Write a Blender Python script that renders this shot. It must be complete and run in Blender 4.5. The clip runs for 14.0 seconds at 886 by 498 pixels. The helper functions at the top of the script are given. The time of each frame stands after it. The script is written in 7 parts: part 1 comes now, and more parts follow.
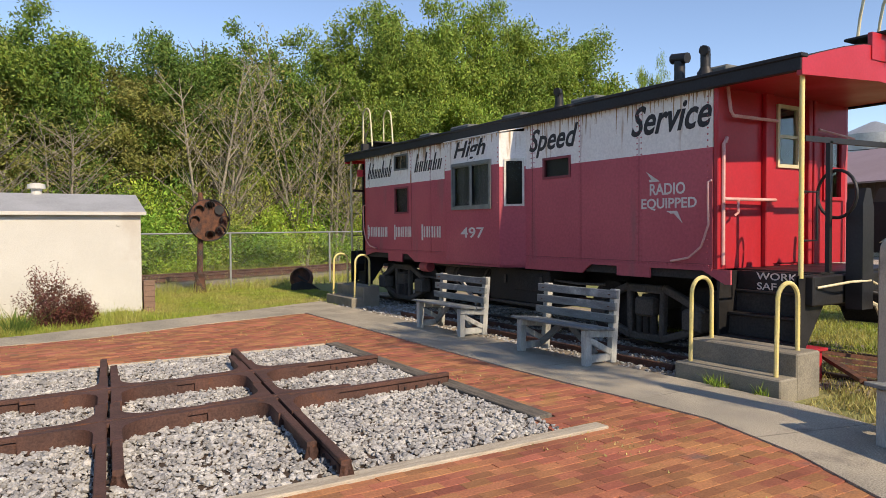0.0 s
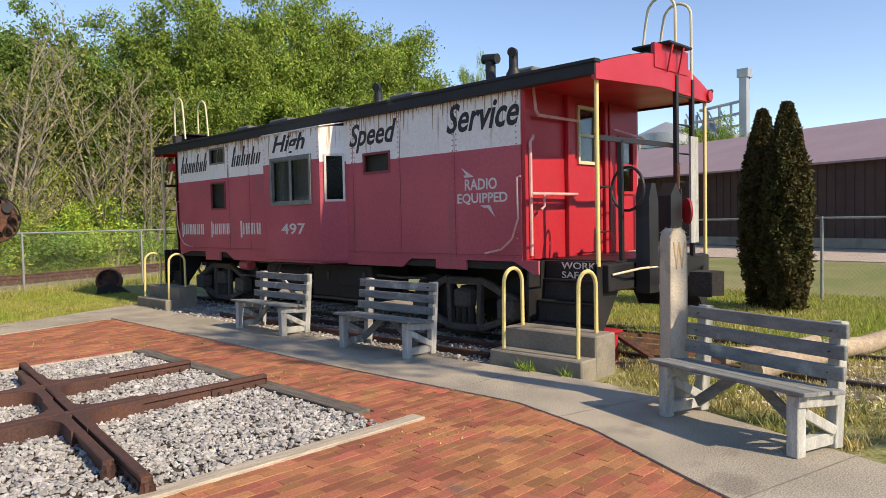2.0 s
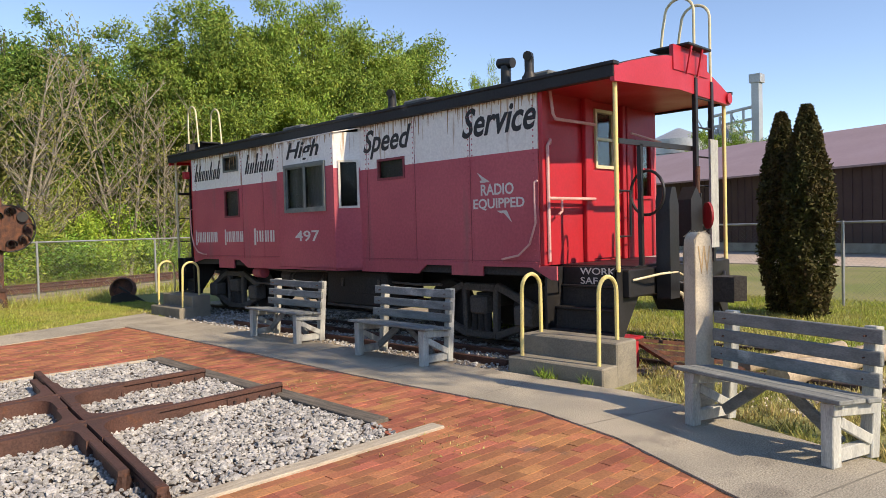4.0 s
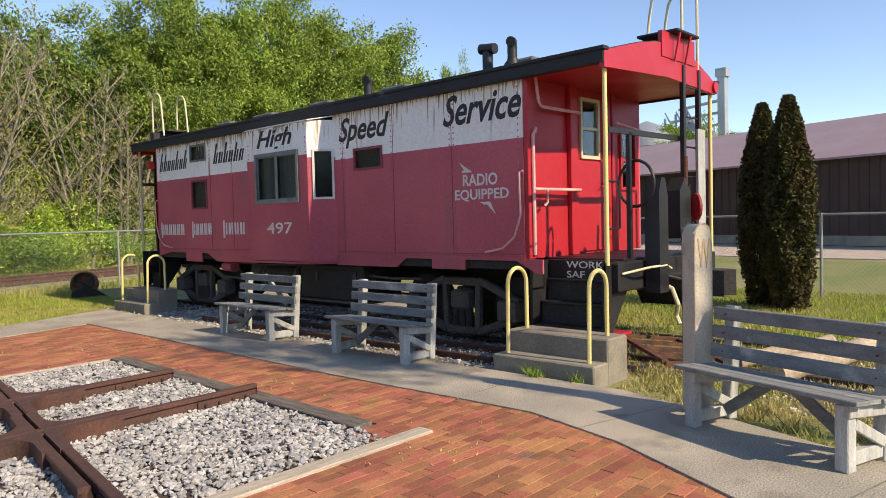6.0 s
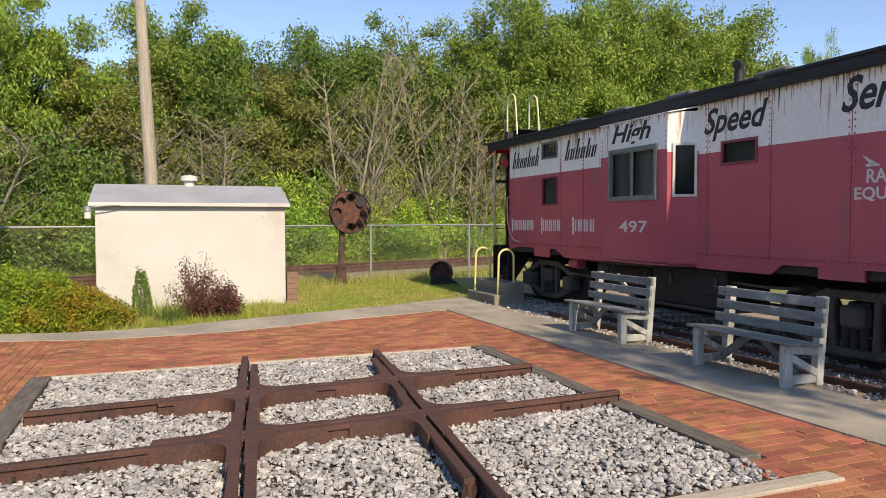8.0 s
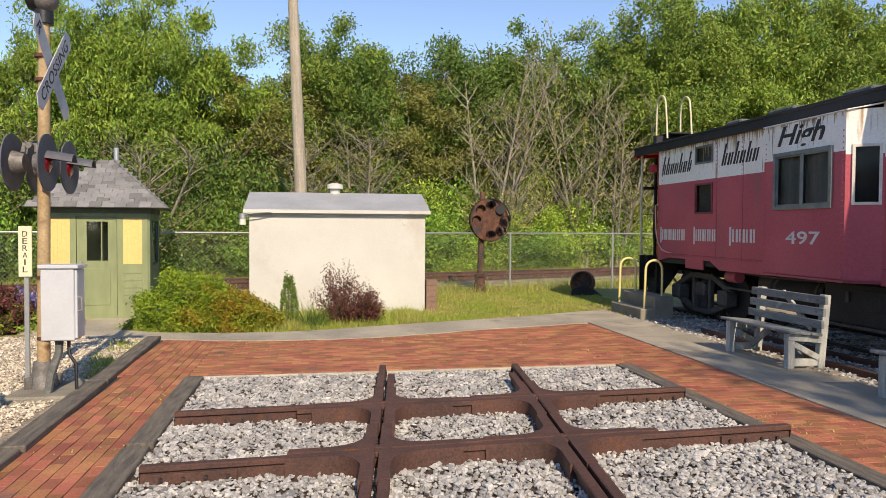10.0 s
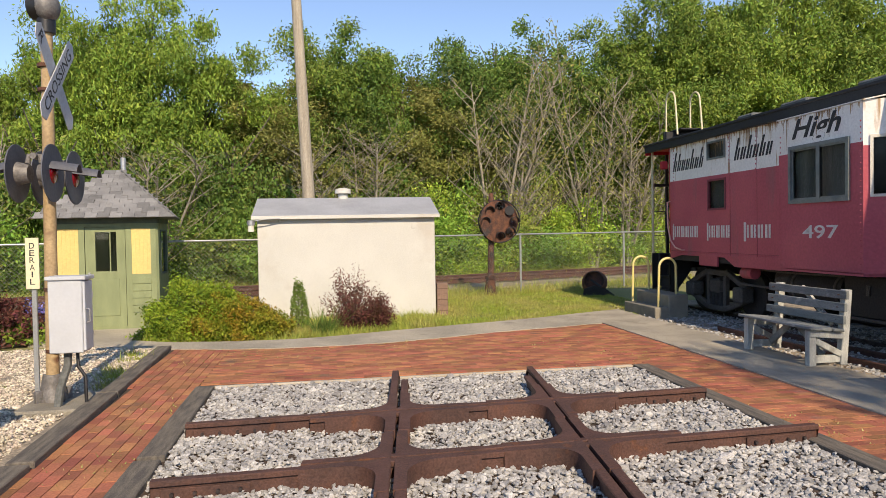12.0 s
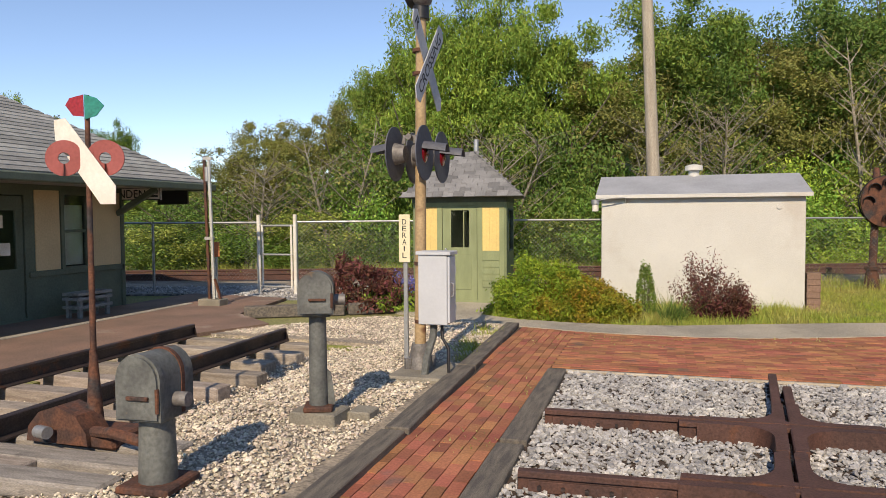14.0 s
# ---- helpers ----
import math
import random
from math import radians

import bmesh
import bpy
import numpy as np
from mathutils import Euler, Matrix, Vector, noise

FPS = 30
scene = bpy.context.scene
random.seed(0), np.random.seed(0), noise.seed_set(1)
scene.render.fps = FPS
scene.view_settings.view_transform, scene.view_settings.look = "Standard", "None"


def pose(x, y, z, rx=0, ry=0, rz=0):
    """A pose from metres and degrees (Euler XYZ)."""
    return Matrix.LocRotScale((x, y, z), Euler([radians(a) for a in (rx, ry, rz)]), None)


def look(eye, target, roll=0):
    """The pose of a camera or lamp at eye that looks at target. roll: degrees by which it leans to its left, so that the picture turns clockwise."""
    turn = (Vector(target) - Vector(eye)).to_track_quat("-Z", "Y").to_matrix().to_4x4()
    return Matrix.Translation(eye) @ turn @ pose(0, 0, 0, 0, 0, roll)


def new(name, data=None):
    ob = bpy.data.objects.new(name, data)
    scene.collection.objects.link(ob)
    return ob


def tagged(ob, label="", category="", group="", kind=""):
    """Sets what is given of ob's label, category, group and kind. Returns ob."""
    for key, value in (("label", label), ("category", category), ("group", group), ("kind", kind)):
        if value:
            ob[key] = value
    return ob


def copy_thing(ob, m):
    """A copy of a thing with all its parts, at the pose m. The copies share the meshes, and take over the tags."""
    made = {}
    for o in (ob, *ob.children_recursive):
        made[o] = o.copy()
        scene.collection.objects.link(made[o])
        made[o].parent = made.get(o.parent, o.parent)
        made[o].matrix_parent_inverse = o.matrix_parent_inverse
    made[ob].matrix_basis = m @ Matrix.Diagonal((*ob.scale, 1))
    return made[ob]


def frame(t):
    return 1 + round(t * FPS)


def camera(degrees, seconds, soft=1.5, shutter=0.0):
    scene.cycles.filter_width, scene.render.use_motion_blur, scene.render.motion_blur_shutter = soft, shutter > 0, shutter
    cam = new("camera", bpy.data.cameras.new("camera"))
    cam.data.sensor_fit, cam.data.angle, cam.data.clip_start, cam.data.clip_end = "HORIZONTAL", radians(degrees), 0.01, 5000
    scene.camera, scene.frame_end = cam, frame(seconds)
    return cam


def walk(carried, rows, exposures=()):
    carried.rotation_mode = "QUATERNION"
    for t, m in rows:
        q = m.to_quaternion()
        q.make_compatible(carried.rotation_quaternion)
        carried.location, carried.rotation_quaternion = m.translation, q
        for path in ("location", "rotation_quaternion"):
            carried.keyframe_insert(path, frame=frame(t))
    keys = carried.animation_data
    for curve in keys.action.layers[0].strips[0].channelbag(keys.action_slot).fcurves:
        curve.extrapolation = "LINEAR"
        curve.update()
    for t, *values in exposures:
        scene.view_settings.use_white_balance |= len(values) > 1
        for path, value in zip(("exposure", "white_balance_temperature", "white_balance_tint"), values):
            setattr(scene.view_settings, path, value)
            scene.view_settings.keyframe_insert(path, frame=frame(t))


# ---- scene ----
cam = camera(64.2, 14.0, soft=0.55)
METRES, EYE, TILT, LEAN, TURN = 2.358, 1.5, 0.0, 0.0, -26.0
PATH = [
    (0, (0.012, 0.042, 1.659), (1.067, 1.74, 1.6), -0.4),
    (0.5, (0.085, -0.004, 1.668), (1.343, 1.55, 1.624), -0.6),
    (1, (0.125, -0.01, 1.662), (1.491, 1.451, 1.616), -0.8),
    (1.5, (0.126, -0.002, 1.66), (1.544, 1.408, 1.593), -1.1),
    (2, (0.139, -0.026, 1.674), (1.564, 1.375, 1.592), -1.2),
    (2.5, (0.141, -0.034, 1.673), (1.549, 1.385, 1.597), -1.2),
    (3, (0.157, -0.019, 1.665), (1.532, 1.432, 1.611), -1.0),
    (5.5, (0.2, 0.375, 1.638), (1.665, 1.733, 1.562), -2.0),
    (6, (0.323, 0.465, 1.647), (1.787, 1.825, 1.564), -1.5),
    (6.5, (0.469, 0.579, 1.666), (1.836, 2.036, 1.588), -0.3),
    (7, (0.464, 0.689, 1.652), (1.64, 2.305, 1.577), 0.4),
    (7.5, (0.347, 0.87, 1.668), (1.277, 2.639, 1.588), 0.2),
    (8, (0.22, 1.006, 1.658), (0.939, 2.871, 1.581), -0.1),
    (8.5, (0.178, 1.096, 1.65), (0.727, 3.018, 1.569), 0.2),
    (9, (0.226, 1.189, 1.677), (0.662, 3.139, 1.599), 0.9),
    (11.5, (0.314, 1.401, 1.676), (0.61, 3.378, 1.643), -0.4),
    (12, (0.29, 1.449, 1.669), (0.607, 3.423, 1.62), -1.0),
    (12.5, (0.235, 1.571, 1.663), (0.542, 3.546, 1.597), -1.5),
    (13, (0.092, 1.669, 1.656), (0.237, 3.662, 1.579), -1.5),
    (13.5, (0.004, 1.81, 1.652), (-0.199, 3.798, 1.567), -1.0),
    (14, (-0.058, 1.972, 1.654), (-0.642, 3.882, 1.562), -0.4),
]
walk(cam, [(t, look(eye, target, roll)) for t, eye, target, roll in PATH],
     exposures=[(0, 0.49, 7300, 15), (1.5, 0.63, 7300, 15), (6.5, 0.67, 7300, 15), (8.5, 0.56, 7300, 15), (12.5, 0.52, 7300, 15), (14, 0.32, 7200, 15)])

# ---- world, sun, exposure ----
SUN_AZ, SUN_EL = radians(175.2), radians(35.5)
world = bpy.data.worlds.new("world")
scene.world = world
world.use_nodes = True
wn, wl = world.node_tree.nodes, world.node_tree.links
sky = wn.new("ShaderNodeTexSky")
sky.sky_type, sky.sun_disc = "NISHITA", False
sky.sun_elevation, sky.sun_rotation = SUN_EL, SUN_AZ
sky.altitude = 1700
sky.air_density, sky.dust_density, sky.ozone_density = 0.95, 0.0, 3.0
wn["Background"].inputs["Strength"].default_value = 0.15
wl.new(sky.outputs[0], wn["Background"].inputs["Color"])
sun = new("sun", bpy.data.lights.new("sun", "SUN"))
sun.data.energy, sun.data.angle, sun.data.color = 3.7, radians(0.6), (1.0, 0.88, 0.70)
sun.matrix_world = look((0, 0, 30), (-math.sin(SUN_AZ) * 30, -math.cos(SUN_AZ) * 30, 30 - 30 * math.tan(SUN_EL)))


# ---- materials ----
def mat(name, c1, c2=None, rough=0.75, s=2.5, fine=45.0, var=0.25, bump=0.15, metal=0.0, stretch=(1, 1, 1), rand="", amount=0.25,
        stain=None, stain_s=3.0, stain_at=0.6, stain_stretch=(1, 1, 1), glow=0.0, leaf=0.0):
    m = bpy.data.materials.new(name)
    m.use_nodes = True
    n, l = m.node_tree.nodes, m.node_tree.links
    p = n["Principled BSDF"]
    geo = n.new("ShaderNodeNewGeometry")

    def spot(size, detail, scl):
        mp = n.new("ShaderNodeMapping")
        mp.inputs["Scale"].default_value = scl
        l.new(geo.outputs["Position"], mp.inputs["Vector"])
        t = n.new("ShaderNodeTexNoise")
        t.inputs["Scale"].default_value, t.inputs["Detail"].default_value = size, detail
        l.new(mp.outputs[0], t.inputs["Vector"])
        return t.outputs["Fac"]

    def span(src, a, b, lo=0.0, hi=1.0):
        r = n.new("ShaderNodeMapRange")
        for k, v in (("From Min", a), ("From Max", b), ("To Min", lo), ("To Max", hi)):
            r.inputs[k].default_value = v
        l.new(src, r.inputs["Value"])
        return r.outputs[0]

    def mix(fac, a, b, kind="MIX"):
        x = n.new("ShaderNodeMix")
        x.data_type, x.blend_type = "RGBA", kind
        l.new(fac, x.inputs["Factor"])
        for sock, v in ((x.inputs[6], a), (x.inputs[7], b)):
            if isinstance(v, tuple):
                sock.default_value = (*v, 1)
            else:
                l.new(v, sock)
        return x.outputs[2]

    big, small = spot(s, 5, stretch), spot(fine, 4, stretch)
    col = mix(span(big, 0.36, 0.64), c1, c2 or tuple(v * 0.75 for v in c1))
    if stain:
        col = mix(span(spot(stain_s, 6, stain_stretch), stain_at, stain_at + 0.1), col, stain)
    hsv = n.new("ShaderNodeHueSaturation")
    l.new(col, hsv.inputs["Color"])
    value = span(small, 0.3, 0.7, 1 - var, 1 + var)
    if rand:
        src = geo.outputs["Random Per Island"]
        if rand == "object":
            src = n.new("ShaderNodeObjectInfo").outputs["Random"]
        mul = n.new("ShaderNodeMath")
        mul.operation = "MULTIPLY"
        l.new(value, mul.inputs[0])
        l.new(span(src, 0, 1, 1 - amount, 1 + amount), mul.inputs[1])
        value = mul.outputs[0]
        hash_ = n.new("ShaderNodeTexWhiteNoise")
        hash_.noise_dimensions = "1D"
        l.new(src, hash_.inputs["W"])
        l.new(span(hash_.outputs["Value"], 0, 1, 0.5 - amount * 0.06, 0.5 + amount * 0.06), hsv.inputs["Hue"])
    l.new(value, hsv.inputs["Value"])
    l.new(hsv.outputs[0], p.inputs["Base Color"])
    p.inputs["Metallic"].default_value = metal
    l.new(span(big, 0.3, 0.7, max(rough - 0.1, 0.03), min(rough + 0.1, 1)), p.inputs["Roughness"])
    if bump:
        b = n.new("ShaderNodeBump")
        b.inputs["Strength"].default_value, b.inputs["Distance"].default_value = bump, 0.01
        l.new(small, b.inputs["Height"])
        l.new(b.outputs[0], p.inputs["Normal"])
    if leaf:
        tr = n.new("ShaderNodeBsdfTranslucent")
        l.new(hsv.outputs[0], tr.inputs["Color"])
        mx = n.new("ShaderNodeMixShader")
        mx.inputs[0].default_value = leaf
        l.new(p.outputs[0], mx.inputs[1])
        l.new(tr.outputs[0], mx.inputs[2])
        l.new(mx.outputs[0], n["Material Output"].inputs["Surface"])
        p.inputs["Specular IOR Level"].default_value = 0.25
    if glow:
        p.inputs["Emission Color"].default_value, p.inputs["Emission Strength"].default_value = (*c1, 1), glow
    return m


def glass(name, tint=(0.75, 0.85, 0.82)):
    m = bpy.data.materials.new(name)
    m.use_nodes = True
    p = m.node_tree.nodes["Principled BSDF"]
    p.inputs["Base Color"].default_value, p.inputs["Roughness"].default_value = (*tint, 1), 0.03
    p.inputs["Transmission Weight"].default_value, p.inputs["IOR"].default_value = 1.0, 1.45
    return m


M_GRASS_SOIL = mat("grass_soil", (0.17, 0.20, 0.05), (0.26, 0.24, 0.10), 0.95, 0.5, 30, 0.45, 0.5, stain=(0.22, 0.18, 0.11), stain_s=0.6, stain_at=0.62)
M_SAND = mat("joint_sand", (0.075, 0.05, 0.034), (0.05, 0.034, 0.024), 0.95, 3, 60, 0.35, 0.3)
M_CONCRETE = mat("weathered_concrete", (0.43, 0.385, 0.30), (0.30, 0.275, 0.22), 0.92, 1.1, 85, 0.45, 0.7, stain=(0.25, 0.225, 0.18), stain_s=1.9, stain_at=0.59)
M_STEP = mat("old_step_concrete", (0.27, 0.245, 0.19), (0.19, 0.175, 0.14), 0.92, 3, 80, 0.25, 0.5)
M_BRICK = mat("paving_brick", (0.385, 0.155, 0.074), (0.30, 0.11, 0.056), 0.85, 1.6, 55, 0.22, 0.35, rand="island", amount=0.29, stain=(0.18, 0.105, 0.075), stain_s=2.2, stain_at=0.62)
M_BRICK_ONE = mat("paving_brick_single", (0.385, 0.155, 0.074), (0.30, 0.11, 0.056), 0.85, 1.6, 55, 0.22, 0.35, rand="object", amount=0.29, stain=(0.18, 0.105, 0.075), stain_s=2.2, stain_at=0.62)
M_STONE = mat("grey_limestone", (0.42, 0.41, 0.385), (0.30, 0.295, 0.29), 0.85, 3, 70, 0.25, 0.4, rand="island", amount=0.36, stain=(0.46, 0.36, 0.25), stain_s=5, stain_at=0.68)
M_STONE_TAN = mat("tan_limestone", (0.63, 0.555, 0.44), (0.48, 0.415, 0.325), 0.88, 2, 70, 0.25, 0.4, rand="island", amount=0.45)
M_BALLAST_BED = mat("ballast_bed", (0.36, 0.30, 0.22), (0.22, 0.19, 0.15), 0.95, 2, 40, 0.5, 0.8)
M_BED = mat("grey_gravel_bed", (0.26, 0.26, 0.26), (0.14, 0.14, 0.14), 0.95, 8, 40, 0.5, 0.8)
M_TIMBER = mat("grey_timber", (0.17, 0.145, 0.115), (0.09, 0.08, 0.07), 0.92, 3, 40, 0.35, 0.5, stretch=(8, 1, 8), rand="island", amount=0.2)
M_TIMBER_X = mat("pale_board", (0.50, 0.44, 0.34), (0.36, 0.31, 0.24), 0.9, 3, 40, 0.25, 0.4, stretch=(1, 8, 8))
M_RAIL = mat("rusty_rail", (0.12, 0.056, 0.040), (0.078, 0.042, 0.034), 0.72, 3, 60, 0.3, 0.3, metal=0.25, stain=(0.15, 0.06, 0.03), stain_s=6, stain_at=0.62)
M_RAIL_TOP = mat("dark_rail", (0.07, 0.05, 0.045), (0.045, 0.036, 0.034), 0.6, 3, 60, 0.3, 0.25, metal=0.4, stain=(0.12, 0.055, 0.03), stain_s=4, stain_at=0.6)
M_RUST = mat("rust", (0.16, 0.065, 0.035), (0.07, 0.04, 0.032), 0.85, 6, 50, 0.35, 0.4, metal=0.2, stain=(0.05, 0.045, 0.045), stain_s=4, stain_at=0.58)
M_CRIMSON = mat("faded_crimson_paint", (0.52, 0.10, 0.122), (0.445, 0.082, 0.105), 0.62, 0.8, 25, 0.10, 0.08, stain=(0.36, 0.105, 0.115), stain_s=1.6, stain_at=0.61, stain_stretch=(1.6, 1.6, 0.22))
M_RED = mat("bright_red_paint", (0.46, 0.018, 0.028), (0.40, 0.016, 0.026), 0.45, 1.2, 30, 0.07, 0.05)
M_BAND = mat("chalky_white_paint", (0.88, 0.86, 0.80), (0.82, 0.79, 0.71), 0.7, 0.9, 30, 0.08, 0.06, stain=(0.42, 0.27, 0.13), stain_s=2.6, stain_at=0.625, stain_stretch=(3.4, 3.4, 0.32))
M_BLACK = mat("flat_black_paint", (0.011, 0.011, 0.012), (0.018, 0.017, 0.017), 0.5, 3, 40, 0.25, 0.12, stain=(0.045, 0.034, 0.026), stain_s=3, stain_at=0.66)
M_ROOF = mat("black_roof", (0.010, 0.011, 0.013), (0.018, 0.018, 0.02), 0.65, 2, 40, 0.3, 0.15, stain=(0.09, 0.09, 0.09), stain_s=2.4, stain_at=0.68)
M_DIRTY = mat("grimy_underframe", (0.024, 0.022, 0.021), (0.042, 0.037, 0.032), 0.8, 4, 40, 0.35, 0.3)
M_TRUCK = mat("dusty_cast_steel", (0.078, 0.070, 0.062), (0.11, 0.097, 0.083), 0.85, 4, 40, 0.3, 0.3)
M_YELLOW = mat("yellow_pipe_paint", (0.72, 0.60, 0.20), (0.66, 0.56, 0.26), 0.5, 5, 50, 0.1, 0.06, stain=(0.35, 0.22, 0.08), stain_s=9, stain_at=0.7)
M_PINKPIPE = mat("pinkish_pipe_paint", (0.70, 0.42, 0.38), (0.62, 0.30, 0.27), 0.5, 5, 50, 0.1, 0.06)
M_CREAMPIPE = mat("cream_pipe_paint", (0.66, 0.60, 0.40), (0.58, 0.50, 0.30), 0.5, 5, 50, 0.1, 0.06, stain=(0.3, 0.16, 0.07), stain_s=8, stain_at=0.68)
M_LETTER_W = mat("white_lettering", (0.74, 0.70, 0.64), (0.66, 0.60, 0.55), 0.7, 4, 60, 0.12, 0.0)
M_LETTER_K = mat("black_lettering", (0.015, 0.015, 0.017), (0.03, 0.028, 0.028), 0.6, 4, 60, 0.12, 0.0)
M_BENCH = mat("weathered_grey_bench_paint", (0.235, 0.25, 0.24), (0.165, 0.178, 0.172), 0.88, 3, 30, 0.2, 0.25, stretch=(5, 1, 5), rand="object", amount=0.12, stain=(0.40, 0.41, 0.38), stain_s=3, stain_at=0.62)
M_BENCH_LEG = mat("pale_bench_paint", (0.47, 0.48, 0.44), (0.36, 0.37, 0.35), 0.88, 4, 35, 0.2, 0.35, stretch=(5, 5, 1), rand="object", amount=0.1, stain=(0.22, 0.21, 0.18), stain_s=4, stain_at=0.66)
M_ALU = mat("dull_aluminium_frame", (0.24, 0.26, 0.25), (0.18, 0.20, 0.20), 0.5, 4, 50, 0.12, 0.05, metal=0.5)
M_WHITEFRAME = mat("white_window_frame", (0.74, 0.73, 0.66), (0.62, 0.58, 0.48), 0.6, 4, 50, 0.1, 0.05)
M_GLASS = glass("window_glass")
# tint and low IOR dim the inside and weaken the sky reflection
M_GLASS_DIM = glass("dimmed_window_glass", (0.6, 0.62, 0.62))
M_GLASS_DIM.node_tree.nodes["Principled BSDF"].inputs["IOR"].default_value = 1.18
# colour of added backing plates, set so the panes read grey, not black
M_PANE_BACK = mat("grey_pane_backing", (0.17, 0.175, 0.17), (0.12, 0.125, 0.12), 0.9, 2, 30, 0.2, 0.0)
M_STREAK = mat("rust_stain", (0.50, 0.36, 0.22), (0.36, 0.23, 0.12), 0.8, 6, 60, 0.2, 0.0)
M_SEAM = mat("grimy_crimson_seam", (0.20, 0.045, 0.055), (0.26, 0.055, 0.065), 0.7, 4, 40, 0.2, 0.0)
# curtain grey lifted to carry the sky reflected in the bay panes
M_CURTAIN = mat("sky_haze_curtain", (0.30, 0.33, 0.31), (0.17, 0.19, 0.18), 0.9, 2.2, 30, 0.2, 0.0, stretch=(3, 3, 0.4))
# near-black: the dimness inside the caboose is put into this colour
M_INTERIOR = mat("interior_shade", (0.06, 0.06, 0.058), (0.035, 0.035, 0.034), 0.9)
M_STUCCO = mat("cream_stucco", (0.595, 0.59, 0.54), (0.54, 0.535, 0.49), 0.92, 0.8, 70, 0.07, 0.4, stain=(0.49, 0.465, 0.41), stain_s=1.1, stain_at=0.6)
M_SHEDROOF = mat("grey_sheet_roof", (0.36, 0.37, 0.38), (0.30, 0.31, 0.32), 0.6, 1.5, 30, 0.1, 0.1)
M_SAGE = mat("sage_green_paint", (0.25, 0.29, 0.145), (0.21, 0.245, 0.125), 0.75, 2, 35, 0.12, 0.15, stretch=(3, 3, 1))
M_BUTTER = mat("butter_yellow_paint", (0.72, 0.55, 0.20), (0.66, 0.50, 0.19), 0.75, 2, 35, 0.08, 0.12)
M_SHINGLE = mat("grey_shingle", (0.20, 0.20, 0.195), (0.155, 0.155, 0.155), 0.92, 3, 80, 0.25, 0.4, rand="object", amount=0.3)
M_SHINGLE_FAR = mat("pale_grey_shingle", (0.34, 0.34, 0.31), (0.27, 0.27, 0.25), 0.92, 1.5, 60, 0.25, 0.4, rand="island", amount=0.16)
M_SHINGLE_ROW = mat("pale_grey_shingle_course", (0.34, 0.34, 0.31), (0.25, 0.25, 0.235), 0.92, 2.5, 60, 0.3, 0.5, rand="object", amount=0.22)
M_DEPOT_GREEN = mat("dark_green_paint", (0.115, 0.14, 0.098), (0.095, 0.118, 0.083), 0.75, 2, 35, 0.12, 0.12)
M_DEPOT_CREAM = mat("tan_siding", (0.60, 0.46, 0.26), (0.54, 0.41, 0.24), 0.8, 2, 35, 0.1, 0.12)
M_GALV = mat("galvanised_steel", (0.46, 0.47, 0.46), (0.36, 0.37, 0.37), 0.5, 6, 60, 0.12, 0.06, metal=0.7)
M_MAST = mat("tan_mast_paint", (0.42, 0.30, 0.16), (0.33, 0.23, 0.12), 0.65, 4, 40, 0.2, 0.15, stain=(0.16, 0.08, 0.045), stain_s=5, stain_at=0.66)
M_GREYBOX = mat("pale_grey_enamel", (0.52, 0.545, 0.57), (0.46, 0.485, 0.51), 0.45, 2, 40, 0.03, 0.02, stain=(0.36, 0.26, 0.18), stain_s=6, stain_at=0.72)
M_DISC = mat("slate_grey_enamel", (0.095, 0.10, 0.12), (0.075, 0.08, 0.095), 0.6, 4, 40, 0.15, 0.08)
M_LAMPCASE = mat("pitted_grey_casting", (0.22, 0.21, 0.20), (0.15, 0.14, 0.13), 0.6, 6, 40, 0.25, 0.15, metal=0.3)
M_LENS = mat("dark_red_lens", (0.22, 0.006, 0.012), (0.15, 0.005, 0.01), 0.08, 4, 40, 0.05, 0.0)
M_SIGNWHITE = mat("grey_white_sign", (0.52, 0.53, 0.54), (0.45, 0.46, 0.48), 0.6, 3, 40, 0.1, 0.05)
M_DERAIL = mat("cream_sign", (0.74, 0.68, 0.46), (0.68, 0.62, 0.42), 0.6, 4, 40, 0.06, 0.03)
M_GREYPAINT = mat("grey_green_cast_iron", (0.16, 0.168, 0.155), (0.095, 0.10, 0.095), 0.7, 5, 40, 0.25, 0.2, metal=0.2, stain=(0.17, 0.10, 0.05), stain_s=5, stain_at=0.65)
M_TARGET_R = mat("faded_red_target", (0.34, 0.085, 0.075), (0.28, 0.07, 0.06), 0.7, 4, 40, 0.12, 0.05)
M_TARGET_W = mat("white_target", (0.76, 0.72, 0.64), (0.70, 0.63, 0.55), 0.7, 4, 40, 0.06, 0.05, stain=(0.5, 0.3, 0.2), stain_s=7, stain_at=0.7)
M_TARGET_G = mat("teal_target", (0.02, 0.22, 0.17), (0.02, 0.18, 0.14), 0.6)
M_TARGET_R2 = mat("deep_red_target", (0.32, 0.02, 0.03), (0.26, 0.02, 0.03), 0.6)
M_POLE = mat("grey_utility_pole", (0.40, 0.35, 0.27), (0.30, 0.26, 0.20), 0.9, 2, 30, 0.3, 0.4, stretch=(8, 8, 0.6))
M_POST = mat("lichened_concrete_post", (0.56, 0.50, 0.39), (0.47, 0.42, 0.33), 0.92, 3, 60, 0.12, 0.3, stain=(0.34, 0.31, 0.26), stain_s=4, stain_at=0.64)
M_LOG = mat("barkless_log", (0.42, 0.34, 0.24), (0.30, 0.24, 0.17), 0.9, 3, 30, 0.25, 0.4)
M_MAROON = mat("brown_sheet_siding", (0.062, 0.034, 0.032), (0.055, 0.030, 0.029), 0.6, 1, 10, 0.1, 0.0)
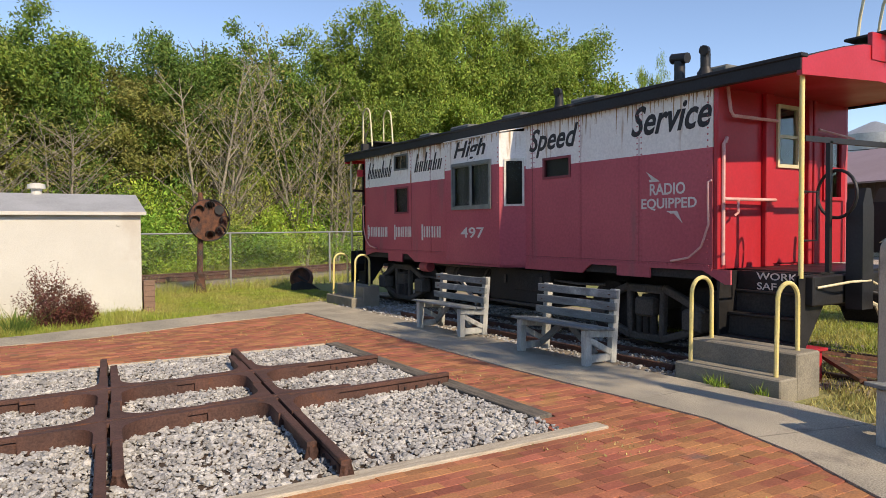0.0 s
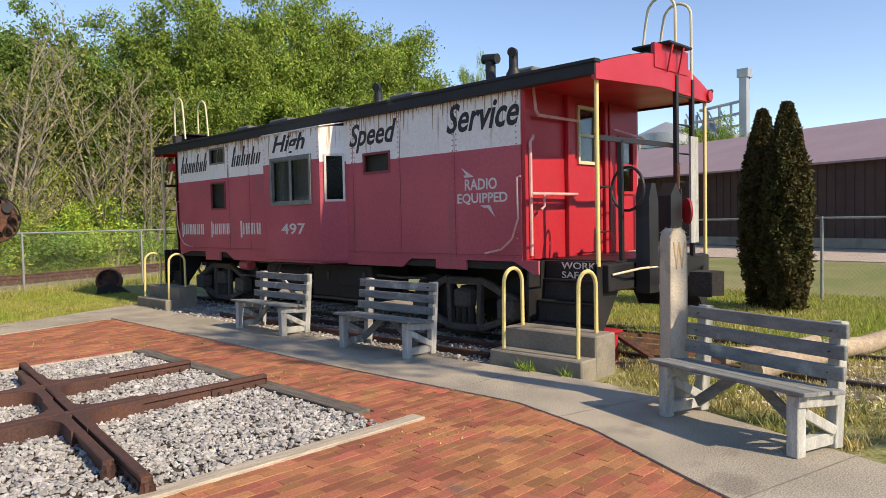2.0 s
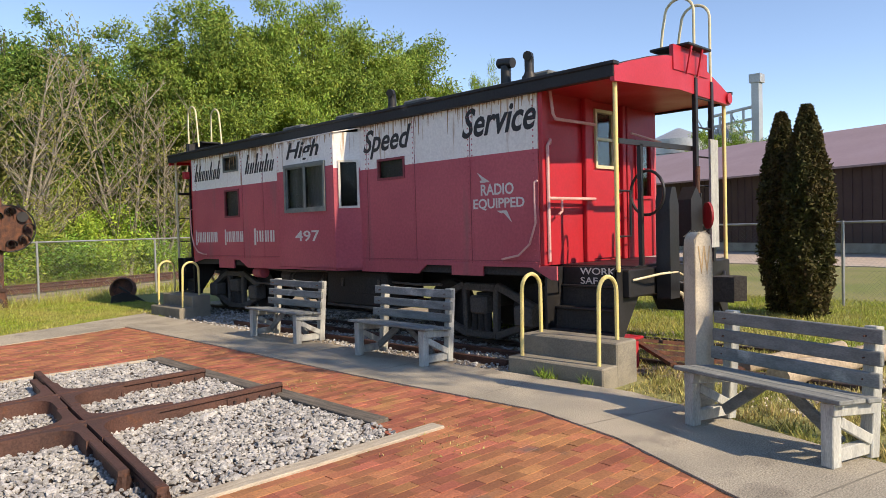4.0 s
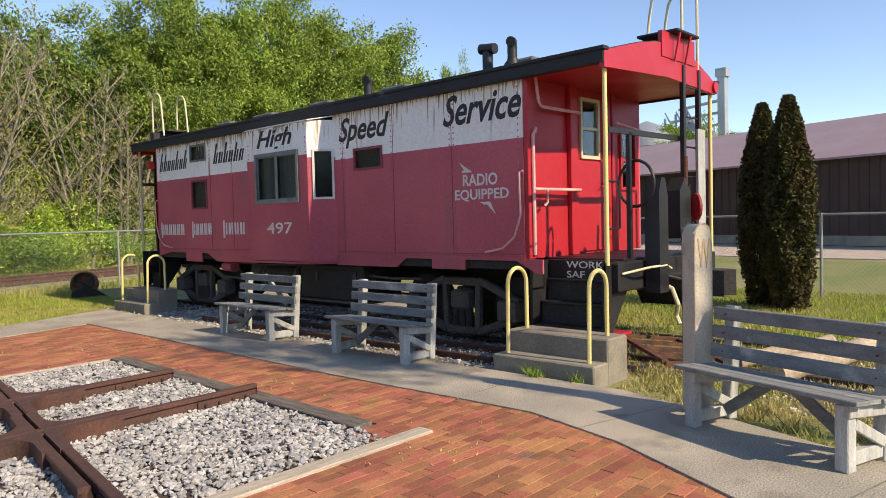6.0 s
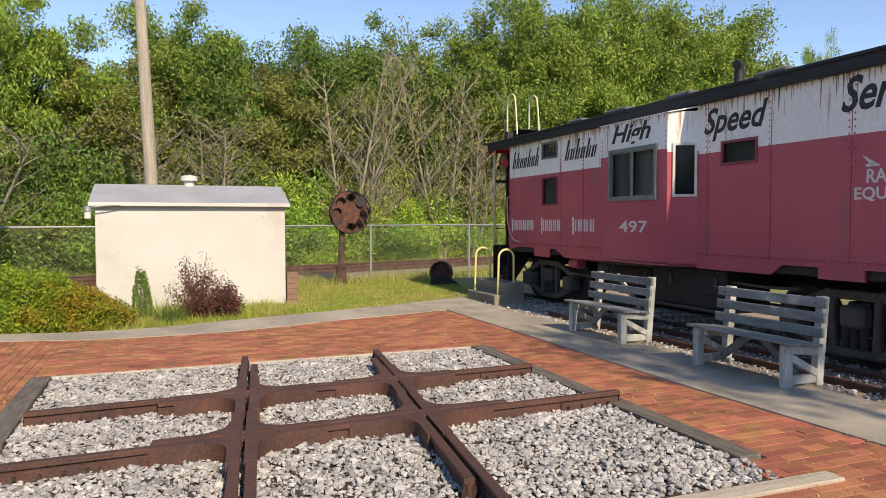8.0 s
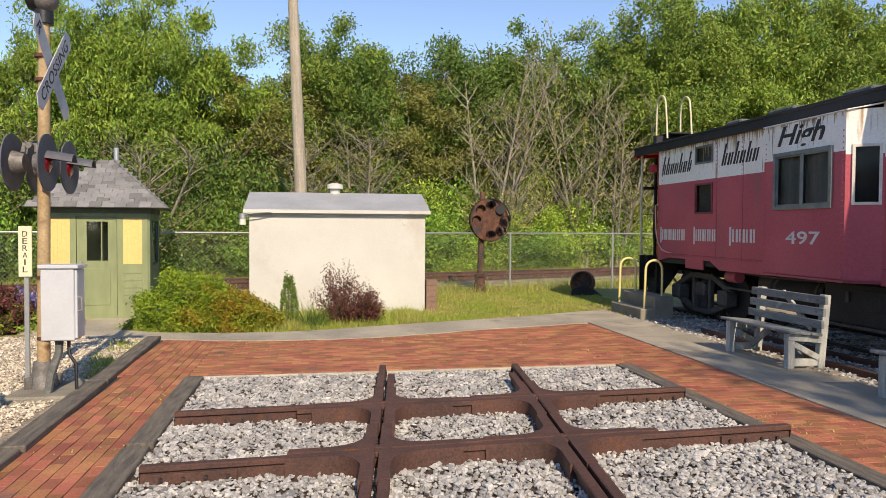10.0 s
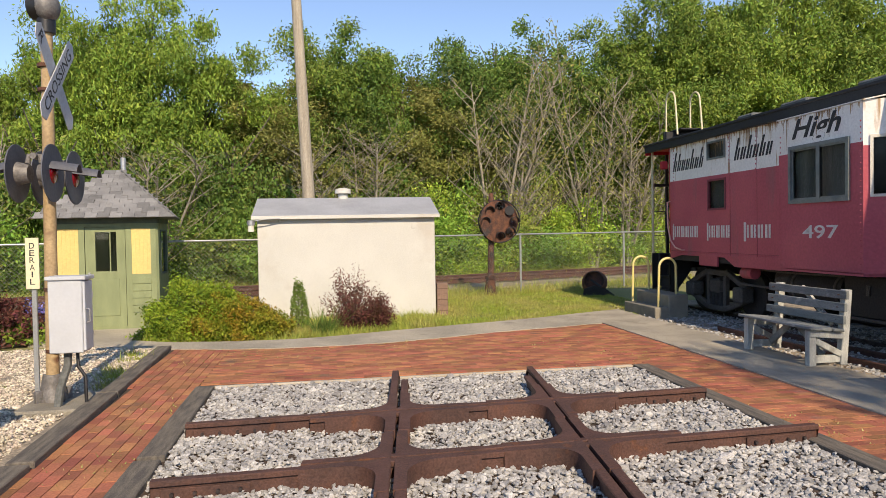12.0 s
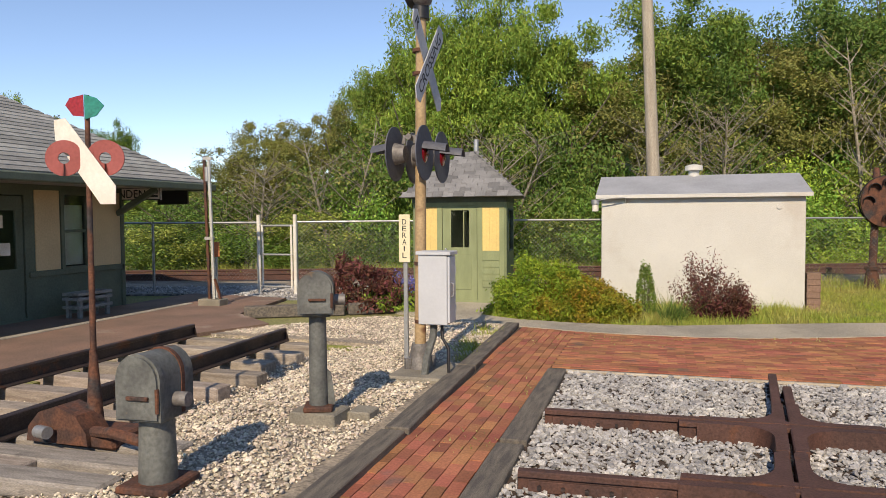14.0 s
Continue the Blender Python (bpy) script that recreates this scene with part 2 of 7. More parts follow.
M_LILAC = mat("mauve_sheet_roof", (0.33, 0.235, 0.25), (0.30, 0.22, 0.235), 0.55, 0.3, 6, 0.05, 0.0)
M_SILO = mat("bare_steel_far", (0.40, 0.42, 0.44), (0.34, 0.36, 0.38), 0.5, 0.3, 4, 0.1, 0.0, metal=0.4)
M_LEAF = [mat("leaf_green", (0.225, 0.31, 0.052), (0.155, 0.23, 0.042), 0.6, 0.35, 6, 0.15, 0, rand="island", amount=0.42, leaf=0.22),
          mat("leaf_dark_green", (0.155, 0.25, 0.046), (0.11, 0.18, 0.038), 0.6, 0.35, 6, 0.15, 0, rand="island", amount=0.42, leaf=0.2),
          mat("leaf_olive", (0.265, 0.27, 0.07), (0.19, 0.20, 0.056), 0.65, 0.35, 6, 0.15, 0, rand="island", amount=0.42, leaf=0.2),
          mat("leaf_fresh_green", (0.255, 0.36, 0.055), (0.18, 0.275, 0.045), 0.6, 0.4, 6, 0.15, 0, rand="island", amount=0.42, leaf=0.22)]
M_LEAF_BUSH = [mat("leaf_bush_bright", (0.36, 0.50, 0.07), (0.27, 0.40, 0.055), 0.6, 0.5, 6, 0.15, 0, rand="island", amount=0.42, leaf=0.22),
               mat("leaf_bush_olive", (0.36, 0.42, 0.09), (0.27, 0.33, 0.07), 0.6, 0.5, 6, 0.15, 0, rand="island", amount=0.42, leaf=0.22),
               mat("leaf_bush_green", (0.25, 0.42, 0.065), (0.19, 0.33, 0.055), 0.6, 0.5, 6, 0.15, 0, rand="island", amount=0.42, leaf=0.22)]
M_LEAF_HEDGE = mat("leaf_hedge", (0.27, 0.37, 0.035), (0.16, 0.25, 0.025), 0.6, 3, 10, 0.2, 0, rand="island", amount=0.4, leaf=0.25)
M_LEAF_RUSSET = mat("leaf_russet_hedge", (0.34, 0.235, 0.03), (0.20, 0.27, 0.025), 0.6, 3, 10, 0.2, 0, rand="island", amount=0.4, leaf=0.25)
M_LEAF_PURPLE = mat("leaf_purple", (0.17, 0.06, 0.05), (0.10, 0.045, 0.03), 0.65, 4, 10, 0.2, 0, rand="island", amount=0.5, leaf=0.2)
M_LEAF_ARBOR = mat("leaf_cedar", (0.06, 0.062, 0.016), (0.085, 0.064, 0.024), 0.75, 1.5, 10, 0.25, 0, rand="island", amount=0.5, leaf=0.12)
M_WIRE = mat("dull_fence_wire", (0.30, 0.31, 0.30), (0.24, 0.25, 0.25), 0.6, 6, 60, 0.1, 0.0, metal=0.5)
M_BRICK_OLD = mat("dark_platform_brick", (0.25, 0.155, 0.11), (0.18, 0.12, 0.09), 0.9, 1.2, 45, 0.3, 0.4, stain=(0.34, 0.27, 0.21), stain_s=1.0, stain_at=0.6)
M_GRASS = mat("grass_blade", (0.30, 0.38, 0.06), (0.44, 0.41, 0.13), 0.7, 0.9, 10, 0.2, 0, rand="island", amount=0.4, leaf=0.3)
M_DRYGRASS = mat("dry_grass_blade", (0.46, 0.39, 0.17), (0.32, 0.33, 0.10), 0.8, 1.2, 10, 0.2, 0, rand="island", amount=0.45, leaf=0.25)
M_FLOWER = mat("blue_flower", (0.12, 0.13, 0.42), (0.16, 0.14, 0.36), 0.7, 4, 10, 0.2, 0, rand="island", amount=0.4)
M_BARK = mat("grey_bark", (0.15, 0.125, 0.095), (0.10, 0.085, 0.065), 0.95, 2, 20, 0.3, 0.4, stretch=(4, 4, 1))
M_TWIG = mat("pale_twig", (0.295, 0.26, 0.20), (0.215, 0.19, 0.145), 0.95, 2, 20, 0.3, 0.0)


# ---- building helpers ----
def thing(name, at, label, category, group="", kind="", rz=0.0):
    ob = new(name)
    ob.empty_display_size = 0.1
    ob.matrix_world = pose(*at, 0, 0, rz)
    return tagged(ob, label, category, group, kind)


def link_mesh(name, bm, material, parent=None, label="", flat=False):
    me = bpy.data.meshes.new(name)
    bmesh.ops.recalc_face_normals(bm, faces=bm.faces)
    bm.to_mesh(me)
    bm.free()
    me.materials.append(material)
    if not flat:
        me.shade_smooth()
        me.set_sharp_from_angle(angle=radians(32))
    ob = new(name, me)
    ob.parent = parent
    return tagged(ob, label) if label else ob


def part(name, bm, material, parent, label="", flat=False):
    """One mesh under a thing or a part, in the parent's own coordinates."""
    return link_mesh(name, bm, material, parent, label, flat)


def wpart(name, bm, material, parent, label="", flat=False):
    """The same for a mesh drawn in world coordinates under an unturned top-level parent."""
    base = Vector((0, 0, 0))
    o = parent
    while o is not None:
        base += o.location
        o = o.parent
    bmesh.ops.translate(bm, verts=bm.verts, vec=-base)
    return link_mesh(name, bm, material, parent, label, flat)


def structure(name, bm, material, label, category, flat=False, kind="structure"):
    return tagged(link_mesh(name, bm, material, None, "", flat), label, category, kind=kind)


def BM():
    return bmesh.new()


def box(bm, x0, x1, y0, y1, z0, z1, bevel=0.0, m=None):
    t = bmesh.new()
    bmesh.ops.create_cube(t, size=1)
    bmesh.ops.transform(t, matrix=Matrix.Translation(((x0 + x1) / 2, (y0 + y1) / 2, (z0 + z1) / 2)) @ Matrix.Diagonal((x1 - x0, y1 - y0, z1 - z0, 1)), verts=t.verts)
    if bevel:
        bmesh.ops.bevel(t, geom=t.edges[:], offset=bevel, segments=1, affect="EDGES")
    if m is not None:
        bmesh.ops.transform(t, matrix=m, verts=t.verts)
    join(bm, t)
    return bm


def join(bm, t):
    lut = {v: bm.verts.new(v.co) for v in t.verts}
    for f in t.faces:
        bm.faces.new([lut[v] for v in f.verts])
    t.free()


def beam(bm, p, q, w, h, bevel=0.0, up=(0, 0, 1)):
    """A square-cut timber from p to q, w wide and h high."""
    p, q = Vector(p), Vector(q)
    d = q - p
    x = d.normalized()
    y = Vector(up).cross(x).normalized()
    z = x.cross(y)
    m = Matrix((x, y, z)).transposed().to_4x4()
    m.translation = (p + q) / 2
    return box(bm, -d.length / 2, d.length / 2, -w / 2, w / 2, -h / 2, h / 2, bevel, m)


def cyl(bm, p, q, r, r2=None, seg=14, caps=True):
    p, q = Vector(p), Vector(q)
    d = q - p
    m = Matrix.Translation((p + q) / 2) @ d.to_track_quat("Z", "Y").to_matrix().to_4x4()
    bmesh.ops.create_cone(bm, cap_ends=caps, segments=seg, radius1=r, radius2=r if r2 is None else r2, depth=d.length, matrix=m)
    return bm


def ball(bm, c, r, sx=1, sy=1, sz=1, seg=14):
    bmesh.ops.create_uvsphere(bm, u_segments=seg, v_segments=max(6, seg // 2), radius=r, matrix=Matrix.Translation(c) @ Matrix.Diagonal((sx, sy, sz, 1)))
    return bm


def tube(bm, pts, r, seg=8, r_end=None):
    """A bent pipe along pts."""
    pts = [Vector(p) for p in pts]
    rings, side = [], None
    for i, p in enumerate(pts):
        d = (pts[min(i + 1, len(pts) - 1)] - pts[max(i - 1, 0)]).normalized()
        side = d.orthogonal().normalized() if side is None else (side - d * side.dot(d)).normalized()
        up = d.cross(side)
        rr = r if r_end is None else r + (r_end - r) * i / (len(pts) - 1)
        rings.append([bm.verts.new(p + (side * math.cos(a) + up * math.sin(a)) * rr) for a in (2 * math.pi * k / seg for k in range(seg))])
    for a, b in zip(rings, rings[1:]):
        for k in range(seg):
            bm.faces.new((a[k], a[(k + 1) % seg], b[(k + 1) % seg], b[k]))
    bm.faces.new(rings[0][::-1])
    bm.faces.new(rings[-1])
    return bm


def arc(c, r, a0, a1, ax, ay, n=10):
    """Points of an arc about c in the plane of ax and ay, degrees."""
    c, ax, ay = Vector(c), Vector(ax), Vector(ay)
    return [c + (ax * math.cos(radians(a0 + (a1 - a0) * k / n)) + ay * math.sin(radians(a0 + (a1 - a0) * k / n))) * r for k in range(n + 1)]


def prism(bm, poly, put, w0, w1):
    """Extrudes the outline poly of (u, v) from w0 to w1; put(u, v, w) gives the place."""
    a = [bm.verts.new(put(u, v, w0)) for u, v in poly]
    b = [bm.verts.new(put(u, v, w1)) for u, v in poly]
    k = len(poly)
    fa, fb = bm.faces.new(a), bm.faces.new(b[::-1])
    for i in range(k):
        bm.faces.new((a[i], b[i], b[(i + 1) % k], a[(i + 1) % k]))
    bmesh.ops.triangulate(bm, faces=[f for f in (fa, fb) if len(f.verts) > 4])
    return bm


FLAT = lambda u, v, w: Vector((u, v, w))
ON_X = lambda u, v, w: Vector((w, u, v))
ON_Y = lambda u, v, w: Vector((u, w, v))


def pierced(bm, u0, u1, v0, v1, holes, put, w0, w1):
    """A wall with rectangular openings (u0, u1, v0, v1) right through it."""
    us = sorted({u0, u1, *(h[0] for h in holes), *(h[1] for h in holes)})
    vs = sorted({v0, v1, *(h[2] for h in holes), *(h[3] for h in holes)})
    nu, nv = len(us) - 1, len(vs) - 1

    def solid(i, j):
        if not (0 <= i < nu and 0 <= j < nv):
            return False
        u, v = (us[i] + us[i + 1]) / 2, (vs[j] + vs[j + 1]) / 2
        return not any(h[0] < u < h[1] and h[2] < v < h[3] for h in holes)

    pts = {}

    def at(i, j, k):
        if (i, j, k) not in pts:
            pts[i, j, k] = bm.verts.new(put(us[i], vs[j], (w0, w1)[k]))
        return pts[i, j, k]

    for i in range(nu):
        for j in range(nv):
            if not solid(i, j):
                continue
            for k in (0, 1):
                bm.faces.new([at(i, j, k), at(i + 1, j, k), at(i + 1, j + 1, k), at(i, j + 1, k)])
            for di, dj, a, b in ((-1, 0, (i, j), (i, j + 1)), (1, 0, (i + 1, j), (i + 1, j + 1)), (0, -1, (i, j), (i + 1, j)), (0, 1, (i, j + 1), (i + 1, j + 1))):
                if not solid(i + di, j + dj):
                    bm.faces.new([at(*a, 0), at(*b, 0), at(*b, 1), at(*a, 1)])
    return bm


def ring_frame(bm, u0, u1, v0, v1, t, put, w0, w1):
    return pierced(bm, u0, u1, v0, v1, [(u0 + t, u1 - t, v0 + t, v1 - t)], put, w0, w1)


def lettering(name, text, material, parent, width, height, m, shear=0.0, thick=0.003, bold=0.0):
    """Raised paint in the built-in font, fitted to width and height; m puts its lower left corner, in the parent's coordinates."""
    cu = bpy.data.curves.new(name, "FONT")
    cu.body, cu.shear, cu.extrude, cu.resolution_u, cu.offset = text, shear, 0.001, 3, bold
    tmp = bpy.data.objects.new(name, cu)
    scene.collection.objects.link(tmp)
    bpy.context.view_layer.update()
    me = bpy.data.meshes.new_from_object(tmp.evaluated_get(bpy.context.evaluated_depsgraph_get()))
    bpy.data.objects.remove(tmp)
    co = np.array([v.co[:] for v in me.vertices])
    lo, hi = co.min(0), co.max(0)
    me.transform(m @ Matrix.Diagonal((width / (hi[0] - lo[0]), height / (hi[1] - lo[1]), thick / max(hi[2] - lo[2], 1e-6), 1)) @ Matrix.Translation((-lo[0], -lo[1], -lo[2])))
    me.materials.clear()
    me.materials.append(material)
    ob = new(name, me)
    ob.parent = parent
    return ob


def soup(name, verts, faces, material, parent=None, smooth=False):
    """A mesh from arrays: verts (n, 3), faces (m, k) with k of 3 or 4."""
    me = bpy.data.meshes.new(name)
    k = faces.shape[1]
    me.vertices.add(len(verts))
    me.vertices.foreach_set("co", np.asarray(verts, np.float32).ravel())
    me.loops.add(faces.size)
    me.loops.foreach_set("vertex_index", faces.astype(np.int32).ravel())
    me.polygons.add(len(faces))
    me.polygons.foreach_set("loop_start", np.arange(0, faces.size, k, dtype=np.int32))
    me.update(calc_edges=True)
    me.validate()
    me.materials.append(material)
    if smooth:
        me.shade_smooth()
    else:
        me.shade_flat()
    ob = new(name, me)
    ob.parent = parent
    return ob


def turns(rng, n):
    """n random rotation matrices."""
    q = rng.normal(size=(n, 4))
    q /= np.linalg.norm(q, axis=1, keepdims=True)
    w, x, y, z = q.T
    return np.stack([1 - 2 * (y * y + z * z), 2 * (x * y - z * w), 2 * (x * z + y * w), 2 * (x * y + z * w), 1 - 2 * (x * x + z * z), 2 * (y * z - x * w),
                     2 * (x * z - y * w), 2 * (y * z + x * w), 1 - 2 * (x * x + y * y)], -1).reshape(n, 3, 3)


def scatter_stones(name, places, sizes, material, rng, squash=0.7, parent=None):
    """Broken stones, each an uneven twelve-cornered lump."""
    t = bmesh.new()
    bmesh.ops.create_icosphere(t, subdivisions=1, radius=1)
    base = np.array([v.co[:] for v in t.verts])
    tri = np.array([[v.index for v in f.verts] for f in t.faces])
    t.free()
    n = len(places)
    lump = base[None] * rng.uniform(0.55, 1.35, (n, len(base), 1)) * rng.uniform(0.5, 1.3, (n, 1, 3))
    pts = np.einsum("nij,nkj->nki", turns(rng, n), lump) * sizes[:, None, None]
    pts[:, :, 2] *= squash
    pts += places[:, None]
    faces = (tri[None] + (np.arange(n) * len(base))[:, None, None]).reshape(-1, 3)
    return soup(name, pts.reshape(-1, 3), faces, material, parent)


def leaf_cloud(centres, size, rng, long=1.6, droop=0.0):
    """Quads, one a leaf or sprig, at the centres."""
    n = len(centres)
    r = turns(rng, n)
    a, b = r[:, 0] * size[:, None] * long, r[:, 1] * size[:, None] * 0.6
    if droop:
        a[:, 2] -= droop * size
    quad = np.stack([-a, b, a, -b], 1)
    verts = (centres[:, None] + quad).reshape(-1, 3)
    return verts, np.arange(4 * n).reshape(n, 4)


def inside(poly, x, y):
    hit = np.zeros(np.shape(x), bool)
    for (x0, y0), (x1, y1) in zip(poly, poly[1:] + poly[:1]):
        if y0 != y1:
            hit ^= ((y0 > y) != (y1 > y)) & (x < (x1 - x0) * (y - y0) / (y1 - y0) + x0)
    return hit

# ---- ground, paths, gravel ----
rng = np.random.default_rng(7)
bm = BM()
pierced(bm, -700, 700, -700, 700, [(-6.3, -3.35, -4.4, 10.5)], FLAT, -0.5, -0.06)
structure("ground", bm, M_GRASS_SOIL, "rough grass and bare soil ground", "ground", True)

PLAZA = [(-1.86, 2.0), (-1.8, -3.5), (2.6, -3.5), (3.5, -0.4), (4.5, 1.9), (5.0, 3.0), (5.2, 3.95), (5.15, 13.3), (4.0, 13.05), (3.0, 12.8), (2.2, 12.5), (1.3, 12.2), (0.5, 12.08), (-0.4, 12.08), (-1.2, 12.17), (-2.05, 12.4), (-1.92, 9.0), (-1.86, 6.9)]
WALK = [(5.03, 13.32), (5.05, 9.6), (5.03, 6.5), (5.10, 4.6), (5.12, 3.95), (4.86, 3.0), (4.32, 1.91), (3.3, -0.4), (2.4, -3.5),
        (4.1, -3.8), (4.75, -1.0), (5.43, 1.19), (6.06, 3.06), (6.24, 3.7), (6.22, 5.2), (6.16, 6.5), (6.10, 10.3), (6.12, 15.25)]
PATH_SHED = [(-2.0, 12.35), (-1.2, 12.12), (-0.4, 12.02), (0.5, 12.02), (1.3, 12.15), (2.2, 12.45), (3.0, 12.76), (4.0, 13.02), (5.03, 13.32), (6.12, 15.25),
             (5.2, 14.85), (4.2, 14.38), (3.3, 14.05), (2.2, 13.7), (1.2, 13.35), (0.3, 13.0), (-0.4, 12.85), (-1.4, 12.9), (-2.3, 13.1), (-2.9, 13.45), (-3.1, 15.0), (-4.5, 15.0), (-4.5, 13.6), (-3.0, 12.75)]


def slab(name, poly, z0, z1, material, label, category):
    return structure(name, prism(BM(), poly, FLAT, z0, z1), material, label, category)


slab("pavement", WALK, -0.1, 0.012, M_CONCRETE, "worn grey concrete walk beside the track", "pavement")
slab("pavement_2", PATH_SHED, -0.1, 0.008, M_CONCRETE, "curved grey concrete path past the white shed", "pavement")
bm = BM()
for y in (13.3, 11.6, 9.9, 8.2, 6.5, 4.75, 3.4, 1.6):
    lo, hi = (5.05, 6.12) if y > 4 else ((4.95, 6.15) if y > 3 else (4.2, 5.55))
    beam(bm, (lo + 0.02, y, 0.0095), (hi - 0.02, y + (0.0 if y > 4 else -0.3), 0.0095), 0.014, 0.006)
structure("trim_walk_joints", bm, M_STEP, "dark control joints in the concrete walk", "pavement joint")

# railway crossing's gravel bed
BX0, BX1, BY0, BY1 = -0.98, 3.90, 4.42, 9.44
bm = box(BM(), BX0, BX1, BY0, BY1, -0.09, -0.02)
structure("ground_gravel_bed", bm, M_BED, "bed of dusty grey crushed stone", "gravel bed")


def stones_on(name, x0, x1, y0, y1, n, size, z, material, label, keep=None, squash=0.7, dip=False):
    p = np.stack([rng.uniform(x0, x1, n), rng.uniform(y0, y1, n), rng.normal(z, 0.008, n)], 1)
    if keep is not None:
        p = p[keep(p[:, 0], p[:, 1])]
    if dip:
        p[:, 2] -= 0.105 * np.clip((-3.35 - p[:, 0]) / 0.7, 0, 1) * np.clip((10.9 - p[:, 1]) / 0.5, 0, 1)
    s = size * rng.lognormal(0, 0.28, len(p))
    ob = scatter_stones(name, p, s, material, rng, squash)
    return tagged(ob, label, "gravel", kind="stuff")


stones_on("grey_gravel", BX0 + 0.02, BX1 - 0.02, BY0 + 0.02, BY1 - 0.02, 32000, 0.0195, 0.0, M_STONE, "loose pale grey crushed limestone between rusty rails")
YARD = [(-2.2, 12.4), (-2.05, 6.8), (-2.0, -4.5), (-8.0, -4.5), (-7.0, 4.0), (-6.3, 10.6), (-5.7, 11.6), (-4.3, 13.2), (-3.0, 12.9)]
slab("ground_gravel_yard", YARD, -0.2, -0.125, M_BALLAST_BED, "pale gravel yard beside the siding", "gravel yard")
for nm, poly in (("ground_gravel_bank", [(-2.2, 12.4), (-2.05, 6.8), (-2.0, -4.5), (-3.35, -4.5), (-3.35, 10.5), (-3.9, 13.0), (-3.0, 12.9)]),
                 ("ground_gravel_bank_far", [(-3.35, 10.5), (-6.25, 10.7), (-5.7, 11.6), (-4.6, 12.7), (-3.9, 13.0)])):
    slab(nm, poly, -0.12, -0.014, M_BALLAST_BED, "pale gravel bank beside the siding", "gravel yard")
slab("ground_gravel_slope", [(-3.3, -4.4), (-3.3, 10.4), (-3.72, 10.4), (-3.72, -4.4)], -0.2, -0.075, M_BALLAST_BED, "pale gravel slope beside the siding", "gravel yard")
stones_on("pale_gravel", -6.6, -2.1, 2.4, 12.9, 72000, 0.0132, -0.006, M_STONE_TAN, "pale tan and grey gravel beside the siding", lambda x, y: inside(YARD, x, y) & (x < -2.22), dip=True)
slab("ground_ballast", [(6.2, 17.0), (6.2, 5.4), (7.3, 4.6), (7.6, -6), (10.4, -6), (10.4, 17.0)], -0.16, -0.052, M_BALLAST_BED, "dirty ballast under the caboose", "ballast")
stones_on("track_ballast", 6.2, 9.0, 5.3, 15.6, 9000, 0.02, -0.043, M_STONE, "scattered grey ballast along the track", lambda x, y: (x > 6.22) & (rng.random(len(x)) < 0.9))

# timber edging
def edging(name, p, q, w, h, material, label, z=0.0):
    return structure(name, beam(BM(), (*p, z), (*q, z), w, h, 0.008), material, label, "timber edging")


edging("trim_bed_right_far", (3.99, 9.5), (3.97, 6.62), 0.19, 0.12, M_TIMBER, "weathered grey timber edging", -0.035)
edging("trim_bed_right", (4.0, 6.56), (3.98, 4.78), 0.19, 0.12, M_TIMBER, "weathered grey timber edging", -0.035)
edging("trim_bed_near", (-1.1, 4.33), (4.22, 4.31), 0.15, 0.10, M_TIMBER_X, "pale wooden board edging", -0.03)
edging("trim_bed_far", (-1.1, 9.5), (3.9, 9.54), 0.06, 0.1, M_TIMBER_X, "thin pale board edging", -0.038)
edging("trim_bed_left", (-1.08, 9.42), (-1.06, 6.95), 0.2, 0.13, M_TIMBER, "weathered grey timber edging", -0.03)
edging("trim_bed_left_near", (-1.06, 6.85), (-1.04, 4.4), 0.2, 0.14, M_TIMBER, "weathered grey timber edging", -0.03)
edging("trim_yard", (-2.16, 12.42), (-2.04, 9.3), 0.2, 0.16, M_TIMBER, "dark weathered timber edging", -0.03)
edging("trim_yard_mid", (-2.04, 9.26), (-1.96, 6.95), 0.2, 0.16, M_TIMBER, "dark weathered timber edging", -0.028)
edging("trim_yard_near", (-1.97, 6.9), (-1.9, 2.0), 0.2, 0.16, M_TIMBER, "dark weathered timber edging", -0.03)

# ---- railway diamond crossing ----
RAIL_PROFILE = [(-0.066, -0.035), (0.066, -0.035), (0.066, -0.022), (0.012, -0.008), (0.012, 0.085), (0.036, 0.093), (0.036, 0.122), (0.028, 0.128), (-0.028, 0.128), (-0.036, 0.122), (-0.036, 0.093), (-0.012, 0.085), (-0.012, -0.008), (-0.066, -0.022)]


def rail(bm, p, q, dz=0.0, k=1.0):
    p, q = Vector((*p, 0)), Vector((*q, 0))
    d = (q - p).normalized()
    side = Vector((d.y, -d.x, 0))
    prism(bm, RAIL_PROFILE, lambda u, v, w: p + side * u * k + Vector((0, 0, v * k + dz)) + d * w, 0, (q - p).length)
    return bm


LINES = {"a": ((-0.86, 6.12), (3.99, 6.38), 1), "b": ((-0.91, 7.50), (3.83, 7.74), -1), "c": ((1.91, 4.33), (2.50, 9.16), 1), "d": ((0.44, 4.46), (0.99, 9.30), -1)}


def along(key, s, off=0.0):
    p, q, _ = LINES[key]
    p, q = Vector(p), Vector(q)
    d = (q - p).normalized()
    return p + d * s + Vector((-d.y, d.x)) * off


def crossing_of(a, b):
    (p, q, _), (r, s, _) = LINES[a], LINES[b]
    p, q, r, s = map(Vector, (p, q, r, s))
    u, v = q - p, s - r
    k = ((r - p).x * v.y - (r - p).y * v.x) / (u.x * v.y - u.y * v.x)
    return p + u * k


